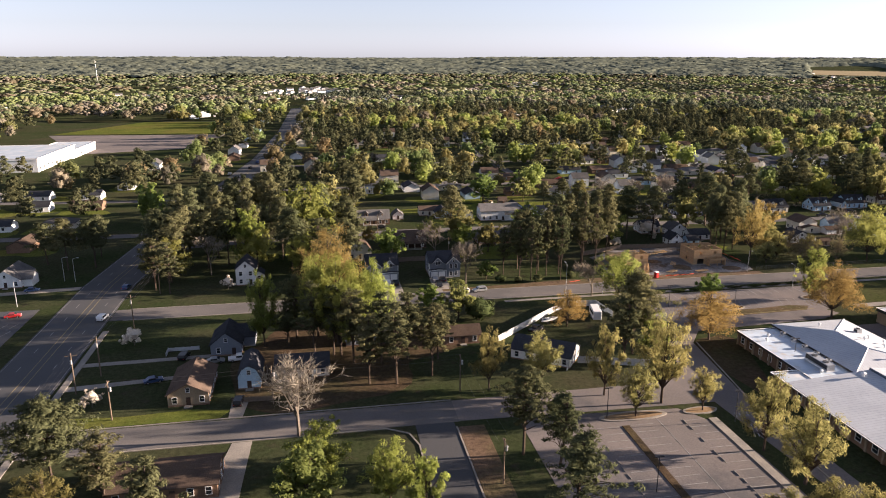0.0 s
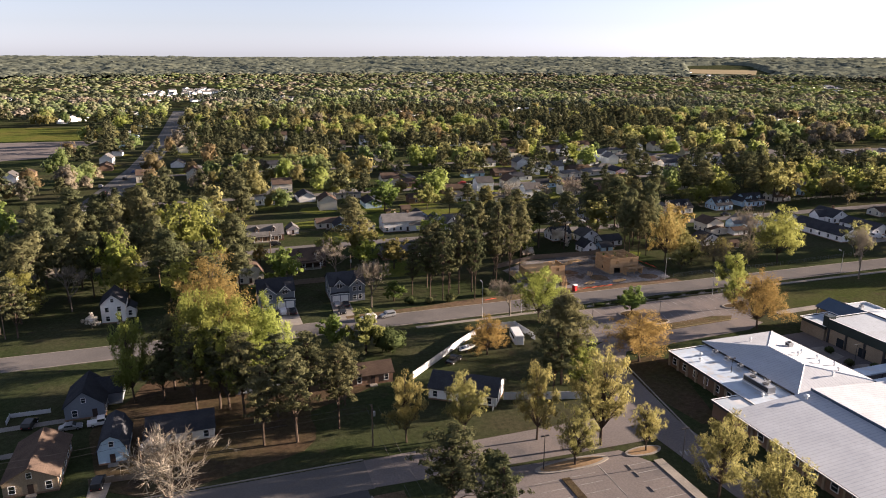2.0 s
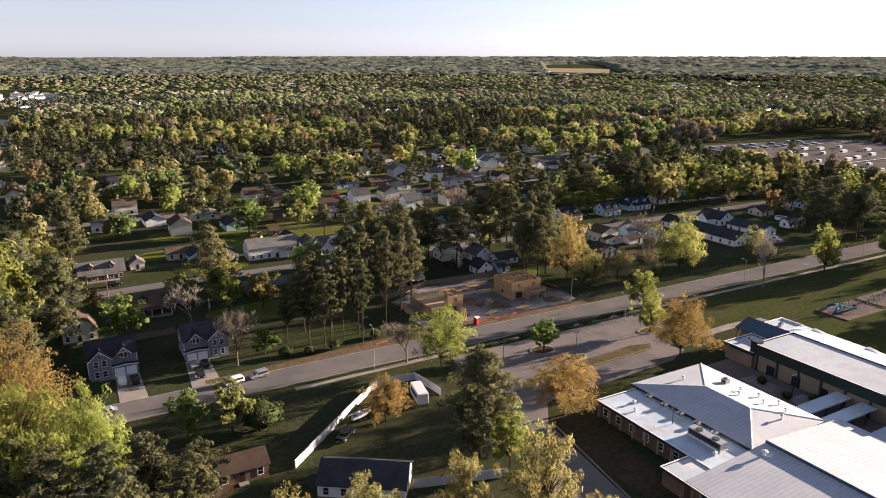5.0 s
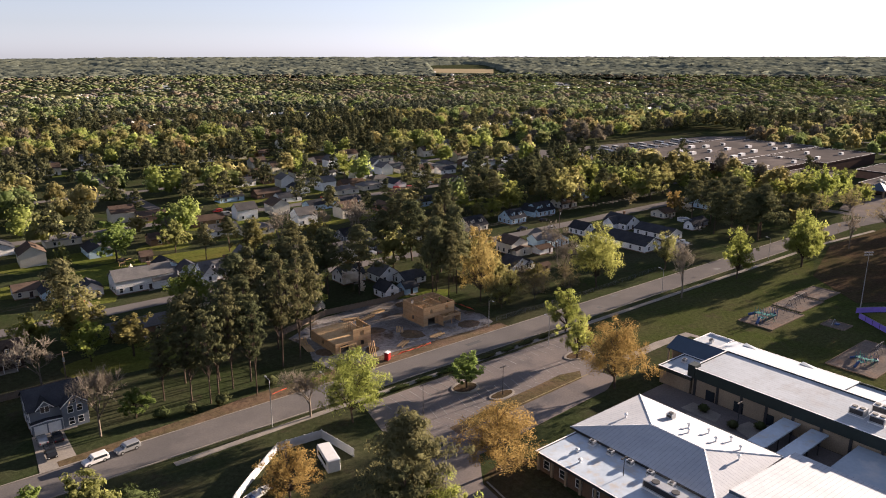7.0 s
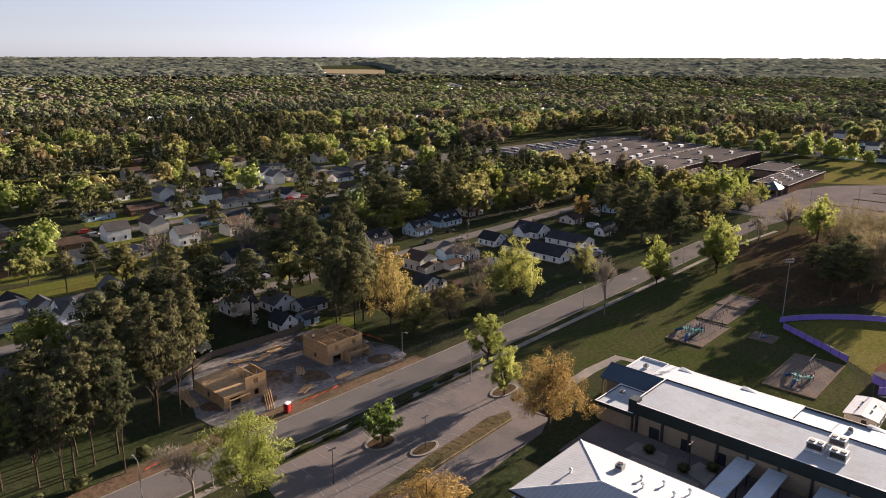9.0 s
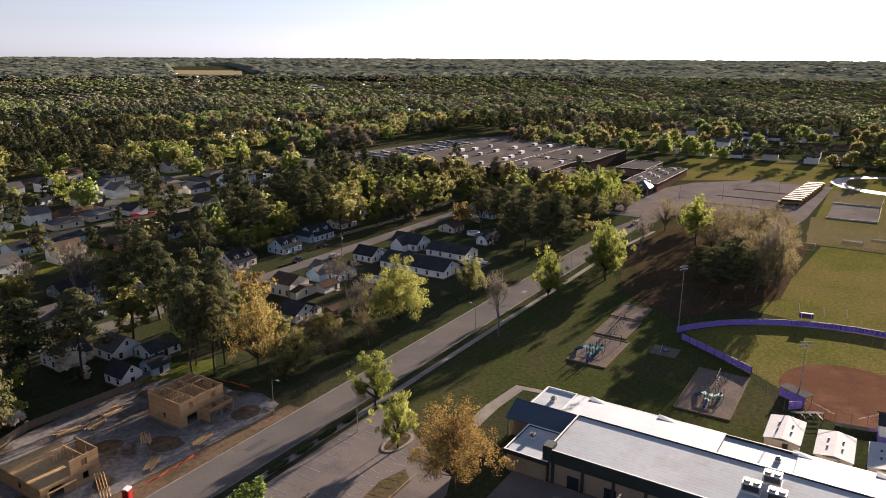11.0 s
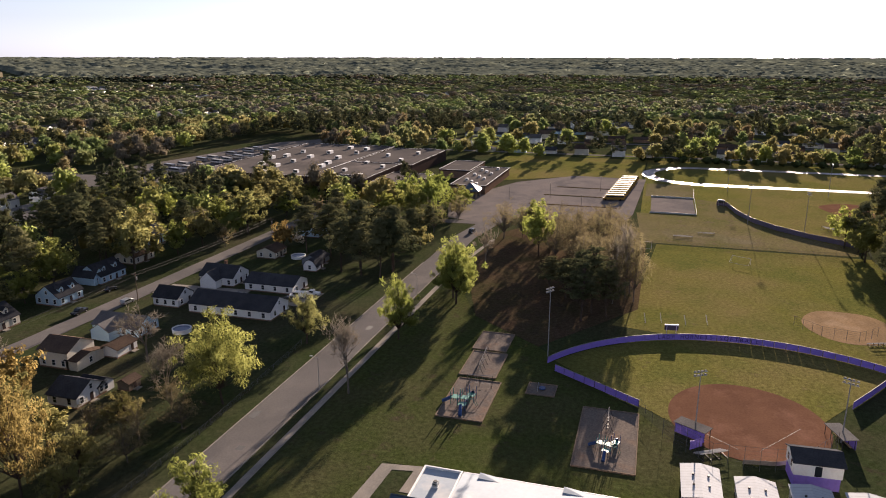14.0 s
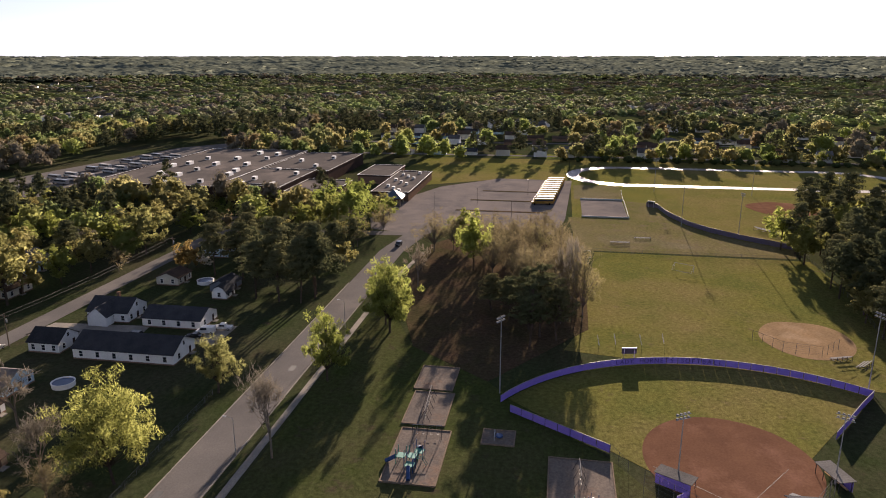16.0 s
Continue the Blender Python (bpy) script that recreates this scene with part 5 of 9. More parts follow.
house(360, 283, 15, 10, 2.9, 2.2, "x", SIDING_BLUE, SHINGLE_BROWN, "pale blue ranch house behind blossom trees")
house(322, 283, 9, 8, 2.7, 1.6, "x", SIDING_CREAM, SHINGLE_BROWN, "low brown-roofed house among trees")
house(301, 330, 11, 9, 3.0, 3.0, "x", SIDING_CREAM, SHINGLE_BROWN, "brown-roofed cottage under tall trees", dormers=2)
house(324, 342, 13, 10, 4.6, 2.8, "x", SIDING_BLUE, SHINGLE_GREY, "blue-grey house in the trees", storeys=2)
# south of the street
house(-31.5, 161.5, 9, 15, 3.0, 2.4, "y", TAN_BRICK, SHINGLE_BROWN, "low brown house with a shingled gable roof")
house(-18.5, 165.6, 5.2, 10.5, 3.2, 2.8, "y", SIDING_BLUE, SHINGLE_DARK, "pale blue barn-roofed outbuilding", style="gambrel", name="barn", category="barn")
house(-26.2, 187, 8, 11, 3.2, 3.2, "y", SIDING_GREY, SHINGLE_DARK, "dark grey gabled house", wing=(3.5, 3.5, 7, 7, 3.0, 2.4, "x"))
house(-6, 168, 13, 8, 2.8, 2.2, "x", SIDING_CREAM, SHINGLE_DARK, "dark-roofed house behind a bare tree", wing=(-5, -3.5, 4, 4, 2.6, 1.8, "y"))
house(-30, 122, 19, 10, 2.9, 2.3, "x", BRICK, SHINGLE_BROWN, "low brick house with a brown roof and pale gable", chimney=False)
house(-107, 259, 10, 13, 3.0, 3.2, "y", SIDING_WHITE, SHINGLE_GREY, "white cottage by the avenue", wing=(5, -2, 6, 6, 2.8, 2.0, "x"))
house(97, 362.5, 4.5, 4, 2.4, 1.6, "x", WOOD_FENCE, SHINGLE_BROWN, "small brown garden shed on a bright lawn", name="shed", category="shed")
house(57.2, 166.0, 16, 9, 2.9, 2.4, "x", SIDING_WHITE, SHINGLE_DARK, "white house with a dark roof inside a white fence", turn=-35)
house(37.5, 181.5, 10, 6.5, 2.7, 1.8, "x", BRICK, SHINGLE_BROWN, "brown brick ranch house by a green lawn")
house(11, 186, 11, 8, 2.8, 2.2, "x", SIDING_GREY, SHINGLE_DARK, "dark-roofed house among pines")


# ---- rows of far houses ----
bm = boxes((-0.6, 0.6, -0.04, 0.02, -0.8, 0.8))
box(bm, -0.5, 0.5, -0.055, -0.03, -0.7, 0.7)
WINDOW_DARK = bpy.data.meshes.new("window")
bm.to_mesh(WINDOW_DARK)
bm.free()
WINDOW_DARK.materials.append(WHITE_TRIM)
WINDOW_DARK.materials.append(GLASS)
for f in WINDOW_DARK.polygons[6:]:
    f.material_index = 1

def far_house_kind(w, d, eave, rise, walls, roofing, label, style="gable", garage=False):
    ob = thing("house", 0, 0, -200, 0, label, "house")
    bm = bmesh.new()
    if style == "hip":
        box(bm, -w / 2, w / 2, -d / 2, d / 2, -0.2, eave)
    else:
        extrude_profile(bm, [(-d / 2, -0.2)] + gable_profile(d / 2, eave, rise, style) + [(d / 2, -0.2)], "x", -w / 2, w / 2)
    part("wall", bm, walls, ob)
    bm = bmesh.new()
    if style == "hip":
        hip_roof(bm, w / 2, d / 2, eave, rise)
    else:
        roof_shell(bm, d / 2, eave, rise, style, "x", -w / 2 - 0.35, w / 2 + 0.35)
    part("roof", bm, roofing, ob)
    for i in range(2):
        share("window", WINDOW_DARK, ob, pose(-w / 2 + w * (i + 0.5) / 2, -d / 2 - 0.02, 1.5))
    return ob


FAR_KINDS = [
    far_house_kind(15, 8.5, 2.8, 1.9, BRICK, SHINGLE_BROWN, "low brick ranch house on a wooded street"),
    far_house_kind(13, 9, 2.8, 2.2, SIDING_WHITE, SHINGLE_DARK, "white ranch house with a dark roof"),
    far_house_kind(14, 9, 2.8, 2.0, SIDING_CREAM, SHINGLE_GREY, "cream ranch house with a grey roof", "hip"),
    far_house_kind(10, 8.5, 5.2, 2.8, SIDING_WHITE, SHINGLE_GREY, "white two-storey house in the trees"),
    far_house_kind(14, 8.5, 2.8, 2.0, SIDING_BLUE, SHINGLE_DARK, "pale blue ranch house with a dark roof"),
    far_house_kind(11, 9, 5.0, 2.8, SIDING_CREAM, SHINGLE_BROWN, "cream two-storey house on a far street")]
HOUSE_ROWS = [(120, 370, 437, 18), (135, 380, 409, 19), (150, 380, 455, 19), (175, 400, 478, 18), (190, 395, 497, 19), (160, 370, 530, 22), (30, 110, 409, 22), (20, 120, 440, 22), (-30, 100, 535, 26), (-40, 120, 500, 28), (30, 320, 615, 26), (30, 330, 650, 26), (-25, 140, 385, 26), (-300, -110, 310, 25), (-300, -110, 345, 25), (-310, -100, 388, 24), (-300, -90, 415, 24), (230, 420, 555, 24), (150, 300, 380, 24), (-20, 90, 700, 30), (100, 420, 760, 34)]
row_rng = random.Random(4)
far_count = 0
for x0, x1, hy_, gap in HOUSE_ROWS:
    hx_ = x0 + row_rng.uniform(0, 8)
    while hx_ < x1:
        if row_rng.random() < 0.74:
            px, py = hx_ + row_rng.uniform(-2, 2), hy_ + row_rng.uniform(-2.5, 2.5)
            copy_thing(row_rng.choice(FAR_KINDS), pose(px, py, 0, 0, 0, row_rng.choice((0, 0, 0, 90)) + row_rng.uniform(-3, 3)))
            HOUSE_SPOTS.append((px, py, 7.5))
            far_count += 1
        hx_ += gap
HOUSE_COLUMNS = [(658, -220, 300, 26), (690, -220, 300, 30), (725, -240, 320, 27), (762, -240, 330, 23), (810, -200, 330, 26), (860, -260, 300, 30), (-110, 420, 560, 24), (-15, 560, 900, 26), (-62, 560, 900, 26)]
for hx_, y0, y1, gap in HOUSE_COLUMNS:
    hy_ = y0
    while hy_ < y1:
        if row_rng.random() < 0.72:
            px, py = hx_ + row_rng.uniform(-3, 3), hy_ + row_rng.uniform(-2, 2)
            copy_thing(row_rng.choice(FAR_KINDS), pose(px, py, 0, 0, 0, 90 + row_rng.uniform(-6, 6)))
            HOUSE_SPOTS.append((px, py, 7.5))
        hy_ += gap
for ob in FAR_KINDS:
    for o in (*ob.children_recursive, ob):
        bpy.data.objects.remove(o)


def yard_lawns():
    """Mown green round the houses of the far streets, one low sheet."""
    rng = random.Random(52)
    bm = bmesh.new()
    for k, (hx, hy, hr) in enumerate(HOUSE_SPOTS):
        if hr != 7.5 or rng.random() < 0.25:
            continue
        prism(bm, blob(hx + rng.uniform(-4, 4), hy - 5 + rng.uniform(-4, 4), rng.uniform(9, 15), rng.uniform(7, 12), k, 0.3, 14), -0.1, 0.02 + 0.0002 * (k % 50))
    tagged(part("lawn_yards", bm, LAWN, None), "mown green lawns round the houses of far streets", "lawn", kind="stuff")


yard_lawns()


# ---- the school beside the street ----
def flat_block(name, x0, x1, y0, y1, h, walls, roofing, parent, fascia=DARK_FASCIA, band=0.5, rim=0.25):
    """A flat-roofed block: walls, a fascia band round the top, a sunken roof deck."""
    part(name, boxes((x0, x1, y0, y1, -0.2, h - band)), walls, parent)
    e = 0.35
    part("fascia", boxes((x0 - e, x1 + e, y0 - e, y0 - e + 0.3, h - band, h + rim), (x0 - e, x1 + e, y1 + e - 0.3, y1 + e, h - band, h + rim), (x0 - e, x0 - e + 0.3, y0 - e + 0.3, y1 + e - 0.3, h - band, h + rim), (x1 + e - 0.3, x1 + e, y0 - e + 0.3, y1 + e - 0.3, h - band, h + rim)), fascia, parent)
    part("roof_deck", boxes((x0 - 0.05, x1 + 0.05, y0 - 0.05, y1 + 0.05, h - band, h)), roofing, parent)
    part("roof_edge", boxes((x0 - e - 0.06, x1 + e + 0.06, y0 - e - 0.06, y0 - e + 0.2, h + rim, h + rim + 0.08), (x0 - e - 0.06, x1 + e + 0.06, y1 + e - 0.2, y1 + e + 0.06, h + rim, h + rim + 0.08), (x0 - e - 0.06, x0 - e + 0.2, y0 - e + 0.2, y1 + e - 0.2, h + rim, h + rim + 0.08), (x1 + e - 0.2, x1 + e + 0.06, y0 - e + 0.2, y1 + e - 0.2, h + rim, h + rim + 0.08)), WHITE_TRIM, parent)


def window_band(parent, side, at, a0, a1, z, pitch=4.0, sx=1.5, sz=0.9):
    n = int((a1 - a0) / pitch)
    for i in range(n):
        a = a0 + (i + 0.5) * (a1 - a0) / n
        if side in "we":
            window(parent, at, a, z, -90 if side == "w" else 90, sx, sz)
        else:
            window(parent, a, at, z, 0 if side == "s" else 180, sx, sz)


def pilasters(parent, side, at, a0, a1, h, pitch, mat):
    n = int((a1 - a0) / pitch) + 1
    for i in range(n):
        a = a0 + i * (a1 - a0) / max(1, n - 1)
        if side == "w":
            part("pilaster", boxes((at - 0.35, at, a - 0.25, a + 0.25, -0.1, h)), mat, parent)
        else:
            part("pilaster", boxes((a - 0.25, a + 0.25, at - 0.35, at, -0.1, h)), mat, parent)


STEEL_DULL = paint("dull_aluminium", (0.26, 0.26, 0.26), 0.9)


def rooftop_unit(x, y, z, w, d, h, fans=2, plain=False):
    ob = thing("rooftop_unit", x, y, z, 0, "pale metal air-handling unit on a flat roof", "air conditioner", "rooftop units")
    if plain:
        part("cabinet", boxes((-w / 2, w / 2, -d / 2, d / 2, -0.05, h)), WHITE_TRIM, ob)
        part("vent_grille", boxes((-w / 2 - 0.04, -w / 2, -d / 2 + 0.2, d / 2 - 0.2, 0.4, h - 0.2)), DARK_METAL, ob)
        return
    part("curb", boxes((-w / 2 - 0.1, w / 2 + 0.1, -d / 2 - 0.1, d / 2 + 0.1, -0.1, 0.2)), WHITE_TRIM, ob)
    part("cabinet", boxes((-w / 2, w / 2, -d / 2, d / 2, 0.2, h)), STEEL, ob)
    for i in range(fans):
        u = (i + 0.5) / fans * d - d / 2
        pole_part("fan", [((0, u, h), (0, u, h + 0.15), min(w, d / fans) * 0.38, min(w, d / fans) * 0.36)], DARK_METAL, ob, sides=12)
    part("vent_grille", boxes((-w / 2 - 0.03, -w / 2, -d / 2 + 0.2, d / 2 - 0.2, 0.5, h - 0.2)), DARK_METAL, ob)


def roof_vent(x, y, z, r=0.3, h=0.7):
    ob = thing("roof_vent", x, y, z, 0, "small white roof vent with a cap", "vent", "roof vents")
    pole_part("pipe", [((0, 0, -0.2), (0, 0, h), r * 0.6, r * 0.6)], WHITE_TRIM, ob)
    pole_part("cap", [((0, 0, h), (0, 0, h + 0.12), r * 1.3, r * 1.3), ((0, 0, h + 0.12), (0, 0, h + 0.4), r * 1.3, r * 0.3)], WHITE_TRIM, ob)


def school():
    ob = thing("school_building", 130, 130, 0, 0, "low brick school with white metal and membrane roofs", "school")
    ob.matrix_world = pose(0, 0, 0)
    # west wing with the flat roof
    flat_block("wall", 112.8, 124.4, 134.2, 165.3, 3.7, BRICK, MEMBRANE_DIRTY, ob, DARK_METAL, 0.45, 0.12)
    flat_block("wall", 105.4, 112.4, 134.2, 139.4, 3.7, BRICK, MEMBRANE, ob, DARK_METAL, 0.45, 0.12)
    pilasters(ob, "w", 112.8, 140.5, 165, 3.2, 3.5, TAN_BRICK)
    window_band(ob, "w", 112.77, 141, 165, 1.9, 3.5, 1.3, 1.1)
    window_band(ob, "n", 165.33, 113, 124, 1.9, 3.5, 1.3, 1.1)
    # hipped metal roof
    part("wall", boxes((124.6, 146.4, 135.2, 166.4, -0.2, 4.3)), TAN_BRICK, ob)
    x0, x1, y0, y1, z0, z1, xr = 124.0, 147.0, 134.6, 167.2, 4.3, 6.3, 134.5
    ends = [(xr, 143.6, z1), (xr, 155.2, z1)]
    quad = [(x0, y0, z0), (x1, y0, z0), (x1, y1, z0), (x0, y1, z0)]
    def plane(name, pts, mat):
        vs = list(pts) + [(a, b, c - 0.14) for a, b, c in pts]
        n = len(pts)
        fs = [tuple(range(n)), tuple(range(2 * n - 1, n - 1, -1))] + [(i, i + n, (i + 1) % n + n, (i + 1) % n) for i in range(n)]
        share(name, mesh_from(name, vs, fs, mat), ob)
    plane("roof_slope", [quad[3], quad[0], ends[0], ends[1]], METAL_ROOF)
    plane("roof_slope", [quad[1], quad[2], ends[1], ends[0]], METAL_ROOF)
    plane("roof_slope", [quad[0], quad[1], ends[0]], METAL_ROOF_X)
    plane("roof_slope", [quad[2], quad[3], ends[1]], METAL_ROOF_X)
    pole_part("ridge_cap", [(ends[0], ends[1], 0.16, 0.16), (quad[0], ends[0], 0.13, 0.13), (quad[1], ends[0], 0.13, 0.13), (quad[2], ends[1], 0.13, 0.13), (quad[3], ends[1], 0.13, 0.13)], WHITE_TRIM, ob, sides=6)
    part("eave_trim", boxes((x0 - 0.1, x0 + 0.05, y0, y1, z0 - 0.4, z0 + 0.02), (x1 - 0.05, x1 + 0.1, y0, y1, z0 - 0.4, z0 + 0.02), (x0, x1, y1 - 0.05, y1 + 0.1, z0 - 0.4, z0 + 0.02)), DARK_METAL, ob)
    # wide low metal roof to the south
    part("wall", boxes((106.6, 149.4, 62.0, 134.0, -0.2, 3.6)), BRICK, ob)
    plane("roof_slope", [(105.4, 61.5, 3.9), (127.0, 61.5, 5.3), (127.0, 134.1, 5.3), (105.4, 134.1, 3.9)], METAL_ROOF)
    plane("roof_slope", [(127.0, 61.5, 5.8), (150.6, 61.5, 4.1), (150.6, 134.1, 4.1), (127.0, 134.1, 5.8)], METAL_ROOF)
    # face turned from the sun; its blue shade is put in as slate blue
    part("roof_step", boxes((126.94, 127.1, 61.5, 134.1, 4.9, 5.9)), BLUE_ROOF, ob)
    part("eave_trim", boxes((105.2, 105.4, 61.5, 134.1, 3.45, 3.9)), DARK_METAL, ob)
    part("gutter", boxes((105.0, 105.2, 61.5, 134.1, 3.75, 3.92)), WHITE_TRIM, ob)
    pilasters(ob, "w", 106.6, 64, 133, 3.4, 4.6, TAN_BRICK)
    window_band(ob, "w", 106.57, 64, 133, 1.9, 4.6, 1.5, 1.1)
    # east wing: gymnasium block with the dark fascia
    flat_block("wall", 164.0, 178.7, 62.0, 164.8, 6.6, TAN_BRICK, GYM_ROOF, ob, DARK_FASCIA, 2.4, 0.25)
    part("parapet_step", boxes((163.5, 166.0, 164.2, 166.0, 4.2, 7.4)), DARK_FASCIA, ob)
    pilasters(ob, "w", 164.0, 66, 164, 4.2, 5.6, DARK_METAL)
    for yy in (70, 82, 94, 106, 118, 146, 153, 160):
        part("door", boxes((163.88, 164.0, yy - 1.1, yy + 1.1, 0.05, 2.5)), GLASS, ob)
    flat_block("wall", 163.6, 173.8, 165.2, 173.4, 4.2, TAN_BRICK, MEMBRANE, ob, DARK_FASCIA, 0.7, 0.2)
    part("wall", boxes((179.1, 191.2, 62.0, 170.0, -0.2, 4.0)), TAN_BRICK, ob)
    plane("roof_slope", [(179.1, 61.6, 5.4), (191.9, 61.6, 4.3), (191.9, 126.0, 4.3), (179.1, 126.0, 5.4)], MEMBRANE)
    plane("roof_slope", [(179.1, 139.1, 5.4), (191.9, 139.1, 4.3), (191.9, 170.2, 4.3), (179.1, 170.2, 5.4)], MEMBRANE)
    plane("roof_slope", [(179.1, 126.1, 5.0), (190.9, 126.1, 4.2), (190.9, 139.0, 4.2), (179.1, 139.0, 5.0)], MEMBRANE)
    part("eave_trim", boxes((191.9, 192.1, 61.6, 126.0, 3.9, 4.32)), WHITE_TRIM, ob)
    part("eave_trim", boxes((191.9, 192.1, 139.1, 170.2, 3.9, 4.32)), WHITE_TRIM, ob)
    part("parapet", boxes((190.9, 191.15, 126.1, 139.0, 3.8, 4.7)), DARK_FASCIA, ob)
    for yy in (84, 113, 126.6, 152, 166.8):
        cricket = [(190.4, yy - 3.2, 4.44), (192.0, yy - 3.2, 4.32), (192.0, yy + 0.4, 4.75), (190.4, yy + 0.4, 4.62)]
        plane("roof_cricket", cricket, MEMBRANE)
    flat_block("wall", 179.6, 191.4, 170.7, 177.0, 4.2, TAN_BRICK, MEMBRANE, ob, WHITE_TRIM, 0.4, 0.3)
    # sloped blue canopy at the north end
    plane("canopy_roof", [(174.2, 165.2, 4.4), (179.2, 165.2, 6.6), (179.2, 179.2, 6.6), (174.2, 179.2, 4.4)], BLUE_ROOF)
    part("canopy_end", boxes((178.95, 179.2, 165.4, 179.0, 4.0, 6.55)), DARK_FASCIA, ob)
    for yy in (166.5, 172.5, 178.8):
        part("post", boxes((174.8, 175.2, yy - 0.2, yy + 0.2, -0.1, 4.4)), TAN_BRICK, ob)
    part("wall", boxes((175.6, 178.9, 165.2, 178.2, -0.1, 4.5)), TAN_BRICK, ob)
    # covered walkways and low link roofs in the courtyard
    for yy, ww in ((141.0, 3.6), (135.2, 3.4)):
        part("walkway_roof", boxes((148.0, 163.6, yy - ww / 2, yy + ww / 2, 3.0, 3.35)), MEMBRANE_DIRTY, ob)
        for xx in (150, 155, 160):
            part("post", boxes((xx - 0.1, xx + 0.1, yy - ww / 2 + 0.1, yy - ww / 2 + 0.3, 0, 3.0)), DARK_METAL, ob)
    part("link_roof", boxes((150.8, 163.8, 100.0, 128.0, 3.2, 3.5)), MEMBRANE, ob)
    part("wall", boxes((151.2, 163.6, 100.4, 127.6, -0.1, 3.2)), TAN_BRICK, ob)
    return ob


school()
for yy in (142.5, 147.0, 151.5, 156.0, 160.5):
    rooftop_unit(122.9, yy, 3.75, 1.0, 1.2, 0.9, 1)
rooftop_unit(119.6, 141.6, 3.75, 2.0, 8.0, 1.7, 2)
for vx, vy in ((117, 137.5), (118.5, 160.5), (116.2, 157.8)):
    roof_vent(vx, vy, 3.75, 0.35, 0.5)
for vx, vy, vz in ((141, 151, 5.3), (142.5, 147.5, 5.1), (140.2, 144.6, 5.4), (143.4, 143.2, 5.0), (138.5, 149.5, 5.7), (141.5, 140.2, 5.1), (138, 138.6, 5.3), (134.5, 161.5, 5.2)):
    roof_vent(vx, vy, vz)
rooftop_unit(141.6, 155.6, 5.1, 1.4, 1.4, 1.2, 1)
roof_vent(123.2, 131.5, 5.05, 0.5, 0.8)
for ux, uy in ((170.3, 131.2), (174.9, 128.6), (169.8, 127.2)):
    rooftop_unit(ux, uy, 6.6, 2.2, 2.9, 1.7, 2)
for ux, uy in ((186.5, 173.8), (170.0, 171.0), (172.0, 118.0), (186.5, 129.0)):
    rooftop_unit(ux, uy, 4.25 if uy > 165 else (4.45 if ux > 186 else 6.6), 1.0, 1.0, 0.9, 1)
slab("courtyard_pad", [(156, 162.3), (156, 153.6), (160.2, 154.8), (160.5, 162)], 0.055, CONCRETE, "pale concrete pad in the courtyard", "pad")
slab("courtyard_pad", [(155, 145), (161, 145.2), (162.2, 149.3), (157.2, 150.2)], 0.055, CONCRETE, "pale concrete pad in the courtyard", "pad")
slab("courtyard", rect(146.6, 163.8, 100, 172), 0.04, LOT, "shaded asphalt courtyard between school wings", "yard")
slab("pavement_courtyard", rect(149, 155, 146, 160), 0.07, CONCRETE, "pale concrete pad in the courtyard", "pavement")
for sx, sy in ((156.5, 150.0), (160.5, 146.0), (158.2, 158)):
    sh = thing("planter_shrub", sx, sy, 0, 0, "clipped dark shrub in the courtyard", "shrub")
    share("crown", TREE_KINDS["bush"][0][0][1], sh, Matrix.Diagonal((0.3, 0.3, 0.35, 1)))


# ---- portable classrooms, press box, dugouts ----
def portable(x, y, label):
    ob = thing("portable_classroom", x, y, 0, 0, label, "portable classroom", "portable classrooms")
    w, d = 10.4, 6.3
    part("wall", boxes((-w / 2, w / 2, -d / 2, d / 2, 0.5, 3.0)), SIDING_CREAM, ob)
    bm = bmesh.new()
    roof_shell(bm, d / 2, 3.0, 0.55, "gable", "x", -w / 2 - 0.3, w / 2 + 0.3, 0.3, 0.14)
    part("roof", bm, METAL_ROOF_X, ob)
    part("skirting", boxes((-w / 2 + 0.05, w / 2 - 0.05, -d / 2 + 0.05, d / 2 - 0.05, -0.1, 0.5)), DARK_METAL, ob)
    for i in range(3):
        window(ob, -3 + 3 * i, -d / 2 - 0.02, 1.9, 0)
        window(ob, -3 + 3 * i, d / 2 + 0.02, 1.9, 180)
    part("door", boxes((-w / 2 - 0.05, -w / 2, -1.2, -0.2, 0.6, 2.6)), DARK_METAL, ob)
    part("landing", boxes((-w / 2 - 1.6, -w / 2 - 0.05, -1.8, 0.4, 0.35, 0.5), (-w / 2 - 1.5, -w / 2 - 1.4, -1.7, -1.6, -0.1, 1.4), (-w / 2 - 1.5, -w / 2 - 1.4, 0.2, 0.3, -0.1, 1.4), (-w / 2 - 1.5, -w / 2 - 1.4, -1.6, 0.2, 1.3, 1.4)), WOOD_FENCE, ob)
    for i in range(4):
        pole_part("roof_vent", [((-1.6 + 3.2 * (i % 2), -1.3 + 2.6 * (i // 2), 3.2), (-1.6 + 3.2 * (i % 2), -1.3 + 2.6 * (i // 2), 3.75), 0.22, 0.2)], DARK_METAL, ob)


for px, py in ((202.7, 129.6), (201.0, 120.4), (201.2, 111.4), (201.2, 102.4)):
    portable(px, py, "white-roofed portable classroom on the grass")

HOME = (220.0, 119.0)
AXIS = 7.0


def on_field(r, deg, z=0.0):
    a = radians(AXIS + deg)
    return (HOME[0] + r * math.cos(a), HOME[1] + r * math.sin(a), z)


def fence_reach(deg):
    """How far the outfield fence stands from home plate, in a direction off the field's axis."""
    a = deg + AXIS
    return 60.1 - 0.062 * a - 0.0005 * a * a


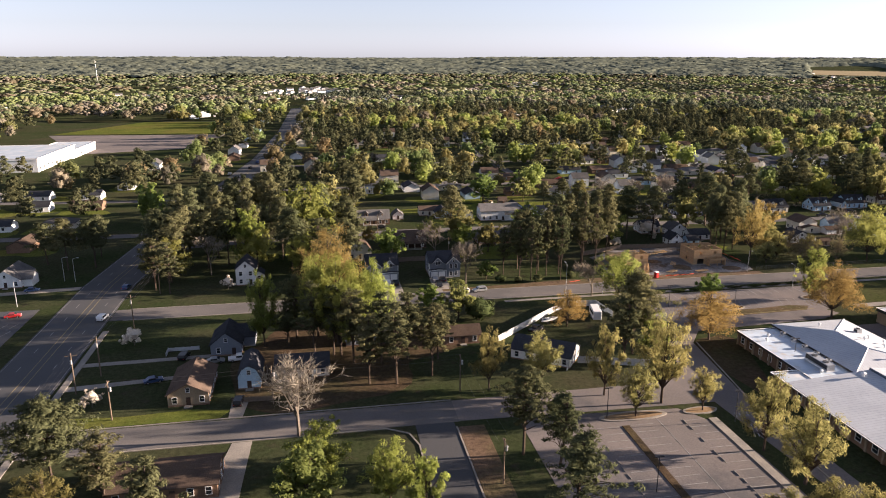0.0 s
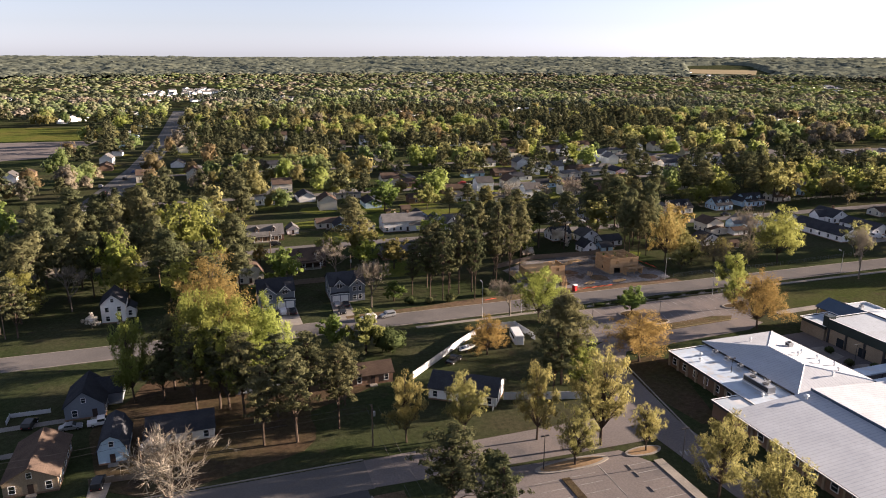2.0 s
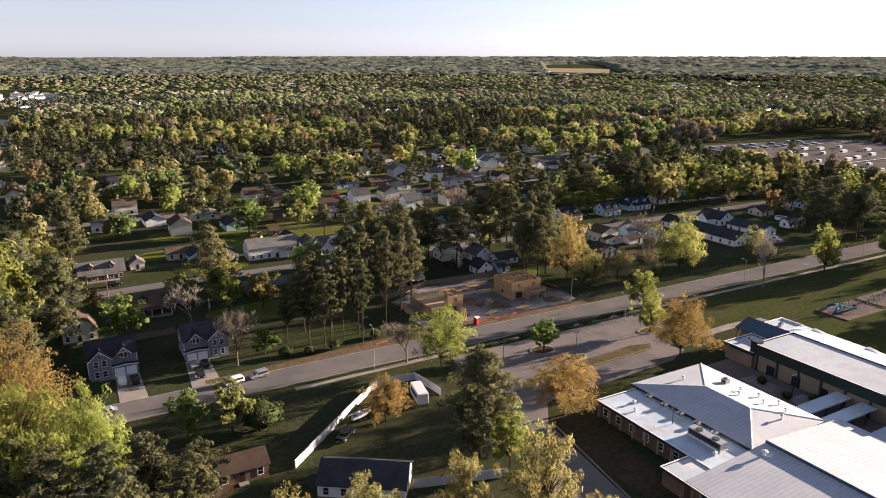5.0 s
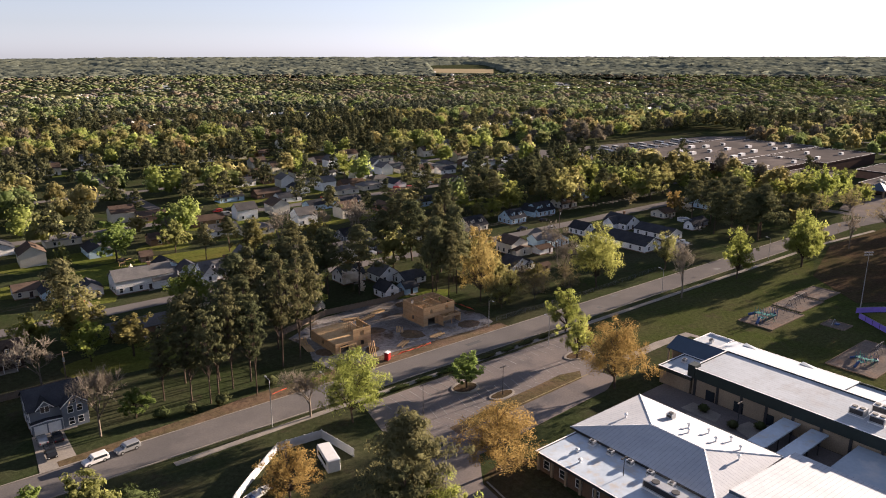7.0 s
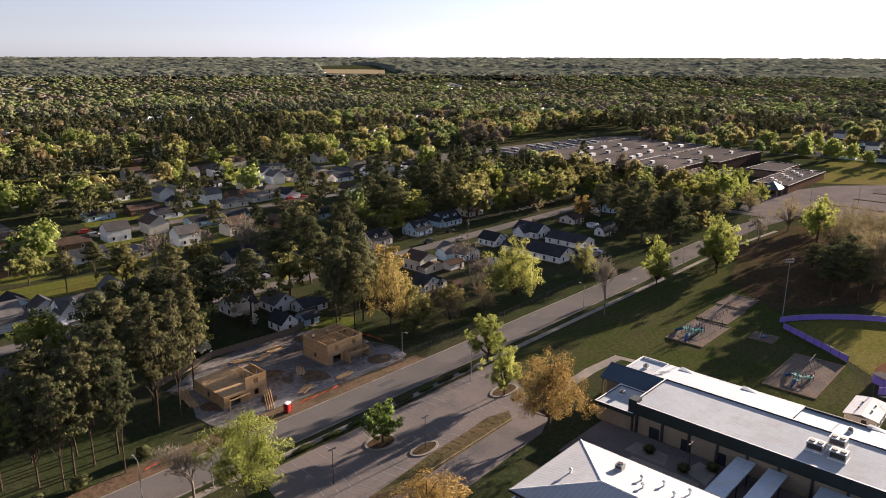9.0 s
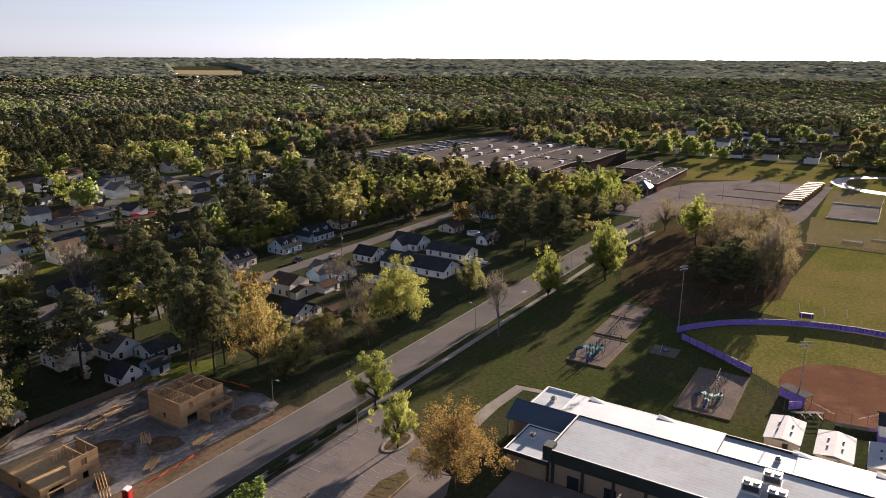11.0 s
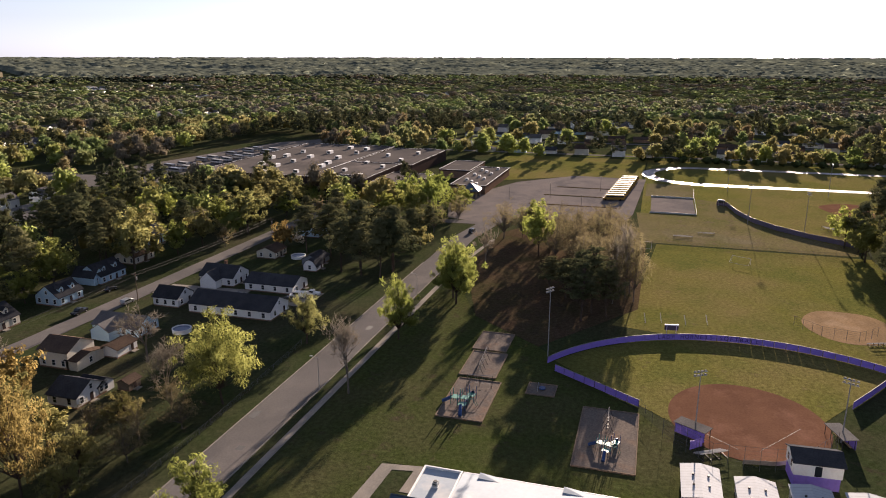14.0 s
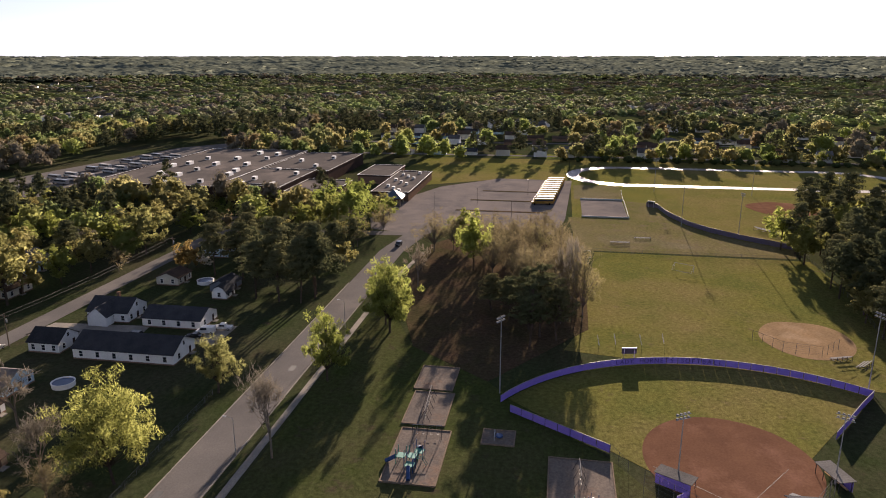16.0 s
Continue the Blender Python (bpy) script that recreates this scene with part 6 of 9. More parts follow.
def pressbox():
    ob = thing("press_box", 214.2, 109.4, 0, 3, "two-storey white press box with a dark roof", "press box")
    part("wall_lower", boxes((-2.8, 2.8, -3.9, 3.9, -0.1, 2.6)), PURPLE, ob, "purple lower storey")
    part("wall_upper", boxes((-3.0, 3.0, -4.1, 4.1, 2.6, 5.2)), SIDING_WHITE, ob)
    bm = bmesh.new()
    roof_shell(bm, 3.0, 5.2, 1.3, "gable", "y", -4.5, 4.5, 0.4, 0.16)
    part("roof", bm, SHINGLE_DARK, ob)
    bm = bmesh.new()
    extrude_profile(bm, [(-3.0, 5.2), (0, 6.45), (3.0, 5.2)], "y", -4.1, 4.1)
    part("gable", bm, SIDING_WHITE, ob)
    for i in range(2):
        window(ob, -1.2 + 2.4 * i, 4.12, 4.0, 180)
        window(ob, 3.02, -2 + 4 * i, 4.0, 90, 1.6, 0.8)
    part("door", boxes((-3.06, -2.98, -0.6, 0.6, 2.7, 4.7)), GLASS, ob)


pressbox()


def dugout(x, y, turn):
    ob = thing("dugout", x, y, 0, turn, "purple-panelled softball dugout with a grey roof", "dugout", "dugouts")
    for i in range(5):
        part("panel", boxes((-3.25 + i * 1.3, -2.0 + i * 1.3, -0.08, 0.0, 0.05, 2.1)), PURPLE, ob)
    part("roof", boxes((-3.5, 3.5, -0.4, 2.9, 2.3, 2.42)), SHINGLE_GREY, ob)
    for i in range(4):
        for yy in (0.1, 2.6):
            part("post", boxes((-3.2 + 2.1 * i, -3.1 + 2.1 * i, yy, yy + 0.1, -0.1, 2.3)), DARK_METAL, ob)
    part("bench", boxes((-3.0, 3.0, 0.5, 0.95, 0.42, 0.5)), LUMBER, ob)


dugout(224.0, 130.6, 240)
dugout(231.2, 100.0, 18)
slab("infield", blob(235.0, 118.4, 17.2, 16.5, 8, 0.02, 56), 0.045, CLAY, "smooth red clay softball infield", "infield")
slab("field_softball", [on_field(4, 180)[:2]] + [on_field(fence_reach(d) - 0.3, d)[:2] for d in range(-45, 47, 5)], 0.034, FIELD, "mown yellow-green softball outfield grass", "field")
slab("infield_far", blob(302, 84, 14, 12, 5, 0.05, 48), 0.05, TAN_DIRT, "pale tan dirt infield", "infield")
slab("infield_baseball", blob(482, 40, 18, 17, 6, 0.05, 40), 0.05, CLAY, "red clay baseball infield", "infield")
for deg in (-45, 45):
    a, b = on_field(3, deg), on_field(18, deg)
    slab("foul_line", strip([a[:2], b[:2]], 0.06), 0.06, PAINT, "white chalk foul line", "line")


def fence_panels():
    ob = thing("outfield_fence", 0, 0, 0, 0, "purple vinyl outfield fence round the softball field", "fence")
    steps = 34
    pts = [on_field(fence_reach(d), d) for d in np.linspace(47.6, -46, steps + 1)]
    left = [(234.4, 140.9, 0), (241.2, 151.2, 0), (248.0, 161.6, 0)]
    right = [pts[-1], (261.5, 85.0, 0), (254.0, 90.2, 0), (247.0, 95.2, 0)]
    runs = [pts, left, right]
    for run in runs:
        fine = []
        for a, b in zip(run, run[1:]):
            n = max(1, round(math.dist(a, b) / 3.0))
            fine += [tuple(a[i] + (b[i] - a[i]) * k / n for i in range(3)) for k in range(n)]
        fine.append(run[-1])
        for a, b in zip(fine, fine[1:]):
            length = math.dist(a, b)
            turn = math.degrees(math.atan2(b[1] - a[1], b[0] - a[0]))
            m = pose(a[0], a[1], 0, 0, 0, turn) @ Matrix.Diagonal((length, 1, 1, 1))
            share("panel", FENCE_PANEL, ob, m)
            share("rail", FENCE_RAIL, ob, m)
            share("post", FENCE_POST, ob, pose(a[0], a[1], 0))
    return ob


def quick_mesh(name, bm, mat):
    me = bpy.data.meshes.new(name)
    bm.to_mesh(me)
    bm.free()
    me.materials.append(mat)
    return me


FENCE_PANEL = quick_mesh("panel", boxes((0.01, 0.99, -0.03, 0.03, 0.08, 1.75)), PURPLE)
FENCE_RAIL = quick_mesh("rail", boxes((0.0, 1.0, -0.06, 0.06, 1.75, 1.86)), PAINT)
FENCE_POST = quick_mesh("post", boxes((-0.05, 0.05, 0.04, 0.14, -0.1, 1.8)), DARK_METAL)
OUTFIELD = fence_panels()


def fence_words():
    """The team's words on the outfield fence, letter by letter along the arc."""
    words = "LADY HORNETS SOFTBALL"
    for i, ch in enumerate(words):
        if ch == " ":
            continue
        deg = 10.5 - i * 1.25
        p = on_field(fence_reach(deg) - 0.10, deg, 0.45)
        cu = bpy.data.curves.new("letter", "FONT")
        cu.body, cu.size, cu.extrude, cu.align_x = ch, 1.55, 0.01, "CENTER"
        tmp = bpy.data.objects.new("letter_form", cu)
        me = bpy.data.meshes.new_from_object(tmp)
        bpy.data.objects.remove(tmp)
        me.materials.clear()
        me.materials.append(LETTER)
        share("letter", me, OUTFIELD, pose(*p, 90, 0, AXIS + deg - 90), "dark purple letter")


LETTER = paint("dark_purple_letters", (0.055, 0.03, 0.18), 0.6)
fence_words()


def chain_fence(points, h, label, name="chain_link_fence", every=3.0, mat=None):
    """Posts with a top rail; the mesh between is too fine to see, so a few wires stand for it."""
    ob = thing(name, 0, 0, 0, 0, label, "fence")
    vs, fs = [], []
    for (ax, ay), (bx, by) in zip(points, points[1:]):
        n = max(1, round(math.dist((ax, ay), (bx, by)) / every))
        for k in range(n + 1):
            x, y = ax + (bx - ax) * k / n, ay + (by - ay) * k / n
            share("post", CHAIN_POST, ob, pose(x, y, 0) @ Matrix.Diagonal((1, 1, h, 1)))
        for z in [h] + [h * q / 6 for q in range(1, 6)]:
            tube(vs, fs, (ax, ay, z), (bx, by, z), 0.03 if z == h else 0.012, 0.03 if z == h else 0.012, 4)
    share("rail", mesh_from("rail", vs, fs, mat or WIRE), ob)
    return ob


WIRE = paint("grey_wire", (0.12, 0.12, 0.12), 0.9)
CHAIN_POST = quick_mesh("post", boxes((-0.035, 0.035, -0.035, 0.035, -0.1, 1.0)), WIRE)
chain_fence([(234.5, 141.0), (228.5, 138.0)], 2.2, "grey chain-link fence beside the dugout")
chain_fence([on_field(5.5, 180)[:2], on_field(10, 120)[:2], on_field(17, 78)[:2]], 5.0, "tall grey chain-link backstop")
chain_fence([on_field(5.5, 180)[:2], on_field(10, -120)[:2], on_field(17, -78)[:2]], 5.0, "tall grey chain-link backstop")
chain_fence([(384, 58), (384, 140)], 1.5, "long chain-link fence across the grass", every=4.0)
chain_fence([(404, 56), (384, 58), (330, 60), (286, 66)], 1.5, "chain-link fence along the tree line", every=4.0)
chain_fence([(296, 78), (290, 84), (292, 93), (299, 99)], 3.0, "chain-link backstop of the far infield")
chain_fence([(160, 228.5), (200, 228), (245, 230)], 1.4, "thin wire fence along the verge", every=4.0)


def board_fence(points, h, mat, label, name="board_fence", piece="board", pitch=1.9):
    ob = thing(name, 0, 0, 0, 0, label, "fence")
    key = quick_mesh(piece, boxes((0.0, pitch - 0.03, -0.03, 0.03, 0.0, h)), mat)
    post = quick_mesh("post", boxes((-0.07, 0.07, -0.07, 0.07, -0.1, h + 0.12)), mat)
    for (ax, ay), (bx, by) in zip(points, points[1:]):
        length = math.dist((ax, ay), (bx, by))
        n = max(1, round(length / pitch))
        turn = math.degrees(math.atan2(by - ay, bx - ax))
        for k in range(n):
            x, y = ax + (bx - ax) * k / n, ay + (by - ay) * k / n
            share(piece, key, ob, pose(x, y, 0, 0, 0, turn) @ Matrix.Diagonal((length / n / pitch, 1, 1, 1)))
            share("post", post, ob, pose(x, y, 0))
    return ob


WHITE_VINYL = paint("white_vinyl", (0.42, 0.43, 0.44), 0.7)
board_fence([(47.5, 178), (57, 186.5), (67, 195.3), (76, 202.5), (85.5, 201.5), (87, 191)], 1.9, WHITE_VINYL, "white vinyl privacy fence round a yard", "vinyl_fence", "panel")
board_fence([(60, 156.8), (66.8, 166.2)], 2.0, WHITE_VINYL, "white vinyl privacy fence round a yard", "vinyl_fence", "panel")
board_fence([(64.5, 161.0), (82, 155.6)], 1.9, WHITE_VINYL, "pale grey-white vinyl privacy fence", "vinyl_fence", "panel")
board_fence([(103, 258), (122, 265), (146, 263.5), (160, 268)], 1.8, WOOD_FENCE, "weathered wooden fence behind the building site")
board_fence([(27, 246), (27, 262), (50, 262), (50, 244)], 1.8, WOOD_FENCE, "tan wooden garden fence between new houses")
board_fence([(-34, 187), (-42, 187), (-42, 183.5)], 1.0, WHITE_VINYL, "low white rail fence", "rail_fence", "rail")
board_fence([(219.0, 130.6), (221.2, 128.2)], 1.9, PURPLE, "short purple panel fence beside the dugout", "panel_fence", "panel")
board_fence([(216.6, 121), (217.6, 115), (219.4, 111.6)], 0.9, CONCRETE, "low concrete wall behind home plate", "low_wall", "block")
board_fence([(-22, 153.8), (-12, 153.4)], 1.2, WOOD_FENCE, "low wooden fence beside the drive")


# ---- playgrounds ----
def play_pad(name, outline, label):
    ob = slab(name, outline, 0.16, MULCH, label, "play area")
    pts = outline + outline[:1]
    for a, b in zip(pts, pts[1:]):
        turn = math.degrees(math.atan2(b[1] - a[1], b[0] - a[0]))
        kerb = quick_mesh("kerb", boxes((0, math.dist(a, b), -0.12, 0.12, -0.1, 0.3)), WOOD_FENCE)
        share("kerb", kerb, ob, pose(a[0], a[1], 0, 0, 0, turn))
    return ob


play_pad("play_pad_climber", rect(217.6, 237.3, 173.0, 183.4), "tan mulch pad with a timber kerb")
play_pad("play_pad_swings", rect(239.2, 254.2, 174.8, 184.0), "tan mulch pad with a timber kerb")
play_pad("play_pad_bars", rect(255.6, 268.2, 175.6, 184.7), "tan mulch pad with a timber kerb")
play_pad("play_pad_spinner", rect(233.6, 239.5, 159.8, 166.4), "small tan mulch pad")
play_pad("play_pad_south", rect(206.3, 230.8, 140.8, 152.8), "tan mulch pad with a timber kerb")


def climber(x, y, turn, scale=1.0):
    ob = thing("play_structure", x, y, 0.15, turn, "blue and green climbing frame with slides", "playground")
    ob.scale = (scale,) * 3
    for i, (px, py) in enumerate(((0, 0), (2.6, 0.3), (5.0, -0.4), (2.2, 2.4))):
        part("deck", boxes((px - 0.9, px + 0.9, py - 0.9, py + 0.9, 1.2 + 0.3 * (i % 2), 1.3 + 0.3 * (i % 2))), PLAY_GREEN, ob)
        for dx in (-0.85, 0.85):
            for dy in (-0.85, 0.85):
                pole_part("post", [((px + dx, py + dy, -0.2), (px + dx, py + dy, 3.2), 0.07, 0.07)], PLAY_GREEN if i % 2 else PLAY_BLUE, ob, sides=6)
        pole_part("guard_rail", [((px - 0.85, py - 0.85, 2.2), (px + 0.85, py - 0.85, 2.2), 0.05, 0.05), ((px - 0.85, py + 0.85, 2.2), (px + 0.85, py + 0.85, 2.2), 0.05, 0.05)], PLAY_BLUE, ob, sides=6)
    for sx, sy, ex, ey in ((-0.9, 0, -3.4, -0.8), (5.9, -0.4, 8.0, 0.6), (2.2, 3.3, 1.6, 5.4)):
        pole_part("slide", [((sx, sy, 1.35), ((sx + ex) / 2, (sy + ey) / 2, 0.75), 0.42, 0.42), (((sx + ex) / 2, (sy + ey) / 2, 0.75), (ex, ey, 0.2), 0.42, 0.42)], PLAY_BLUE, ob, "curved blue slide", 8)
    pole_part("climbing_arch", [((2.6, -0.6, 1.3), (2.9, -1.8, 1.6), 0.05, 0.05), ((2.9, -1.8, 1.6), (3.0, -2.6, 0), 0.05, 0.05), ((2.0, -0.6, 1.3), (2.2, -1.8, 1.6), 0.05, 0.05), ((2.2, -1.8, 1.6), (2.2, -2.6, 0), 0.05, 0.05)], PLAY_GREEN, ob, sides=6)


climber(222.0, 178.6, -6)
climber(212.0, 146.6, -20, 0.8)


def swings(x, y, turn, bays, label):
    ob = thing("swing_set", x, y, 0.15, turn, label, "swings", "swing sets")
    n = bays + 1
    for i in range(n):
        u = (i - bays / 2) * 3.0
        pole_part("frame_leg", [((u, -1.2, -0.1), (u, 0, 2.6), 0.05, 0.05), ((u, 1.2, -0.1), (u, 0, 2.6), 0.05, 0.05)], DARK_METAL, ob, sides=6)
    pole_part("beam", [((-bays * 1.5, 0, 2.6), (bays * 1.5, 0, 2.6), 0.06, 0.06)], STEEL_DULL, ob, sides=6)
    for i in range(bays):
        for k in (-0.7, 0.7):
            u = (i - bays / 2 + 0.5) * 3.0 + k
            seat = part("seat", boxes((u - 0.25, u + 0.25, -0.12, 0.12, 0.5, 0.55)), DARK_METAL, ob)
            pole_part("chain", [((u - 0.22, 0, 0.55), (u - 0.22, 0, 2.6), 0.015, 0.015), ((u + 0.22, 0, 0.55), (u + 0.22, 0, 2.6), 0.015, 0.015)], STEEL, seat, sides=4)


swings(246.4, 179.6, 3, 4, "metal swing set on a mulch pad")
swings(224.2, 147.0, 2, 2, "small metal swing set on a mulch pad")
swings(234.6, 177.6, 95, 2, "dark metal climbing bars and swings")


def spinner(x, y):
    ob = thing("spinner", x, y, 0.15, 0, "small round spinner with an arched bar", "playground")
    pole_part("disc", [((0, 0, 0.2), (0, 0, 0.5), 0.8, 0.75)], PLAY_BLUE, ob, sides=14)
    pole_part("arch", [((-1.5 + 3 * k / 6, 0.9, 1.6 * math.sin(math.pi * k / 6)), (-1.5 + 3 * (k + 1) / 6, 0.9, 1.6 * math.sin(math.pi * (k + 1) / 6)), 0.06, 0.06) for k in range(6)], STEEL, ob, sides=6)


spinner(236.7, 163.0)


# ---- masts, lamps, poles ----
def light_mast(x, y, h, turn):
    ob = thing("floodlight_mast", x, y, 0, turn, "tall steel sports floodlight mast", "floodlight", "floodlight masts")
    pole_part("pole", [((0, 0, -0.3), (0, 0, h), 0.15, 0.08)], STEEL_DULL, ob)
    pole_part("crossbar", [((-1.6, 0, h - 0.2), (1.6, 0, h - 0.2), 0.06, 0.06), ((-1.6, 0, h - 1.0), (1.6, 0, h - 1.0), 0.06, 0.06)], STEEL, ob, sides=6)
    for i in range(4):
        for zz in (h - 0.2, h - 1.0):
            u = -1.2 + 0.8 * i
            part("floodlight", boxes((u - 0.2, u + 0.2, -0.36, -0.06, zz - 0.05, zz + 0.28)), STEEL_DULL, ob)


for mx, my, mt in ((256.5, 164.6, 150), (272.6, 79.4, 30), (419.8, 75.7, 20), (434.1, 97.3, 60), (520.3, 99.2, 90), (517.2, 46.9, 0), (470, 20, 0), (226.2, 129.4, 120), (230.6, 101.0, 60)):
    light_mast(mx, my, 18.8 if (mx, my) not in ((226.2, 129.4), (230.6, 101.0)) else 14.0, mt)


def street_lamp(x, y, h, turn, double=False):
    ob = thing("street_lamp", x, y, 0, turn, "grey street lamp on a slender pole", "street lamp", "street lamps")
    pole_part("pole", [((0, 0, -0.2), (0, 0, h), 0.11, 0.06)], DARK_METAL if double else STEEL, ob)
    for s in ((-1, 1) if double else (1,)):
        reach = 0.5 if double else 1.7
        pole_part("arm", [((0, 0, h), (s * reach, 0, h + (0 if double else 0.3)), 0.045, 0.035)], DARK_METAL if double else STEEL, ob, sides=6)
        z = h + (0 if double else 0.3)
        part("lamp_head", boxes((s * reach - 0.35, s * reach + 0.35, -0.16, 0.16, z - 0.1, z + 0.06)), DARK_METAL if double else STEEL, ob)


for lx, ly, lt in ((221.5, 213.2, 90), (158.8, 206, 90), (92.5, 212.3, 90), (290, 212, 90), (155, 226.5, -90)):
    street_lamp(lx, ly, 8.2, lt)
for lx, ly in ((60.3, 131.9), (87.5, 125.8), (58.5, 104.5), (128.4, 192), (160.5, 196.5), (108, 196), (119, 150)):
    street_lamp(lx, ly, 7.4, 0, True)
street_lamp(157.6, 149.5, 6.0, 0, True)
street_lamp(79.4, 214.6 - 2.4, 11.0, 90)
for lx, ly in ((-86, 256.5), (-90, 258), (-96, 232), (-72, 330), (440, 175), (470, 195), (500, 170), (455, 215)):
    street_lamp(lx, ly, 8.5, 0, lx > 0)


def utility_pole(x, y, h, turn):
    ob = thing("utility_pole", x, y, 0, turn, "wooden utility pole with crossarm", "utility pole", "utility poles")
    pole_part("pole", [((0, 0, -0.3), (0, 0, h), 0.17, 0.12)], POLE_WOOD, ob)
    part("crossarm", boxes((-1.3, 1.3, -0.07, 0.07, h - 0.75, h - 0.6)), POLE_WOOD, ob)
    for u in (-1.15, -0.5, 0.5, 1.15):
        pole_part("insulator", [((u, 0, h - 0.6), (u, 0, h - 0.4), 0.05, 0.04)], DARK_METAL, ob, sides=6)
    pole_part("transformer", [((0.0, -0.45, h - 2.6), (0.0, -0.45, h - 1.6), 0.24, 0.24)], STEEL, ob)


POLE_LINE = [(-59, 120), (-58.6, 164.5), (-55.6, 174), (-55.0, 206), (-54, 238), (-56, 275), (-54.5, 312), (-50, 350)]
for px, py in POLE_LINE:
    utility_pole(px, py, 10.5, 4)
SIDE_POLES = [(-47, 150), (-12.5, 151.5), (31, 150.5), (31.5, 112)]
for px, py in SIDE_POLES:
    utility_pole(px, py, 9.5, 90)
for px, py in ((25, 305), (62, 306), (170, 297.5), (262, 297), (345, 296)):
    utility_pole(px, py, 9.5, 90)
utility_pole(49, 262, 9.0, 0)


def wires(line, h, offsets):
    vs, fs = [], []
    for (ax, ay), (bx, by) in zip(line, line[1:]):
        dx, dy = bx - ax, by - ay
        ln = math.hypot(dx, dy)
        nx, ny = -dy / ln, dx / ln
        for o in offsets:
            prev = None
            for k in range(7):
                t = k / 6
                p = (ax + dx * t + nx * o, ay + dy * t + ny * o, h - 0.5 - 3.2 * t * (1 - t) * min(1, ln / 45))
                if prev:
                    tube(vs, fs, prev, p, 0.02, 0.02, 3)
                prev = p
    tagged(new("power_lines", mesh_from("power_lines", vs, fs, DARK_METAL)), "thin sagging overhead power lines", "cables", kind="stuff")


wires(POLE_LINE, 10.5, (-1.15, -0.5, 0.5, 1.15))
wires(SIDE_POLES, 9.5, (-1.15, 1.15))
wires([(25, 305), (62, 306), (170, 297.5), (262, 297), (345, 296)], 9.5, (-1.1, 1.1))


# ---- houses under construction ----
def framed_house(x, y, w, d, storeys, label, partial=False):
    ob = thing("unfinished_house", x, y, 0, 0, label, "construction")
    hx, hy = w / 2, d / 2
    part("slab", boxes((-hx - 0.2, hx + 0.2, -hy - 0.2, hy + 0.2, -0.1, 0.3)), CONCRETE, ob)
    h = 2.75 * storeys
    t = 0.12
    def wall_run(ax, ay, bx, by, z0, z1, holes, mat=OSB):
        """A wall with openings cut right through: posts, sills and headers round each hole."""
        ln = math.dist((ax, ay), (bx, by))
        turn = math.degrees(math.atan2(by - ay, bx - ax))
        bm = bmesh.new()
        cuts = sorted(holes)
        u = 0.0
        for c, cw, c0, c1 in cuts:
            box(bm, u, c - cw / 2, -t / 2, t / 2, z0, z1)
            if c0 > 0:
                box(bm, c - cw / 2, c + cw / 2, -t / 2, t / 2, z0, z0 + c0)
            box(bm, c - cw / 2, c + cw / 2, -t / 2, t / 2, z0 + c1, z1)
            u = c + cw / 2
        box(bm, u, ln, -t / 2, t / 2, z0, z1)
        p = part("wall_panel", bm, mat, ob)
        p.matrix_local = pose(ax, ay, 0, 0, 0, turn)
    for s in range(storeys):
        z0, z1 = 0.3 + 2.75 * s, 0.3 + 2.75 * (s + 1)
        if partial and s > 0:
            wall_run(0, -hy, hx, -hy, z0, z1, [(hx * 0.5, 1.1, 0.8, 2.1)])
            wall_run(hx, -hy, hx, hy * 0.1, z0, z1, [(hy * 0.5, 1.1, 0.8, 2.1)])
            continue
        wall_run(-hx, -hy, hx, -hy, z0, z1, [(w * 0.25, 1.1 if s else 2.6, 0.8 if s else 0.0, 2.1), (w * 0.75, 1.1, 0.8, 2.1)])
        wall_run(hx, -hy, hx, hy, z0, z1, [(d * 0.3, 1.1, 0.8, 2.1), (d * 0.7, 1.1, 0.8, 2.1)])
        wall_run(hx, hy, -hx, hy, z0, z1, [(w * 0.3, 1.1, 0.8, 2.1), (w * 0.7, 1.1, 0.8, 2.1)])
        wall_run(-hx, hy, -hx, -hy, z0, z1, [(d * 0.5, 0.9, 0.9, 2.1)])
    if not partial or storeys > 1:
        for s in range(1, storeys):
            part("floor_deck", boxes((-hx + t, hx - t, -hy + t, hy - t, 0.3 + 2.75 * s - 0.25, 0.3 + 2.75 * s)), LUMBER, ob)
    # inner partitions and studs of the top floor, open to the sky
    z0 = 0.3 + 2.75 * (storeys - 1)
    z1 = 0.3 + h
    if not partial:
        runs = [(-hx * 0.35, -hy, -hx * 0.35, hy), (hx * 0.3, -hy, hx * 0.3, hy), (-hx, hy * 0.15, hx, hy * 0.15), (-hx, -hy * 0.4, -hx * 0.35, -hy * 0.4), (hx * 0.3, hy * 0.6, hx, hy * 0.6)]
    else:
        runs = [(0.2, -hy * 0.1, hx, -hy * 0.1), (hx * 0.5, -hy, hx * 0.5, 0)]
    for ax, ay, bx, by in runs:
        ln = math.dist((ax, ay), (bx, by))
        turn = math.degrees(math.atan2(by - ay, bx - ax))
        n = int(ln / 0.6)
        m = pose(ax, ay, 0, 0, 0, turn)
        rows = [(0, ln, -0.07, 0.07, z1 - 0.1, z1), (0, ln, -0.07, 0.07, z0, z0 + 0.06)]
        plate = part("wall_plate", boxes(*rows), LUMBER, ob)
        plate.matrix_local = m
        for i in range(n + 1):
            share("stud", STUD, ob, m @ pose(i * ln / max(1, n), 0, z0))
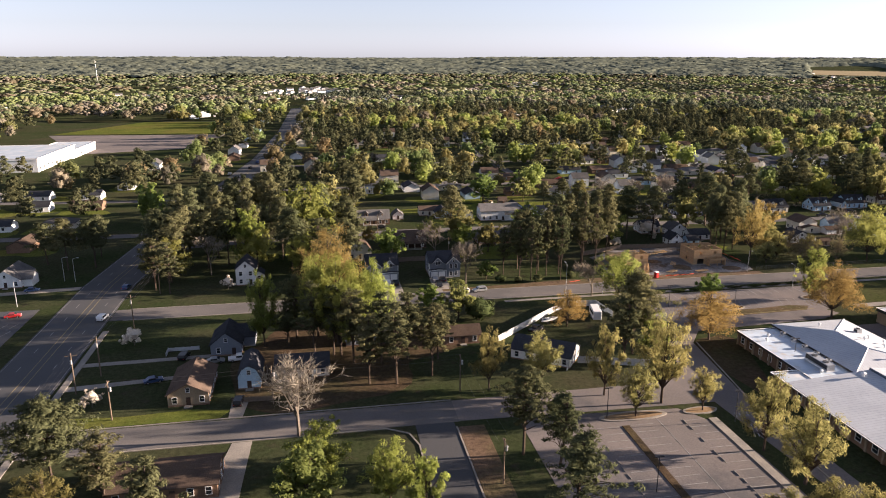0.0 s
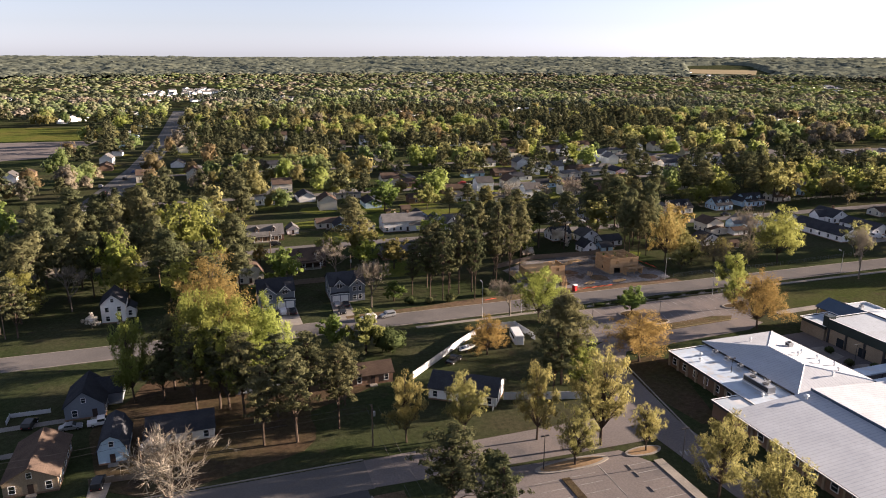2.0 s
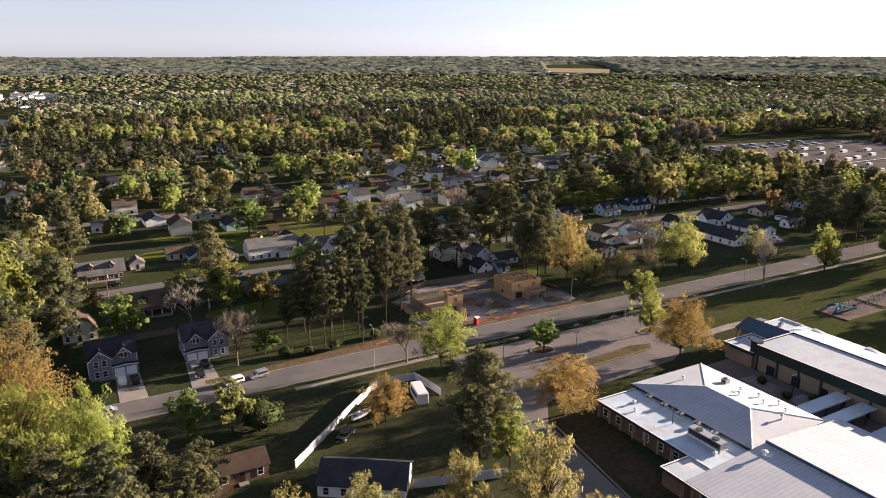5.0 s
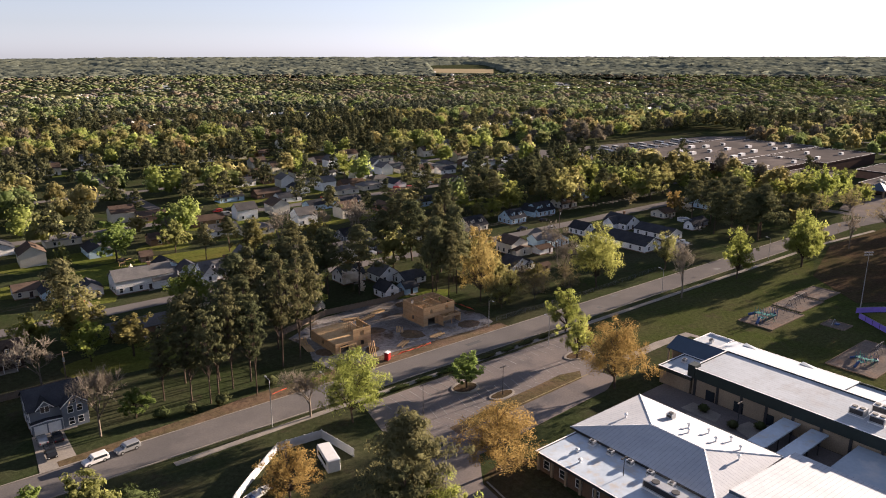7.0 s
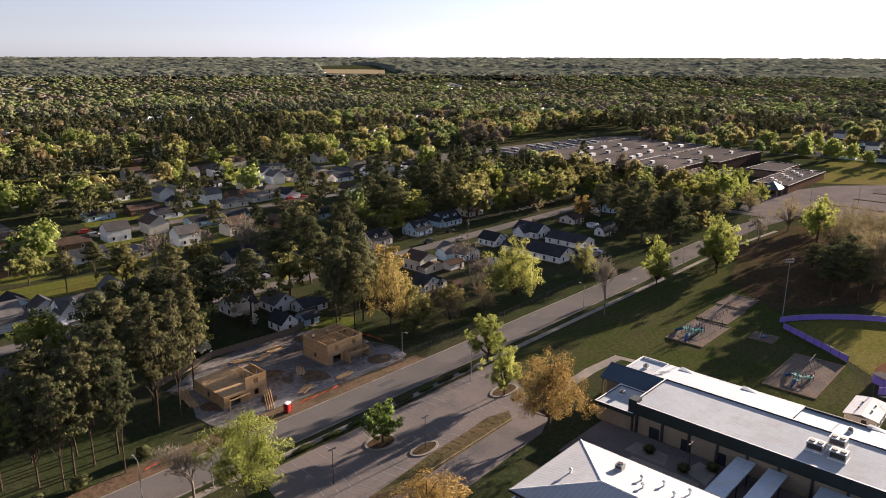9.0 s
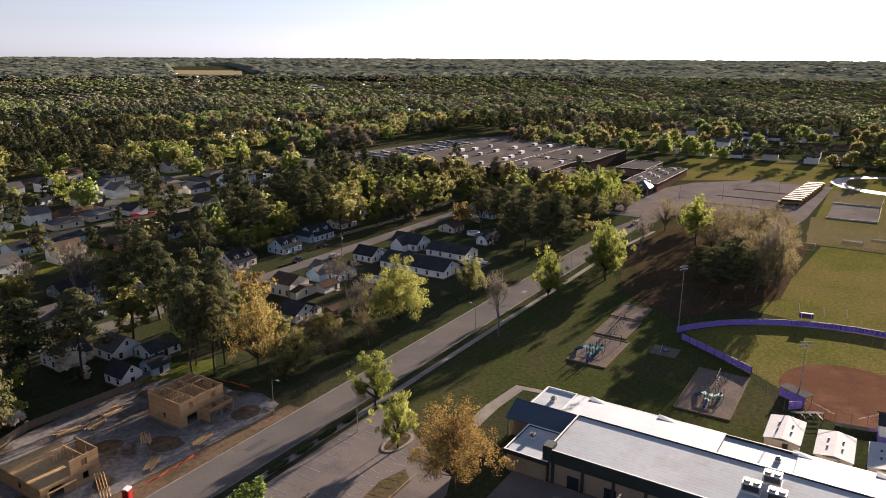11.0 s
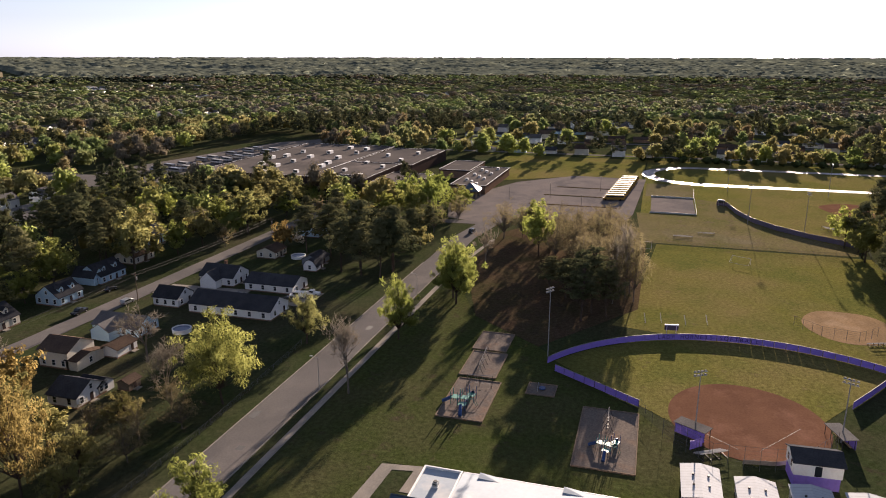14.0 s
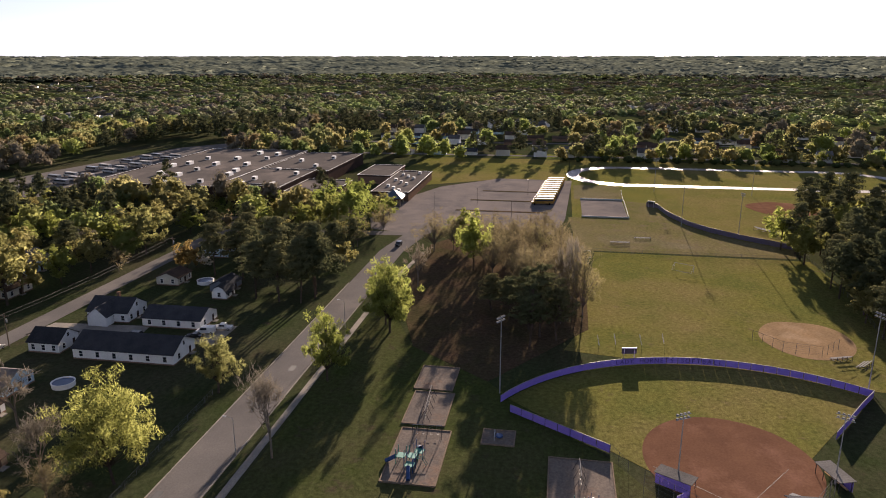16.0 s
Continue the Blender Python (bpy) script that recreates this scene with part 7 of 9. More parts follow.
    top = part("top_plate", boxes((-hx, hx, -hy - 0.07, -hy + 0.07, z1, z1 + 0.1), (-hx, hx, hy - 0.07, hy + 0.07, z1, z1 + 0.1), (-hx - 0.07, -hx + 0.07, -hy, hy, z1, z1 + 0.1), (hx - 0.07, hx + 0.07, -hy, hy, z1, z1 + 0.1)) if not partial else boxes((0, hx, -hy - 0.07, -hy + 0.07, z1, z1 + 0.1), (hx - 0.07, hx + 0.07, -hy, hy * 0.1, z1, z1 + 0.1)), LUMBER, ob)
    if not partial:
        # one-storey garage bay in front, open-framed, with a sheathed header
        g0, g1, gy = -0.6, hx + 0.4, -hy - 2.6
        for xx in (g0, (g0 + g1) / 2 - 0.1, g1 - 0.2):
            part("garage_post", boxes((xx, xx + 0.2, gy, gy + 0.2, 0, 2.5)), OSB, ob)
        part("garage_header", boxes((g0, g1, gy, gy + 0.16, 2.2, 2.95)), OSB, ob)
        part("garage_side", boxes((g0, g0 + 0.14, gy + 0.2, -hy - 0.1, 0, 2.9)), OSB, ob)
        part("garage_side", boxes((g1 - 0.14, g1, gy + 0.2, -hy - 0.1, 0, 2.9)), OSB, ob)
        for k in range(9):
            xx = g0 + 0.2 + k * (g1 - g0 - 0.5) / 8
            part("joist", boxes((xx, xx + 0.06, gy + 0.16, -hy - 0.08, 2.7, 2.92)), LUMBER, ob)
        for k in (0, 1):
            a, b = ((g0 + 0.2, 0.1), (g0 + 3.0, 2.2)) if k == 0 else ((g1 - 0.2, 0.1), (g1 - 3.0, 2.2))
            pole_part("brace", [((a[0], gy + 0.1, a[1]), (b[0], gy + 0.1, b[1]), 0.05, 0.05)], LUMBER, ob, sides=4)
    else:
        pole_part("brace", [((-hx + 0.4, -hy, 0.4), (0.4, -hy + 0.1, 3.0), 0.06, 0.06)], LUMBER, ob, sides=4)
        part("porch_beam", boxes((-hx + 0.5, 0.2, -hy - 1.6, -hy - 1.4, 2.5, 2.75)), LUMBER, ob)
        for xx in (-hx + 0.5, 0.0):
            part("porch_post", boxes((xx, xx + 0.18, -hy - 1.6, -hy - 1.42, 0, 2.5)), LUMBER, ob)
    HOUSE_SPOTS.append((x, y, 14))
    return ob


STUD = quick_mesh("stud", boxes((-0.025, 0.025, -0.06, 0.06, 0.0, 2.7)), LUMBER)
framed_house(145.4, 243.2, 11.6, 10.4, 2, "two-storey house frame of raw sheathing board, roofless")
framed_house(114.7, 243.3, 11.1, 13.6, 2, "half-built house frame with open floor deck", partial=True)


def lumber_stack(x, y, turn, n, label="stack of pale building lumber on the dirt"):
    ob = thing("lumber_stack", x, y, 0.05, turn, label, "lumber")
    rng = random.Random(int(x * 3 + y))
    for i in range(n):
        u, z = (i % 5) * 0.42 - 0.9, 0.06 + (i // 5) * 0.16
        p = part("plank", boxes((-2.4, 2.4, -0.14, 0.14, 0, 0.12)), LUMBER, ob)
        p.matrix_local = pose(rng.uniform(-0.5, 0.5), u, z, 0, 0, rng.uniform(-5, 5))


for lx, ly, lt, ln in ((131, 255, 20, 12), (126, 257, -15, 10), (136, 257.5, 10, 10), (106.5, 250, 70, 14), (105.5, 245, 80, 10), (128, 232, 30, 6), (133, 241, 60, 5), (139, 231, 10, 6)):
    lumber_stack(lx, ly, lt, ln)


def truss_stack(x, y, turn):
    ob = thing("roof_truss", x, y, 0.05, turn, "leaning raw timber roof trusses", "truss")
    for i in range(4):
        pole_part("truss", [((-3, i * 0.5, 0), (0, i * 0.5 + 0.6, 3.6), 0.07, 0.07), ((3, i * 0.5, 0), (0, i * 0.5 + 0.6, 3.6), 0.07, 0.07), ((-3, i * 0.5, 0), (3, i * 0.5, 0), 0.07, 0.07), ((0, i * 0.5, 0), (0, i * 0.5 + 0.6, 3.6), 0.06, 0.06)], LUMBER, ob, sides=4)


truss_stack(118.6, 231.4, 60)


def net_run(points, label):
    ob = thing("safety_net", 0, 0, 0, 0, label, "barrier")
    vs, fs = [], []
    rng = random.Random(3)
    fine = []
    for a, b in zip(points, points[1:]):
        n = max(2, round(math.dist(a, b) / 1.2))
        fine += [(a[0] + (b[0] - a[0]) * k / n, a[1] + (b[1] - a[1]) * k / n) for k in range(n)]
    fine.append(points[-1])
    for i, (x, y) in enumerate(fine):
        h = rng.uniform(0.08, 0.55)
        lean = rng.uniform(-0.4, 0.25)
        vs += [(x, y, 0.03), (x + lean, y + lean * 0.6, h), (x + lean + 0.03, y + lean * 0.6 + 0.05, h), (x + 0.03, y + 0.05, 0.03)]
    for i in range(len(fine) - 1):
        k = 4 * i
        fs += [(k, k + 4, k + 5, k + 1), (k + 3, k + 2, k + 6, k + 7), (k + 1, k + 5, k + 6, k + 2)]
    share("net", mesh_from("net", vs, fs, ORANGE_NET), ob)


net_run([(86, 226.2), (90, 227.0)], "crumpled orange safety net on the verge")
net_run([(118, 226.6), (127, 226.8), (134, 227.2)], "sagging orange safety net beside the street")
net_run([(160, 252), (161, 240)], "low orange safety net round the building site")


def site_toilet(x, y):
    ob = thing("portable_toilet", x, y, 0.05, 20, "red portable toilet with a white roof", "toilet")
    part("cabin", boxes((-0.6, 0.6, -0.6, 0.6, 0.1, 2.1)), CAR_RED, ob)
    part("door", boxes((-0.4, 0.4, -0.64, -0.6, 0.15, 2.0)), CAR_RED, ob)
    bm = bmesh.new()
    extrude_profile(bm, [(-0.66, 2.1), (-0.4, 2.35), (0.4, 2.35), (0.66, 2.1)], "x", -0.66, 0.66)
    part("roof", bm, WHITE_TRIM, ob)
    part("skid", boxes((-0.65, 0.65, -0.65, -0.5, 0, 0.1), (-0.65, 0.65, 0.5, 0.65, 0, 0.1)), DARK_METAL, ob)


site_toilet(118.4, 225.6)


# ---- vehicles ----
def vehicle(kind, mat, x, y, turn, label, far=False):
    ob = thing({"bus": "school_bus", "pickup": "pickup_truck", "suv": "car", "sedan": "car", "van": "van", "rv": "travel_trailer"}[kind], x, y, 0.07, turn, label, {"bus": "bus", "pickup": "truck", "rv": "trailer", "van": "van"}.get(kind, "car"))
    if kind == "bus":
        L, W = 11.5, 2.5
        prof = [(-5.7, 0.6), (-5.75, 2.9), (-5.5, 3.15), (3.9, 3.15), (4.3, 2.7), (4.5, 1.75), (5.7, 1.5), (5.75, 0.6)]
        glass = [(-5.3, 1.9, 2.75), (4.0, 1.9, 2.75)]
        wheels = (-3.4, 4.4)
        r = 0.5
    elif kind == "rv":
        L, W = 7.5, 2.5
        prof = [(-3.6, 0.5), (-3.7, 3.0), (-3.4, 3.2), (3.2, 3.2), (3.7, 2.4), (3.5, 0.5)]
        glass = [(-2.5, 1.6, 2.4), (2.6, 1.6, 2.4)]
        wheels = (-0.5, 0.5)
        r = 0.36
    elif kind == "pickup":
        L, W = 5.6, 1.95
        prof = [(-2.8, 0.4), (-2.8, 1.1), (-0.9, 1.1), (-0.75, 1.85), (0.7, 1.85), (1.25, 1.15), (2.6, 1.05), (2.8, 0.8), (2.8, 0.4)]
        glass = [(-0.75, 1.2, 1.72), (0.75, 1.2, 1.72)]
        wheels = (-1.75, 1.8)
        r = 0.38
    elif kind == "suv":
        L, W = 4.8, 1.9
        prof = [(-2.35, 0.35), (-2.4, 1.0), (-2.15, 1.7), (0.55, 1.75), (1.25, 1.1), (2.2, 0.98), (2.4, 0.7), (2.38, 0.35)]
        glass = [(-2.0, 1.08, 1.58), (0.6, 1.08, 1.58)]
        wheels = (-1.45, 1.5)
        r = 0.36
    elif kind == "van":
        L, W = 5.4, 2.0
        prof = [(-2.7, 0.35), (-2.7, 2.1), (1.0, 2.15), (1.75, 1.2), (2.6, 1.0), (2.7, 0.4)]
        glass = [(-0.6, 1.3, 1.95), (1.2, 1.3, 1.95)]
        wheels = (-1.7, 1.7)
        r = 0.36
    else:
        L, W = 4.6, 1.8
        prof = [(-2.3, 0.3), (-2.3, 0.85), (-1.6, 0.98), (-1.0, 1.42), (0.35, 1.44), (1.05, 0.95), (2.1, 0.82), (2.3, 0.55), (2.28, 0.3)]
        glass = [(-1.1, 0.98, 1.34), (0.5, 0.98, 1.34)]
        wheels = (-1.4, 1.42)
        r = 0.33
    bm = bmesh.new()
    extrude_profile(bm, prof, "y", -W / 2, W / 2)
    bmesh.ops.bevel(bm, geom=bm.edges[:], offset=0.07, segments=1, affect="EDGES")
    part("body", bm, BUS_YELLOW if kind == "bus" and y < 300 else mat, ob)
    if kind == "bus":
        bm = bmesh.new()
        extrude_profile(bm, [(-5.6, 3.0), (-5.4, 3.2), (3.8, 3.2), (4.1, 3.0)], "y", -W / 2 + 0.12, W / 2 - 0.12)
        part("roof", bm, mat, ob, "white painted roof")
        part("bonnet", boxes((4.5, 5.78, -W / 2 + 0.25, W / 2 - 0.25, 0.7, 1.56)), BUS_YELLOW, ob)
    (g0, gz0, gz1), (g1, _, _) = glass
    part("side_glass", boxes((g0, g1, -W / 2 - 0.015, W / 2 + 0.015, gz0, gz1)), GLASS, ob)
    if kind in ("sedan", "suv", "pickup", "van") and not far:
        vs = [(g1 - 0.02, -W / 2 + 0.15, gz1 + 0.08), (g1 - 0.02, W / 2 - 0.15, gz1 + 0.08), (g1 + 0.62, W / 2 - 0.12, gz0 + 0.06), (g1 + 0.62, -W / 2 + 0.12, gz0 + 0.06)]
        vs += [(a, b, c + 0.03) for a, b, c in vs]
        share("windscreen", mesh_from("windscreen", vs, [(0, 1, 2, 3), (7, 6, 5, 4), (0, 4, 5, 1), (1, 5, 6, 2), (2, 6, 7, 3), (3, 7, 4, 0)], GLASS), ob)
        for s in (-1, 1):
            part("headlight", boxes((L / 2 - 0.12, L / 2 + 0.02, s * (W / 2 - 0.3) - 0.14, s * (W / 2 - 0.3) + 0.14, 0.6, 0.75)), WHITE_TRIM, ob)
            part("tail_light", boxes((-L / 2 - 0.02, -L / 2 + 0.1, s * (W / 2 - 0.2) - 0.1, s * (W / 2 - 0.2) + 0.1, 0.7, 0.9)), CAR_RED, ob)
    for wx in wheels:
        for s in (-1, 1):
            wheel = pole_part("wheel", [((wx, s * (W / 2 - 0.2), r), (wx, s * (W / 2 + 0.02), r), r, r)], TYRE, ob, sides=12)
            if far:
                continue
            pole_part("rim", [((wx, s * (W / 2 + 0.0), r), (wx, s * (W / 2 + 0.035), r), r * 0.6, r * 0.55)], STEEL, wheel, sides=8)
    return ob


vehicle("suv", CAR_WHITE, 46.0, 220.9, 187, "white SUV parked at the kerb")
vehicle("suv", CAR_SILVER, 52.2, 221.6, 190, "silver SUV parked at the kerb")
vehicle("sedan", CAR_SILVER, 17.5, 219.6, 183, "silver sedan parked on the street")
vehicle("sedan", CAR_SILVER, 39.2, 236.0, 90, "silver sedan on a concrete drive")
vehicle("sedan", CAR_BLACK, 41.9, 235.4, 90, "black sedan on a concrete drive")
vehicle("suv", CAR_BLACK, 39.6, 229.4, 270, "black SUV on a concrete drive")
vehicle("suv", CAR_WHITE, 22.2, 234.4, 90, "white SUV on a concrete drive")
vehicle("suv", CAR_BLACK, 25.0, 233.6, 90, "black SUV on a concrete drive")
vehicle("suv", CAR_WHITE, -66.2, 215.6, 82, "white SUV driving on the avenue")
vehicle("sedan", CAR_BLUE, -66.5, 245.5, 82, "dark blue sedan driving on the avenue")
vehicle("sedan", CAR_RED, -93.5, 222.0, 10, "red sedan in the avenue parking lot")
vehicle("sedan", CAR_BLUE, -97, 247.5, 5, "dark sedan on a cottage drive")
vehicle("pickup", CAR_WHITE, -22.5, 177.6, 5, "white pickup truck beside a dark house")
vehicle("sedan", CAR_SILVER, -28.5, 177.4, 3, "silver sedan beside a dark house")
vehicle("suv", CAR_BLACK, -20.3, 153.0, 85, "black SUV on a gravel drive")
vehicle("suv", CAR_BLACK, -37.0, 181.5, 80, "black SUV on the grass")
vehicle("sedan", CAR_BLUE, -42.0, 168.0, 20, "dark sedan on a concrete drive")
vehicle("rv", CAR_WHITE, 81.5, 191.5, 78, "white travel trailer behind a fence")
vehicle("rv", CAR_WHITE, 100.4, 288.2, 150, "white camper trailer on a side drive")
vehicle("pickup", CAR_BLACK, 60.4, 184.2, 40, "black pickup inside the fenced yard")


def motor_boat(x, y, turn):
    """A small open boat on a road trailer."""
    ob = thing("motor_boat", x, y, 0.05, turn, "small white motor boat on a trailer in a yard", "boat")
    stations = [(-2.7, 0.95, 0.55), (-1.2, 1.05, 0.5), (0.6, 1.0, 0.5), (1.8, 0.7, 0.62), (2.6, 0.3, 0.85), (3.0, 0.04, 1.1)]
    vs, fs = [], []
    for u, half, keel in stations:
        top = 1.25 + 0.05 * max(0.0, u)
        vs += [(u, -half, top), (u, -half * 0.8, keel + 0.2), (u, 0, keel), (u, half * 0.8, keel + 0.2), (u, half, top), (u, half * 0.86, top), (u, half * 0.7, top - 0.45), (u, -half * 0.7, top - 0.45), (u, -half * 0.86, top)]
    for i in range(len(stations) - 1):
        for k in range(9):
            a, b = i * 9 + k, i * 9 + (k + 1) % 9
            fs.append((a, b, b + 9, a + 9))
    fs += [tuple(range(8, -1, -1)), tuple(range(45, 54))]
    share("hull", mesh_from("hull", vs, fs, CAR_WHITE), ob)
    part("seat", boxes((-1.6, -1.1, -0.7, 0.7, 0.8, 1.1)), CAR_BLUE, ob)
    part("console", boxes((0.2, 0.7, -0.6, 0.6, 0.8, 1.45)), CAR_WHITE, ob)
    part("windscreen", boxes((0.7, 0.73, -0.6, 0.6, 1.4, 1.75)), GLASS, ob)
    part("outboard_motor", boxes((-3.1, -2.72, -0.2, 0.2, 0.9, 1.7), (-3.0, -2.85, -0.06, 0.06, 0.35, 0.9)), CAR_BLACK, ob)
    part("trailer_frame", boxes((-2.4, 4.2, -0.06, 0.06, 0.35, 0.5), (-1.2, -1.05, -1.0, 1.0, 0.3, 0.5), (1.2, 1.3, -0.6, 0.6, 0.35, 0.62)), STEEL_DULL, ob)
    for side in (-1, 1):
        pole_part("wheel", [((-1.1, side * 1.0, 0.28), (-1.1, side * 1.18, 0.28), 0.3, 0.3)], TYRE, ob, sides=12)


motor_boat(66.3, 190.0, 15)
vehicle("suv", CAR_BLACK, 381, 217.0, 175, "dark SUV driving on the street")
vehicle("sedan", CAR_BLACK, 268, 312.8, 0, "black sedan parked on the back street")
vehicle("suv", CAR_SILVER, 259, 298.5, 0, "silver SUV parked on the back street")
vehicle("pickup", CAR_BLACK, 247, 306.0, 182, "black pickup on the back street")
vehicle("van", CAR_WHITE, 279.5, 249.5, 100, "white van behind the workshop")
vehicle("pickup", CAR_WHITE, 283, 246, 95, "white pickup behind the workshop")
vehicle("sedan", CAR_BLACK, 276, 251, 95, "black sedan behind the workshop")
vehicle("suv", CAR_BLACK, 274, 268, 85, "black SUV on a gravel yard")
vehicle("pickup", CAR_WHITE, 124.5, 286, 60, "white pickup on a house drive")
vehicle("sedan", CAR_WHITE, 104, 318.5, 90, "white sedan on a cottage drive")
vehicle("suv", CAR_BLACK, 107, 322, 90, "black SUV on a cottage drive")
vehicle("sedan", CAR_RED, 66, 323.5, 90, "red sedan on a house drive")
vehicle("suv", CAR_SILVER, 170.5, 314, 90, "silver SUV on a bungalow drive")
vehicle("pickup", CAR_BLACK, 173.5, 315, 90, "black pickup on a bungalow drive")
vehicle("sedan", CAR_WHITE, 9, 322, 80, "white sedan on a house drive")
vehicle("suv", CAR_BLACK, 28, 317.5, 0, "black SUV parked on the back street")
car_rng = random.Random(8)
CAR_PAINTS = ((CAR_WHITE, "white"), (CAR_BLACK, "black"), (CAR_SILVER, "silver"), (CAR_BLUE, "dark blue"), (CAR_RED, "red"))
for i in range(26):
    m, word = car_rng.choice(CAR_PAINTS)
    row = car_rng.choice(((130, 380, 427), (130, 380, 420.5), (-25, 320, 519)))
    vehicle(car_rng.choice(("sedan", "suv", "van")), m, car_rng.uniform(row[0], row[1]), row[2] + car_rng.uniform(-0.3, 0.3) + (4 if car_rng.random() < 0.5 else 0), car_rng.choice((0, 180)), word + " car parked on a far street", True)
for i in range(10):
    m, word = car_rng.choice(CAR_PAINTS)
    vehicle(car_rng.choice(("sedan", "suv", "pickup")), m, -72 + car_rng.choice((-5, -2, 3, 6)) + i * 3.2, 330 + i * 26, 83, word + " car driving on the far avenue", True)
for i in range(11):
    vehicle("bus", BUS_ROOF, 474 + i * 6.6, 161.0 - i * 0.55, 100, "white-roofed school bus parked in a row", True)
for i in range(22):
    if i % 11 in (3, 8) or car_rng.random() < 0.2:
        continue
    vehicle("bus", BUS_ROOF if i % 3 else CAR_SILVER, 486 + (i % 11) * 11.5 + 3 * (i // 11) + car_rng.uniform(-1.5, 1.5), 450 + (i // 11) * 16 + (i % 11) * -0.8 + car_rng.uniform(-2, 2), 75 + car_rng.uniform(-4, 4), "pale bus parked in the bus yard", True)


# ---- the large dark school across the grass ----
def far_school():
    ob = thing("high_school", 0, 0, 0, 0, "wide dark brick high school with a gravel roof", "school")
    flat_block("wall", 454, 600, 335, 408, 8.0, DARK_BRICK, ROOF_TAR, ob, DARK_BRICK, 0.8, 0.3)
    flat_block("wall", 456, 516, 299, 334, 8.0, DARK_BRICK, ROOF_TAR, ob, DARK_BRICK, 0.8, 0.3)
    flat_block("wall", 516.8, 596, 292, 334, 7.4, DARK_BRICK, ROOF_TAR, ob, DARK_BRICK, 0.8, 0.3)
    flat_block("wall", 452, 456.6, 303, 331, 9.4, DARK_BRICK, ROOF_TAR, ob, DARK_BRICK, 1.0, 0.4)
    flat_block("wall", 462, 500, 272, 298, 5.0, BRICK, ROOF_TAR, ob, DARK_BRICK, 0.6, 0.3)
    flat_block("wall", 470, 540, 232, 252, 4.8, BRICK, ROOF_TAR, ob, DARK_BRICK, 0.6, 0.3)
    flat_block("wall", 520, 562, 254, 274, 5.0, BRICK, ROOF_TAR, ob, DARK_BRICK, 0.6, 0.3)
    part("sign_band", boxes((451.6, 451.95, 318, 330, 6.6, 7.3)), WHITE_TRIM, ob, "pale bar of wall lettering")
    part("entry_canopy", boxes((446, 452, 310, 324, 3.4, 3.9)), WHITE_TRIM, ob)
    bm = bmesh.new()
    hip_roof(bm, 5, 5, 4.0, 4.0)
    p = part("entrance_roof", bm, BLUE_ROOF, ob, "blue pyramid entrance roof")
    p.matrix_local = pose(462, 238, 0)
    for dx in (-4, 4):
        for dy in (-4, 4):
            part("column", boxes((462 + dx - 0.4, 462 + dx + 0.4, 238 + dy - 0.4, 238 + dy + 0.4, -0.1, 4.0)), TAN_BRICK, ob)
    window_band(ob, "w", 453.97, 340, 405, 3.0, 5.0, 2.0, 1.4)
    window_band(ob, "s", 298.97, 460, 514, 3.0, 5.0, 2.0, 1.4)
    window_band(ob, "w", 469.97, 233, 251, 2.4, 4.0, 1.6, 1.1)


far_school()
unit_rng = random.Random(12)
for i in range(17):
    rooftop_unit(465 + (i % 6) * 22 + unit_rng.uniform(-6, 6), 346 + (i // 6) * 21 + unit_rng.uniform(-5, 5), 8.0, 5.5 if i % 4 else 2.4, 2.8, 1.9, 2, True)
for i in range(8):
    rooftop_unit(462 + (i % 7) * 18 + unit_rng.uniform(-2, 2), 305 + (i % 2) * 17, 8.0 if 462 + (i % 7) * 18 < 512 else 7.4, 3.6, 2.2, 1.8, 2, True)
for i in range(10):
    rooftop_unit(474 + i * 6.5, 238 + (i % 3) * 4.5, 4.8, 1.8, 1.6, 1.2, 1, True)


slab("parking_lot_behind", [(425, 458), (446, 466), (462, 486), (462, 544), (444, 544), (438, 500), (426, 478)], 0.05, ASPHALT, "pale asphalt lot behind the high school", "parking lot")


def track_oval():
    out = []
    def oval(r, straight):
        pts = []
        for k in range(33):
            a = math.pi * k / 32
            pts.append((574 + r * math.cos(a), 110 + r * math.sin(a)))
        for k in range(33):
            a = math.pi + math.pi * k / 32
            pts.append((574 + r * math.cos(a), 110 - straight + r * math.sin(a)))
        return pts
    o, i = oval(38.5, 130), oval(30.5, 130)
    n = len(o)
    vs = [(x, y, 0.07) for x, y in o] + [(x, y, 0.07) for x, y in i] + [(x, y, -0.2) for x, y in o]
    fs = [(k, (k + 1) % n, n + (k + 1) % n, n + k) for k in range(n)] + [(2 * n + k, 2 * n + (k + 1) % n, (k + 1) % n, k) for k in range(n)]
    tagged(new("running_track", mesh_from("running_track", vs, fs, TRACK)), "pale worn running track shining in the sun", "track", kind="structure")


track_oval()
slab("parking_lot_gravel", rect(448, 490, 119.5, 141.2), 0.055, LOT, "gravel yard with low white rails", "yard")
slab("parking_lot_gravel_rear", rect(492.5, 535, 118, 144.5), 0.055, WORN_GRASS, "worn gravel yard with low white rails", "yard")
board_fence([(447.5, 141.5), (447.5, 119.2), (490, 118.6)], 0.7, WHITE_VINYL, "low white rail round a gravel yard", "rail_fence", "rail", 4.0)
board_fence([(491.2, 141.4), (491.2, 119.0), (520, 117.6)], 0.7, WHITE_VINYL, "low white rail round a gravel yard", "rail_fence", "rail", 4.0)
board_fence([(399, 58), (413.7, 76.3), (425, 86.5), (437, 94), (455, 100), (474.6, 103), (478, 108)], 2.2, FENCE_MAUVE, "curved mauve baseball outfield fence", "outfield_fence", "panel", 3.0)


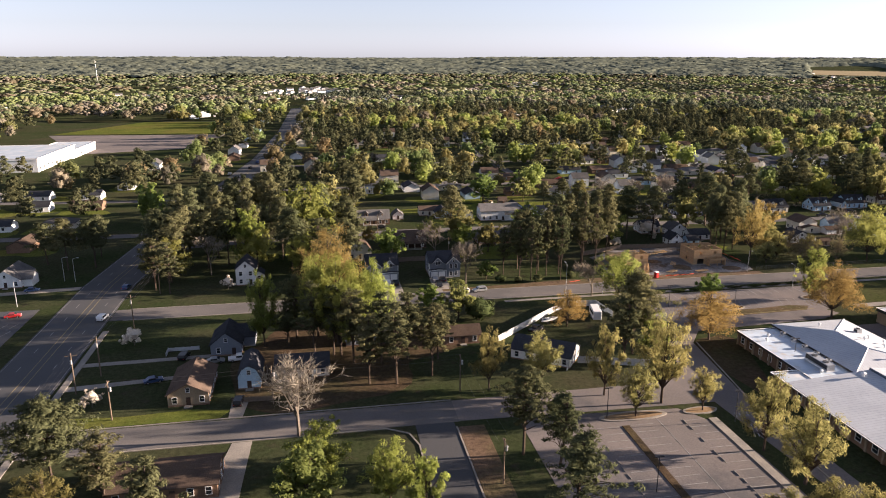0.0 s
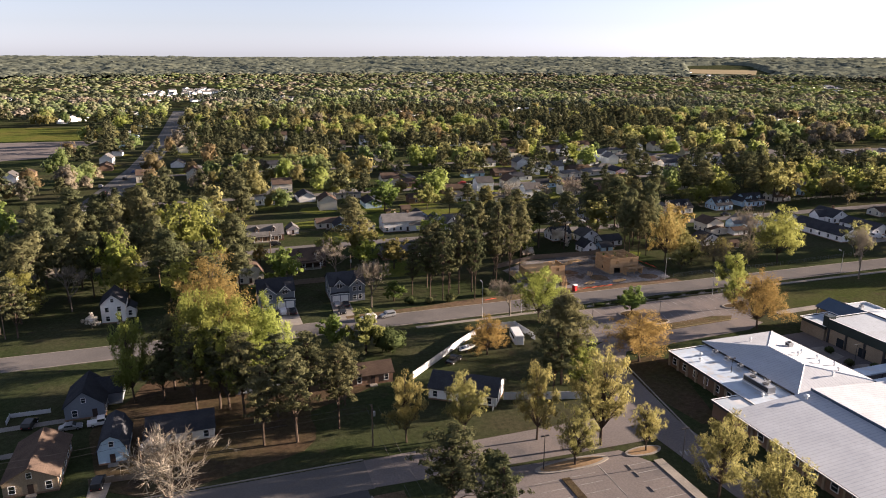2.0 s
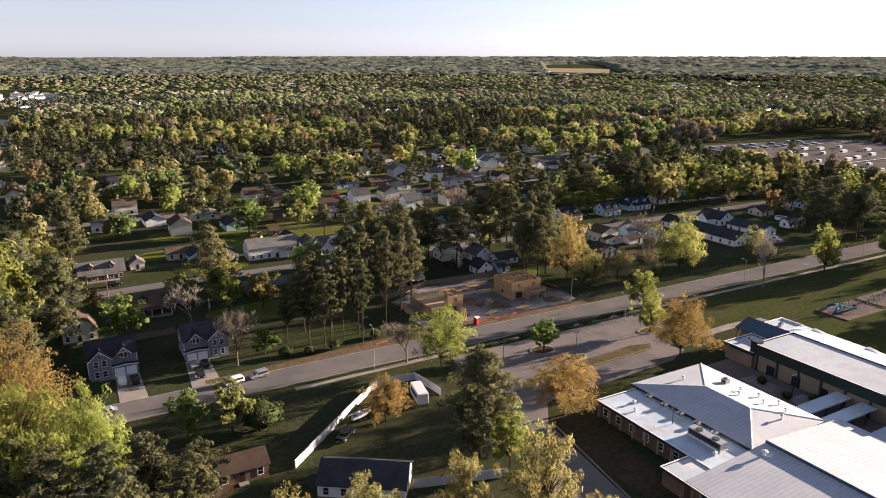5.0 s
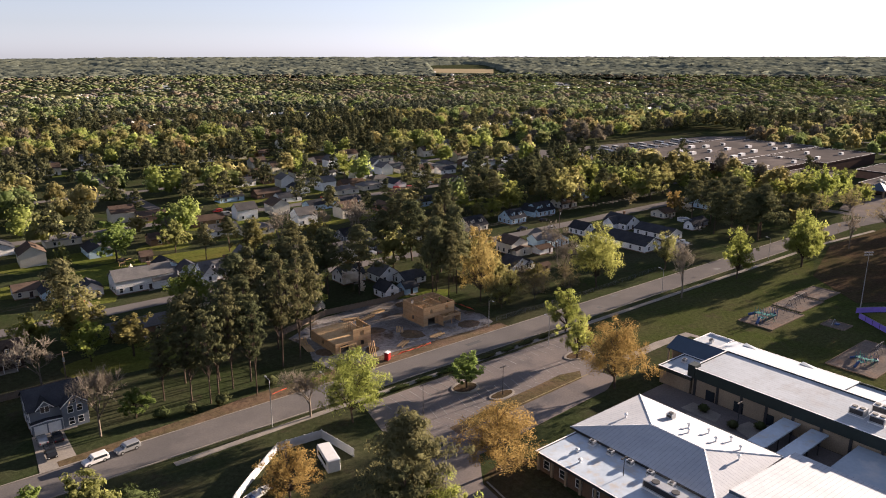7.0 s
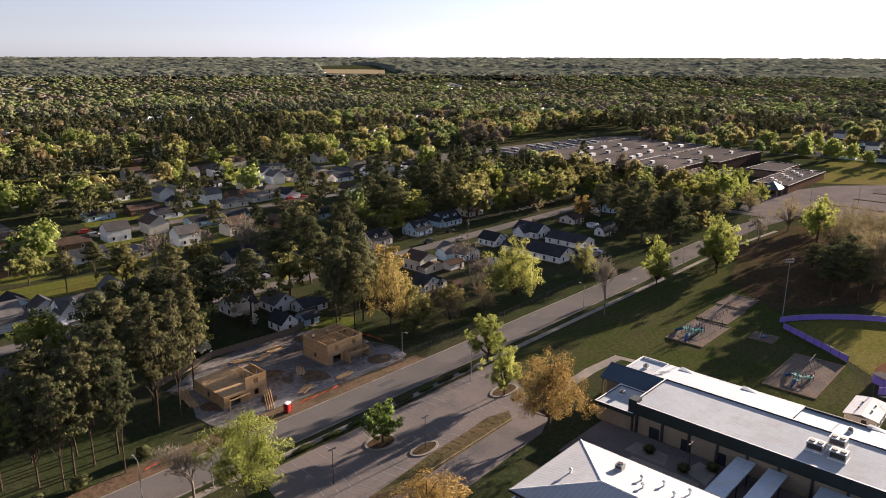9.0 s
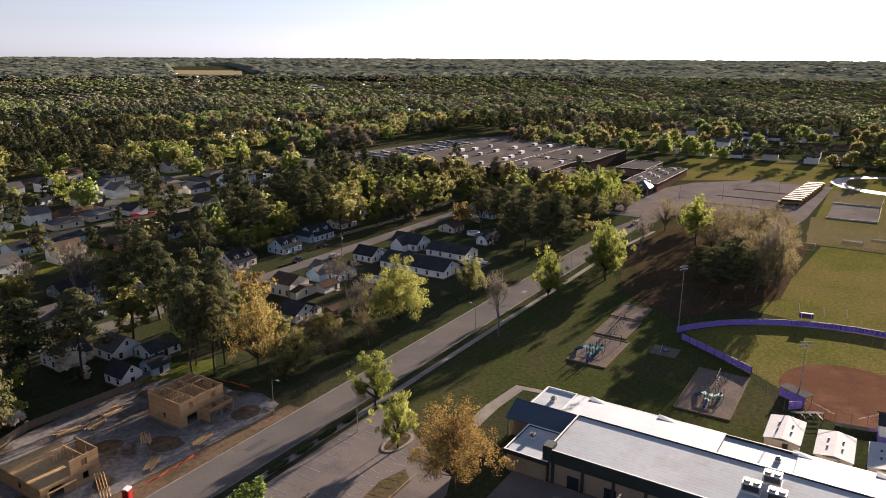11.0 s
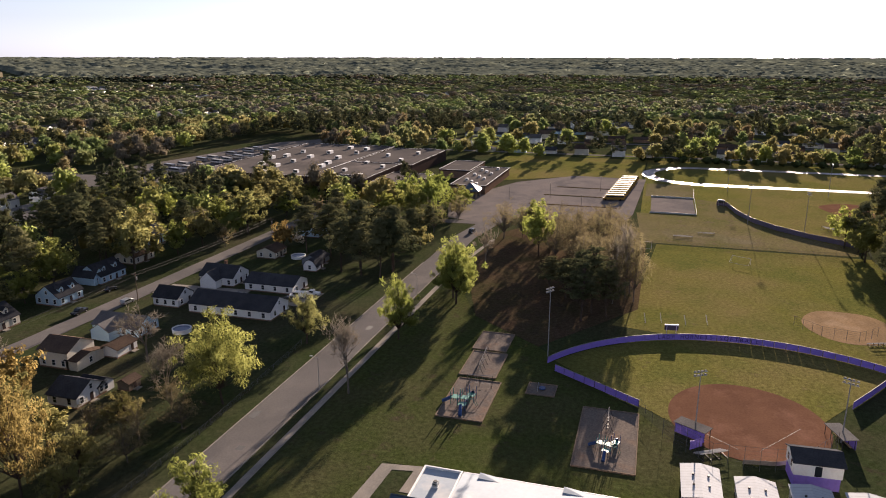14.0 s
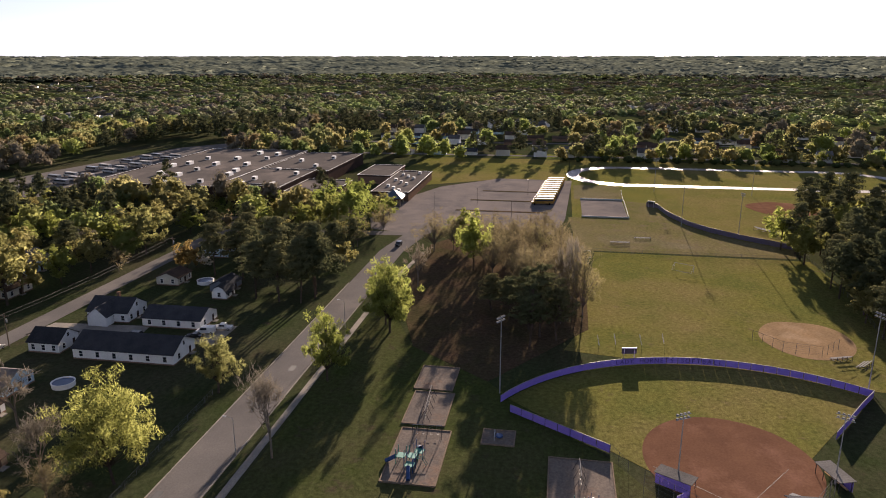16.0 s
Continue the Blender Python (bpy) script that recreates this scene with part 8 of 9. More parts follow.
def bleachers(x, y, turn, rows, length, label="aluminium bleachers beside the field"):
    ob = thing("bleachers", x, y, 0, turn, label, "bleachers", "bleachers")
    for i in range(rows):
        part("bench", boxes((-length / 2, length / 2, i * 0.75, i * 0.75 + 0.26, 0.45 + i * 0.32, 0.5 + i * 0.32)), STEEL_DULL, ob)
        part("footboard", boxes((-length / 2, length / 2, i * 0.75 - 0.3, i * 0.75 - 0.02, 0.15 + i * 0.32, 0.19 + i * 0.32)), STEEL_DULL, ob)
    for k in range(4):
        u = -length / 2 + 0.3 + (length - 0.6) * k / 3
        part("support", boxes((u - 0.04, u + 0.04, 0, rows * 0.75, -0.05, 0.12), (u - 0.04, u + 0.04, rows * 0.75 - 0.1, rows * 0.75, 0.1, 0.45 + rows * 0.32)), DARK_METAL, ob)


bleachers(219.0, 127.4, 120, 4, 6.0)
bleachers(224.4, 107.6, 60, 4, 5.0)
bleachers(290.0, 80.0, 110, 3, 5.0)
bleachers(286.5, 76.0, 140, 3, 5.0)
bleachers(400, 127, 90, 3, 8.0)
bleachers(409, 117, 95, 2, 7.0)
bleachers(430, 60, 40, 5, 12.0)


def small_goal(x, y, turn):
    ob = thing("soccer_goal", x, y, 0, turn, "white soccer goal on the grass", "goal")
    pole_part("post", [((-3.6, 0, -0.1), (-3.6, 0, 2.4), 0.06, 0.06)], WHITE_TRIM, ob, sides=6)
    pole_part("post", [((3.6, 0, -0.1), (3.6, 0, 2.4), 0.06, 0.06)], WHITE_TRIM, ob, sides=6)
    pole_part("crossbar", [((-3.6, 0, 2.4), (3.6, 0, 2.4), 0.06, 0.06), ((-3.6, 2, 0.05), (3.6, 2, 0.05), 0.04, 0.04)], WHITE_TRIM, ob, sides=6)
    pole_part("stay", [((-3.6, 0, 2.4), (-3.6, 2, 0), 0.04, 0.04), ((3.6, 0, 2.4), (3.6, 2, 0), 0.04, 0.04)], WHITE_TRIM, ob, sides=6)


small_goal(364, 107, 60)
small_goal(377.5, 143.5, 90)


def scoreboard(x, y, turn):
    ob = thing("scoreboard", x, y, 0, turn, "dark scoreboard on steel posts behind the fence", "scoreboard")
    for u in (-1.3, 1.3):
        pole_part("post", [((u, 0.15, -0.2), (u, 0.15, 3.2), 0.09, 0.09)], STEEL, ob, sides=6)
    part("panel", boxes((-1.9, 1.9, -0.12, 0.12, 1.7, 3.1)), DARK_METAL, ob)
    part("top_board", boxes((-1.9, 1.9, -0.16, 0.1, 3.1, 3.4)), WHITE_TRIM, ob)


scoreboard(280.5, 133.5, 100)
scoreboard(475, 106, 60)


def net_pole(x, y):
    ob = thing("leaning_pole", x, y, 0, 0, "short white slanting pole behind the fence", "pole")
    pole_part("pole", [((0, 0, -0.1), (1.2, 0.6, 2.6), 0.07, 0.07)], WHITE_TRIM, ob, sides=6)


for nx, ny in ((288.7, 140.5), (290.3, 136.0), (290.6, 129.2), (292.4, 123.1)):
    net_pole(nx, ny)


# ---- paint on the roads and lots, kerbs, islands, drives, hedges ----
def paint_lines(name, segments, width, z, mat, label):
    """Many painted lines as one sheet: each a thin raised bar."""
    bm = bmesh.new()
    for ax, ay, bx, by in segments:
        o = strip([(ax, ay), (bx, by)], width)
        prism(bm, o, z - 0.02, z)
    tagged(part(name, bm, mat, None), label, "road marking", kind="stuff")


def along(line, offset, dash, gap):
    out = []
    for (ax, ay), (bx, by) in zip(line, line[1:]):
        ln = math.dist((ax, ay), (bx, by))
        dx, dy = (bx - ax) / ln, (by - ay) / ln
        u = 0.0
        while u < ln:
            v = min(u + dash, ln)
            out.append((ax + dx * u - dy * offset, ay + dy * u + dx * offset, ax + dx * v - dy * offset, ay + dy * v + dx * offset))
            u += dash + gap
    return out


paint_lines("lane_dashes", along(AVENUE[1:], 4.3, 3.0, 9.0) + along(AVENUE[1:], -4.3, 3.0, 9.0) + along([(-73, 60), (-73, 250)], 4.3, 3.0, 9.0) + along([(-73, 60), (-73, 250)], -4.3, 3.0, 9.0), 0.16, 0.085, PAINT, "white dashed lane lines")
paint_lines("centre_lines", along([(-73, 40), (-73, 250), (-66, 324), (-40, 560)], 0.9, 400, 1) + along([(-73, 40), (-73, 250), (-66, 324), (-40, 560)], -0.9, 400, 1), 0.16, 0.085, PAINT_YELLOW, "yellow centre lines of the avenue")
paint_lines("edge_lines", along([(-73, 40), (-73, 250), (-66, 324)], 8.2, 400, 1) + along([(-73, 40), (-73, 250), (-66, 324)], -8.2, 400, 1), 0.14, 0.085, PAINT, "white edge lines of the avenue")
bays = []
for i in range(17):
    yy = 128 - i * 2.8
    bays += [(47.5, yy, 52.5, yy), (56.5, yy, 61.8, yy), (64.2, yy, 69.4, yy), (76.4, yy, 81.6, yy)]
bays += [(71.2, 131.0, 70.2, 60.0)]
for i in range(22):
    xx = 104 + i * 2.8
    bays += [(xx, 202.6, xx, 207.6)]
    if xx < 158:
        bays += [(xx, 188.0, xx - 1.2, 192.6), (xx, 192.8, xx + 1.2, 197.2)]
for i in range(24):
    bays += [(-158 + i * 2.9, 205, -156.5 + i * 2.9, 210), (-158 + i * 2.9, 211, -156.5 + i * 2.9, 216)]
paint_lines("bay_lines", bays, 0.14, 0.06, PAINT, "faded white parking bay lines")
for k in range(3):
    slab("lot_island", rect(452 + k * 27, 454.2 + k * 27, 158, 204 - k * 4), 0.16, LITTER, "narrow mulched island in the school lot", "bed")
paint_lines("yellow_kerb_line", [(110, 185.6, 153, 187.0)], 0.22, 0.10, PAINT_YELLOW, "pale yellow kerb line along the drive")
paint_lines("hatching", [(88 + 0.9 * i, 119, 90.6 + 0.9 * i, 125) for i in range(4)], 0.2, 0.07, PAINT, "white hatched bay by the drive")
paint_lines("road_patches", [(141, 220, 146, 220), (205, 221.5, 208.4, 221.5), (193, 217, 194.5, 217), (186, 219, 187.4, 219), (260, 217, 263, 217)], 1.5, 0.068, ASPHALT_DARK, "dark repair patches in the street")


def kerb_run(name, points, label, width=0.3, h=0.17):
    ob = slab(name, strip(points, width), h, CONCRETE, label, "kerb")
    return ob


kerb_run("kerb_entrance_west", [(18.0, 20), (18.0, 128), (16.5, 133), (12, 135.8), (-60, 135.8)], "worn concrete kerb", 0.35)
kerb_run("kerb_entrance_east", [(27.0, 20), (27.0, 134)], "worn concrete kerb", 0.35)
kerb_run("kerb_side_north", [(-60, 146.2), (28, 146.3)], "worn concrete kerb", 0.3)
kerb_run("kerb_street_north", [(-60, 223.4), (330, 222.9)], "worn concrete kerb", 0.3)
kerb_run("kerb_street_south", [(-60, 213.6), (330, 213.1)], "worn concrete kerb", 0.3)
kerb_run("kerb_drive_east", [(92.8, 30), (93.0, 112), (97.6, 141), (102, 168)], "worn concrete kerb", 0.3)
kerb_run("pavement_avenue_east", [(-62.6, 40), (-62.6, 205)], "pale concrete pavement along the avenue", 1.6, 0.15)


def island(name, outline, soil):
    ob = slab(name, outline, 0.2, CONCRETE, "raised kerbed planting island", "kerb")
    cx, cy = sum(p[0] for p in outline) / len(outline), sum(p[1] for p in outline) / len(outline)
    inner = [(cx + (x - cx) * 0.86, cy + (y - cy) * 0.72) for x, y in outline]
    slab(name + "_bed", inner, 0.215, soil, "mulched planting bed", "bed", depth=0.1)


island("island_west", blob(66.5, 131.8, 8.0, 2.0, 1, 0.05, 28), TAN_DIRT)
island("island_east", blob(82.5, 131.6, 4.2, 1.6, 2, 0.05, 24), TAN_DIRT)
for i in range(6):
    slab("crosswalk_stripe", strip([(89.0 + i * 0.95, 127.4), (89.6 + i * 0.95, 129.4)], 0.35), 0.062, PAINT, "faded white crosswalk stripe", "line")
def round_pool(x, y, r, label):
    ob = thing("round_pool", x, y, 0, 0, label, "pool")
    vs, fs, n = [], [], 20
    for k, (q, z) in enumerate(((r, 0.0), (r, 1.15), (r + 0.12, 1.15), (r + 0.12, 1.22), (r - 0.12, 1.22), (r - 0.12, 0.9))):
        vs += [(q * math.cos(6.2832 * i / n), q * math.sin(6.2832 * i / n), z) for i in range(n)]
    for k in range(5):
        fs += [(k * n + i, k * n + (i + 1) % n, (k + 1) * n + (i + 1) % n, (k + 1) * n + i) for i in range(n)]
    share("wall", mesh_from("wall", vs, fs, WHITE_TRIM), ob)
    share("cover", mesh_from("cover", [((r - 0.13) * math.cos(6.2832 * i / n), (r - 0.13) * math.sin(6.2832 * i / n), 0.95) for i in range(n)], [tuple(range(n))], CAR_BLUE), ob, None, "dark blue pool cover")


def swing_frame(x, y, turn):
    ob = thing("play_set", x, y, 0, turn, "wooden garden play set on a lawn", "play set")
    for u in (-0.8, 0.8):
        for v in (-0.8, 0.8):
            part("post", boxes((u - 0.06, u + 0.06, v - 0.06, v + 0.06, -0.1, 2.4)), LUMBER, ob)
    part("deck", boxes((-0.9, 0.9, -0.9, 0.9, 1.2, 1.3)), LUMBER, ob)
    bm = bmesh.new()
    extrude_profile(bm, [(-1.1, 2.3), (0, 3.2), (1.1, 2.3)], "x", -1.1, 1.1)
    part("roof", bm, SHINGLE_BROWN, ob)
    pole_part("swing_beam", [((0.8, 0, 2.3), (4.2, 0, 2.3), 0.06, 0.06), ((4.2, 0, 2.3), (4.4, -1.0, -0.1), 0.05, 0.05), ((4.2, 0, 2.3), (4.4, 1.0, -0.1), 0.05, 0.05)], LUMBER, ob, sides=6)


round_pool(243.5, 267.0, 2.6, "round above-ground pool behind a blue house")
round_pool(322.0, 271.5, 2.8, "round above-ground pool in a back yard")
swing_frame(87.6, 360.0, 15)
bm = bmesh.new()
extrude_profile(bm, [(-0.09, 0.0), (0.09, 0.0), (0.06, 0.13), (-0.06, 0.13)], "x", -0.9, 0.9)
WHEEL_STOP = bpy.data.meshes.new("wheel_stop")
bm.to_mesh(WHEEL_STOP)
bm.free()
WHEEL_STOP.materials.append(CONCRETE)
stop_rng = random.Random(15)
for i in range(15):
    for sx in (55.7, 76.5):
        if stop_rng.random() < 0.85:
            ob = new("wheel_stop", WHEEL_STOP)
            ob.matrix_world = pose(sx + stop_rng.uniform(-0.1, 0.1), 127.4 - i * 2.5, 0.04, 0, 0, 90 + stop_rng.uniform(-4, 4))
            tagged(ob, "worn concrete wheel stop in a parking bay", "wheel stop", "wheel stops")
def dirt_pile(x, y, r, h, seed):
    rng = np.random.default_rng(seed)
    n, rings = 16, 6
    vs = [(0, 0, h)]
    for k in range(1, rings + 1):
        q = k / rings
        for i in range(n):
            a = 6.2832 * (i + 0.5 * (k % 2)) / n
            w = r * q * rng.uniform(0.88, 1.12)
            vs.append((w * math.cos(a), w * 0.8 * math.sin(a), max(-0.1, h * (1 - q) ** 1.3 * rng.uniform(0.8, 1.2)) if k < rings else -0.1))
    fs = [(0, 1 + i, 1 + (i + 1) % n) for i in range(n)]
    for k in range(rings - 1):
        for i in range(n):
            p, q = 1 + k * n + i, 1 + k * n + (i + 1) % n
            fs.append((p, p + n, q + n, q))
    ob = new("dirt_pile", mesh_from("dirt_pile", vs, fs, RED_DIRT))
    ob.matrix_world = pose(x, y, 0.05, 0, 0, seed * 37)
    tagged(ob, "low heap of dug brown earth on the site", "dirt pile", "dirt piles")


for i, (px, py, pr, ph) in enumerate(((134, 236, 4.2, 1.1), (127, 245, 3.4, 0.8), (152, 232, 4.0, 0.9), (119, 234, 2.6, 0.7), (146, 258, 3.0, 0.8), (108, 240, 3.2, 0.7))):
    dirt_pile(px, py, pr, ph, i + 3)
slab("worn_patch", blob(402, 119, 11, 17, 31, 0.3), 0.045, WORN_GRASS, "worn dry grass by the bleachers", "ground")
slab("island_strip", rect(62.2, 63.8, 70, 128), 0.17, LITTER, "long narrow mulched strip with a kerb", "bed")
slab("island_strip_east", rect(82.4, 84.4, 80, 128), 0.17, CONCRETE, "long narrow concrete strip", "bed")
island("island_lot_a", blob(128.4, 192.2, 3.6, 2.0, 4, 0.06, 20), LITTER)
island("island_lot_b", blob(160, 196.5, 4.6, 2.4, 5, 0.06, 20), LITTER)
island("island_lot_c", blob(124, 200.5, 3.8, 3.0, 6, 0.06, 20), LITTER)
slab("litter_strip", [(109, 184.7), (150, 186.4), (153, 189.6), (147, 191.2), (138, 190.4), (128, 190.0), (116, 188.6), (109, 188)], 0.06, RED_DIRT, "reddish leaf litter beside the drive", "bed")
slab("verge_tan", [(27.3, 60), (33, 60), (33, 134), (27.3, 134)], 0.03, RED_DIRT, "reddish worn verge beside the entrance road", "verge")
for k in range(9):
    hx_ = 104 + k * 7.2
    hd = thing("hedge", hx_, 209.5 + k * 0.12, 0, 0, "low clipped dark hedge along the street", "hedge", "street hedges")
    share("foliage", TREE_KINDS["bush"][0][k % 2][1], hd, Matrix.Diagonal((0.72, 0.17, 0.2, 1)))
DRIVES = [("drive_grey_house", [(36.6, 223.4), (43.6, 223.4), (43.6, 238.4), (46.4, 238.6), (46.4, 239.6), (37.8, 239.6)]), ("drive_grey_house_west", [(20.6, 223.4), (26.8, 223.4), (26.6, 239.4), (17.4, 239.2), (17.4, 238.2), (20.9, 238.0)]), ("drive_camper", [(97, 287), (103.5, 287), (106, 302), (101, 304)]), ("drive_ranch", [(-22, 146.2), (-19, 146.2), (-18, 156), (-22, 156)]), ("drive_south", [(-24, 112), (-17, 112), (-16, 136), (-20, 136)]), ("drive_avenue", [(-62, 166), (-36, 169), (-36, 171), (-62, 168.6)]), ("drive_avenue_north", [(-62, 180), (-30, 181), (-30, 183), (-62, 182.2)]), ("drive_cottage", [(-110, 244), (-82, 246.5), (-82, 250), (-110, 247.5)]), ("drive_workshop", [(268, 266), (282, 268), (280, 297), (270, 299)]), ("drive_white_house", rect(103, 108, 316, 331)), ("drive_blue_house", rect(62, 68, 317, 334)), ("drive_yard", [(272, 243), (286, 243), (286, 252), (272, 252)])]
for nm, outline in DRIVES:
    slab(nm, outline, 0.05, CONCRETE, "pale concrete house drive", "drive")

# ---- far halls and a radio mast ----
def hall(x, y, w, d, h, label, roofing=MEMBRANE):
    ob = thing("hall", x, y, 0, 0, label, "hall")
    flat_block("wall", -w / 2, w / 2, -d / 2, d / 2, h, SIDING_WHITE, roofing, ob, WHITE_TRIM, 0.8, 0.4)
    window_band(ob, "s", -d / 2 - 0.02, -w / 2, w / 2, 2.4, 8.0, 2.0, 1.4)
    window_band(ob, "e", w / 2 + 0.02, -d / 2, d / 2, 2.4, 8.0, 2.0, 1.4)


hall(-235, 560, 95, 80, 9, "large white flat-roofed hall by the avenue")
hall(-200, 615, 30, 60, 6, "white flat-roofed hall annex")
z_far = float(far_rise(np.array(1790.0)))
hall(525, 1785, 75, 40, 9 + z_far, "long white hall among far woods")


def radio_mast(x, y):
    ob = thing("radio_mast", x, y, 0, 0, "slim pale lattice radio mast", "mast")
    pole_part("mast", [((0, 0, 0), (0, 0, 62), 0.7, 0.4)], WHITE_TRIM, ob, sides=6)
    pole_part("antenna", [((0, 0, 62), (0, 0, 68), 0.25, 0.15)], STEEL, ob, sides=6)


radio_mast(-540, 1970)


# ---- trees between the houses ----
NO_TREES = [(-34, 36, 146, 176), (-50, -8, 224, 256), (196, 346, 224, 316), (196, 290, 316, 319), (46, 66, 226, 282), (8, 46, 188, 247), (-64, 400, 213, 224.5), (-66, 100, 134, 148), (40, 102, 60, 134), (88, 200, 60, 212), (36, 56, 204, 226), (104, 160, 224, 268), (28, 60, 224, 226), (198, 268, 60, 190), (262, 292, 70, 150), (17, 28, 20, 140), (48, 86, 157, 202), (-82, -62, 0, 400), (-58, -24, 147, 235), (30, 130, 342, 366), (126, 232, 226, 258), (-60, 50, 212, 226)]
ZONES = [(-62, 12, 228, 345, 8.5, 0.85, "pppploob"), (12, 60, 244, 345, 12, 0.35, "plogb"), (52, 104, 226, 300, 10, 0.45, "pppobl"), (104, 200, 262, 345, 11, 0.70, "ppppobl"), (200, 300, 228, 345, 13, 0.36, "pobpdo"), (298, 350, 226, 345, 10, 0.36, "ppploob"), (345, 400, 226, 300, 10, 0.6, "oldodpl"), (345, 452, 300, 440, 9.5, 0.66, "llologo"), (400, 452, 226, 300, 9.5, 0.6, "llolo"), (-8, 34, 176, 212, 8.5, 0.5, "ppplol"), (-62, 16, 60, 112, 11, 0.35, "plogo"), (270, 405, 24, 67, 8.5, 0.9, "pppplo"), (405, 470, -20, 40, 9, 0.85, "pplol"), (255, 300, 30, 58, 9, 0.7, "ppl"), (225, 300, 224, 240, 10, 0.35, "dobd"), (160, 225, 228, 262, 9, 0.3, "ddbo"), (104, 200, 266, 345, 12, 0.50, "pplob"), (200, 300, 250, 345, 15, 0.34, "plod"), (56, 104, 250, 300, 13, 0.3, "ppl")]
FILL_KEYS = {"p": ("pine", 22, 7.0), "l": ("lime", 16, 7.4), "o": ("olive", 15, 7.2), "b": ("bare", 15, 7.0), "d": ("bud", 17, 7.5), "g": ("green", 12, 6.4), "u": ("bush", 5, 4.0)}
GROWN = [(r[0], r[1], r[3]) for rows in (TREES_PINE_SOUTH, TREES_PINE_STREET, TREES_PINE_NORTH, TREES_PINE_EAST, TREES_PINE_WEST, TREES_LIME, TREES_LIME_FAR, TREES_GREEN, TREES_OLIVE_SCHOOL, TREES_OLIVE_NORTH, TREES_ORANGE, TREES_BARE, TREES_BARE_WOOD, TREES_BUD, TREES_BUD_WOOD_AND_SHADE) for r in rows]
fill_rng = random.Random(20)
for x0, x1, y0, y1, gap, keep, kinds in ZONES:
    gx = x0 + gap / 2
    while gx < x1:
        gy = y0 + gap / 2
        while gy < y1:
            px, py = gx + fill_rng.uniform(-0.4, 0.25) * gap, gy + fill_rng.uniform(-0.4, 0.25) * gap
            key = fill_rng.choice(kinds)
            lucky = fill_rng.random() < keep
            size = fill_rng.uniform(0.7, 1.15) * (0.8 if x0 == 345 else 1.0) * (0.62 if gx > 396 and y0 >= 226 else 1.0)
            gy += gap
            if not lucky or any(a < px < b and c < py < d for a, b, c, d in NO_TREES):
                continue
            if any(math.hypot(px - hx_, py - hy_) < hr_ + 1.0 for hx_, hy_, hr_ in HOUSE_SPOTS) or any(math.hypot(px - a, py - b) < r * 0.7 + 2.2 for a, b, r in GROWN):
                continue
            if bool(near_line(np.array([px]), np.array([py]), BACK_STREET, 6.5)[0]):
                continue
            kind_key, h, r = FILL_KEYS[key]
            tree(kind_key, round(px, 1), round(py, 1), h * size, r * size)
        gx += gap


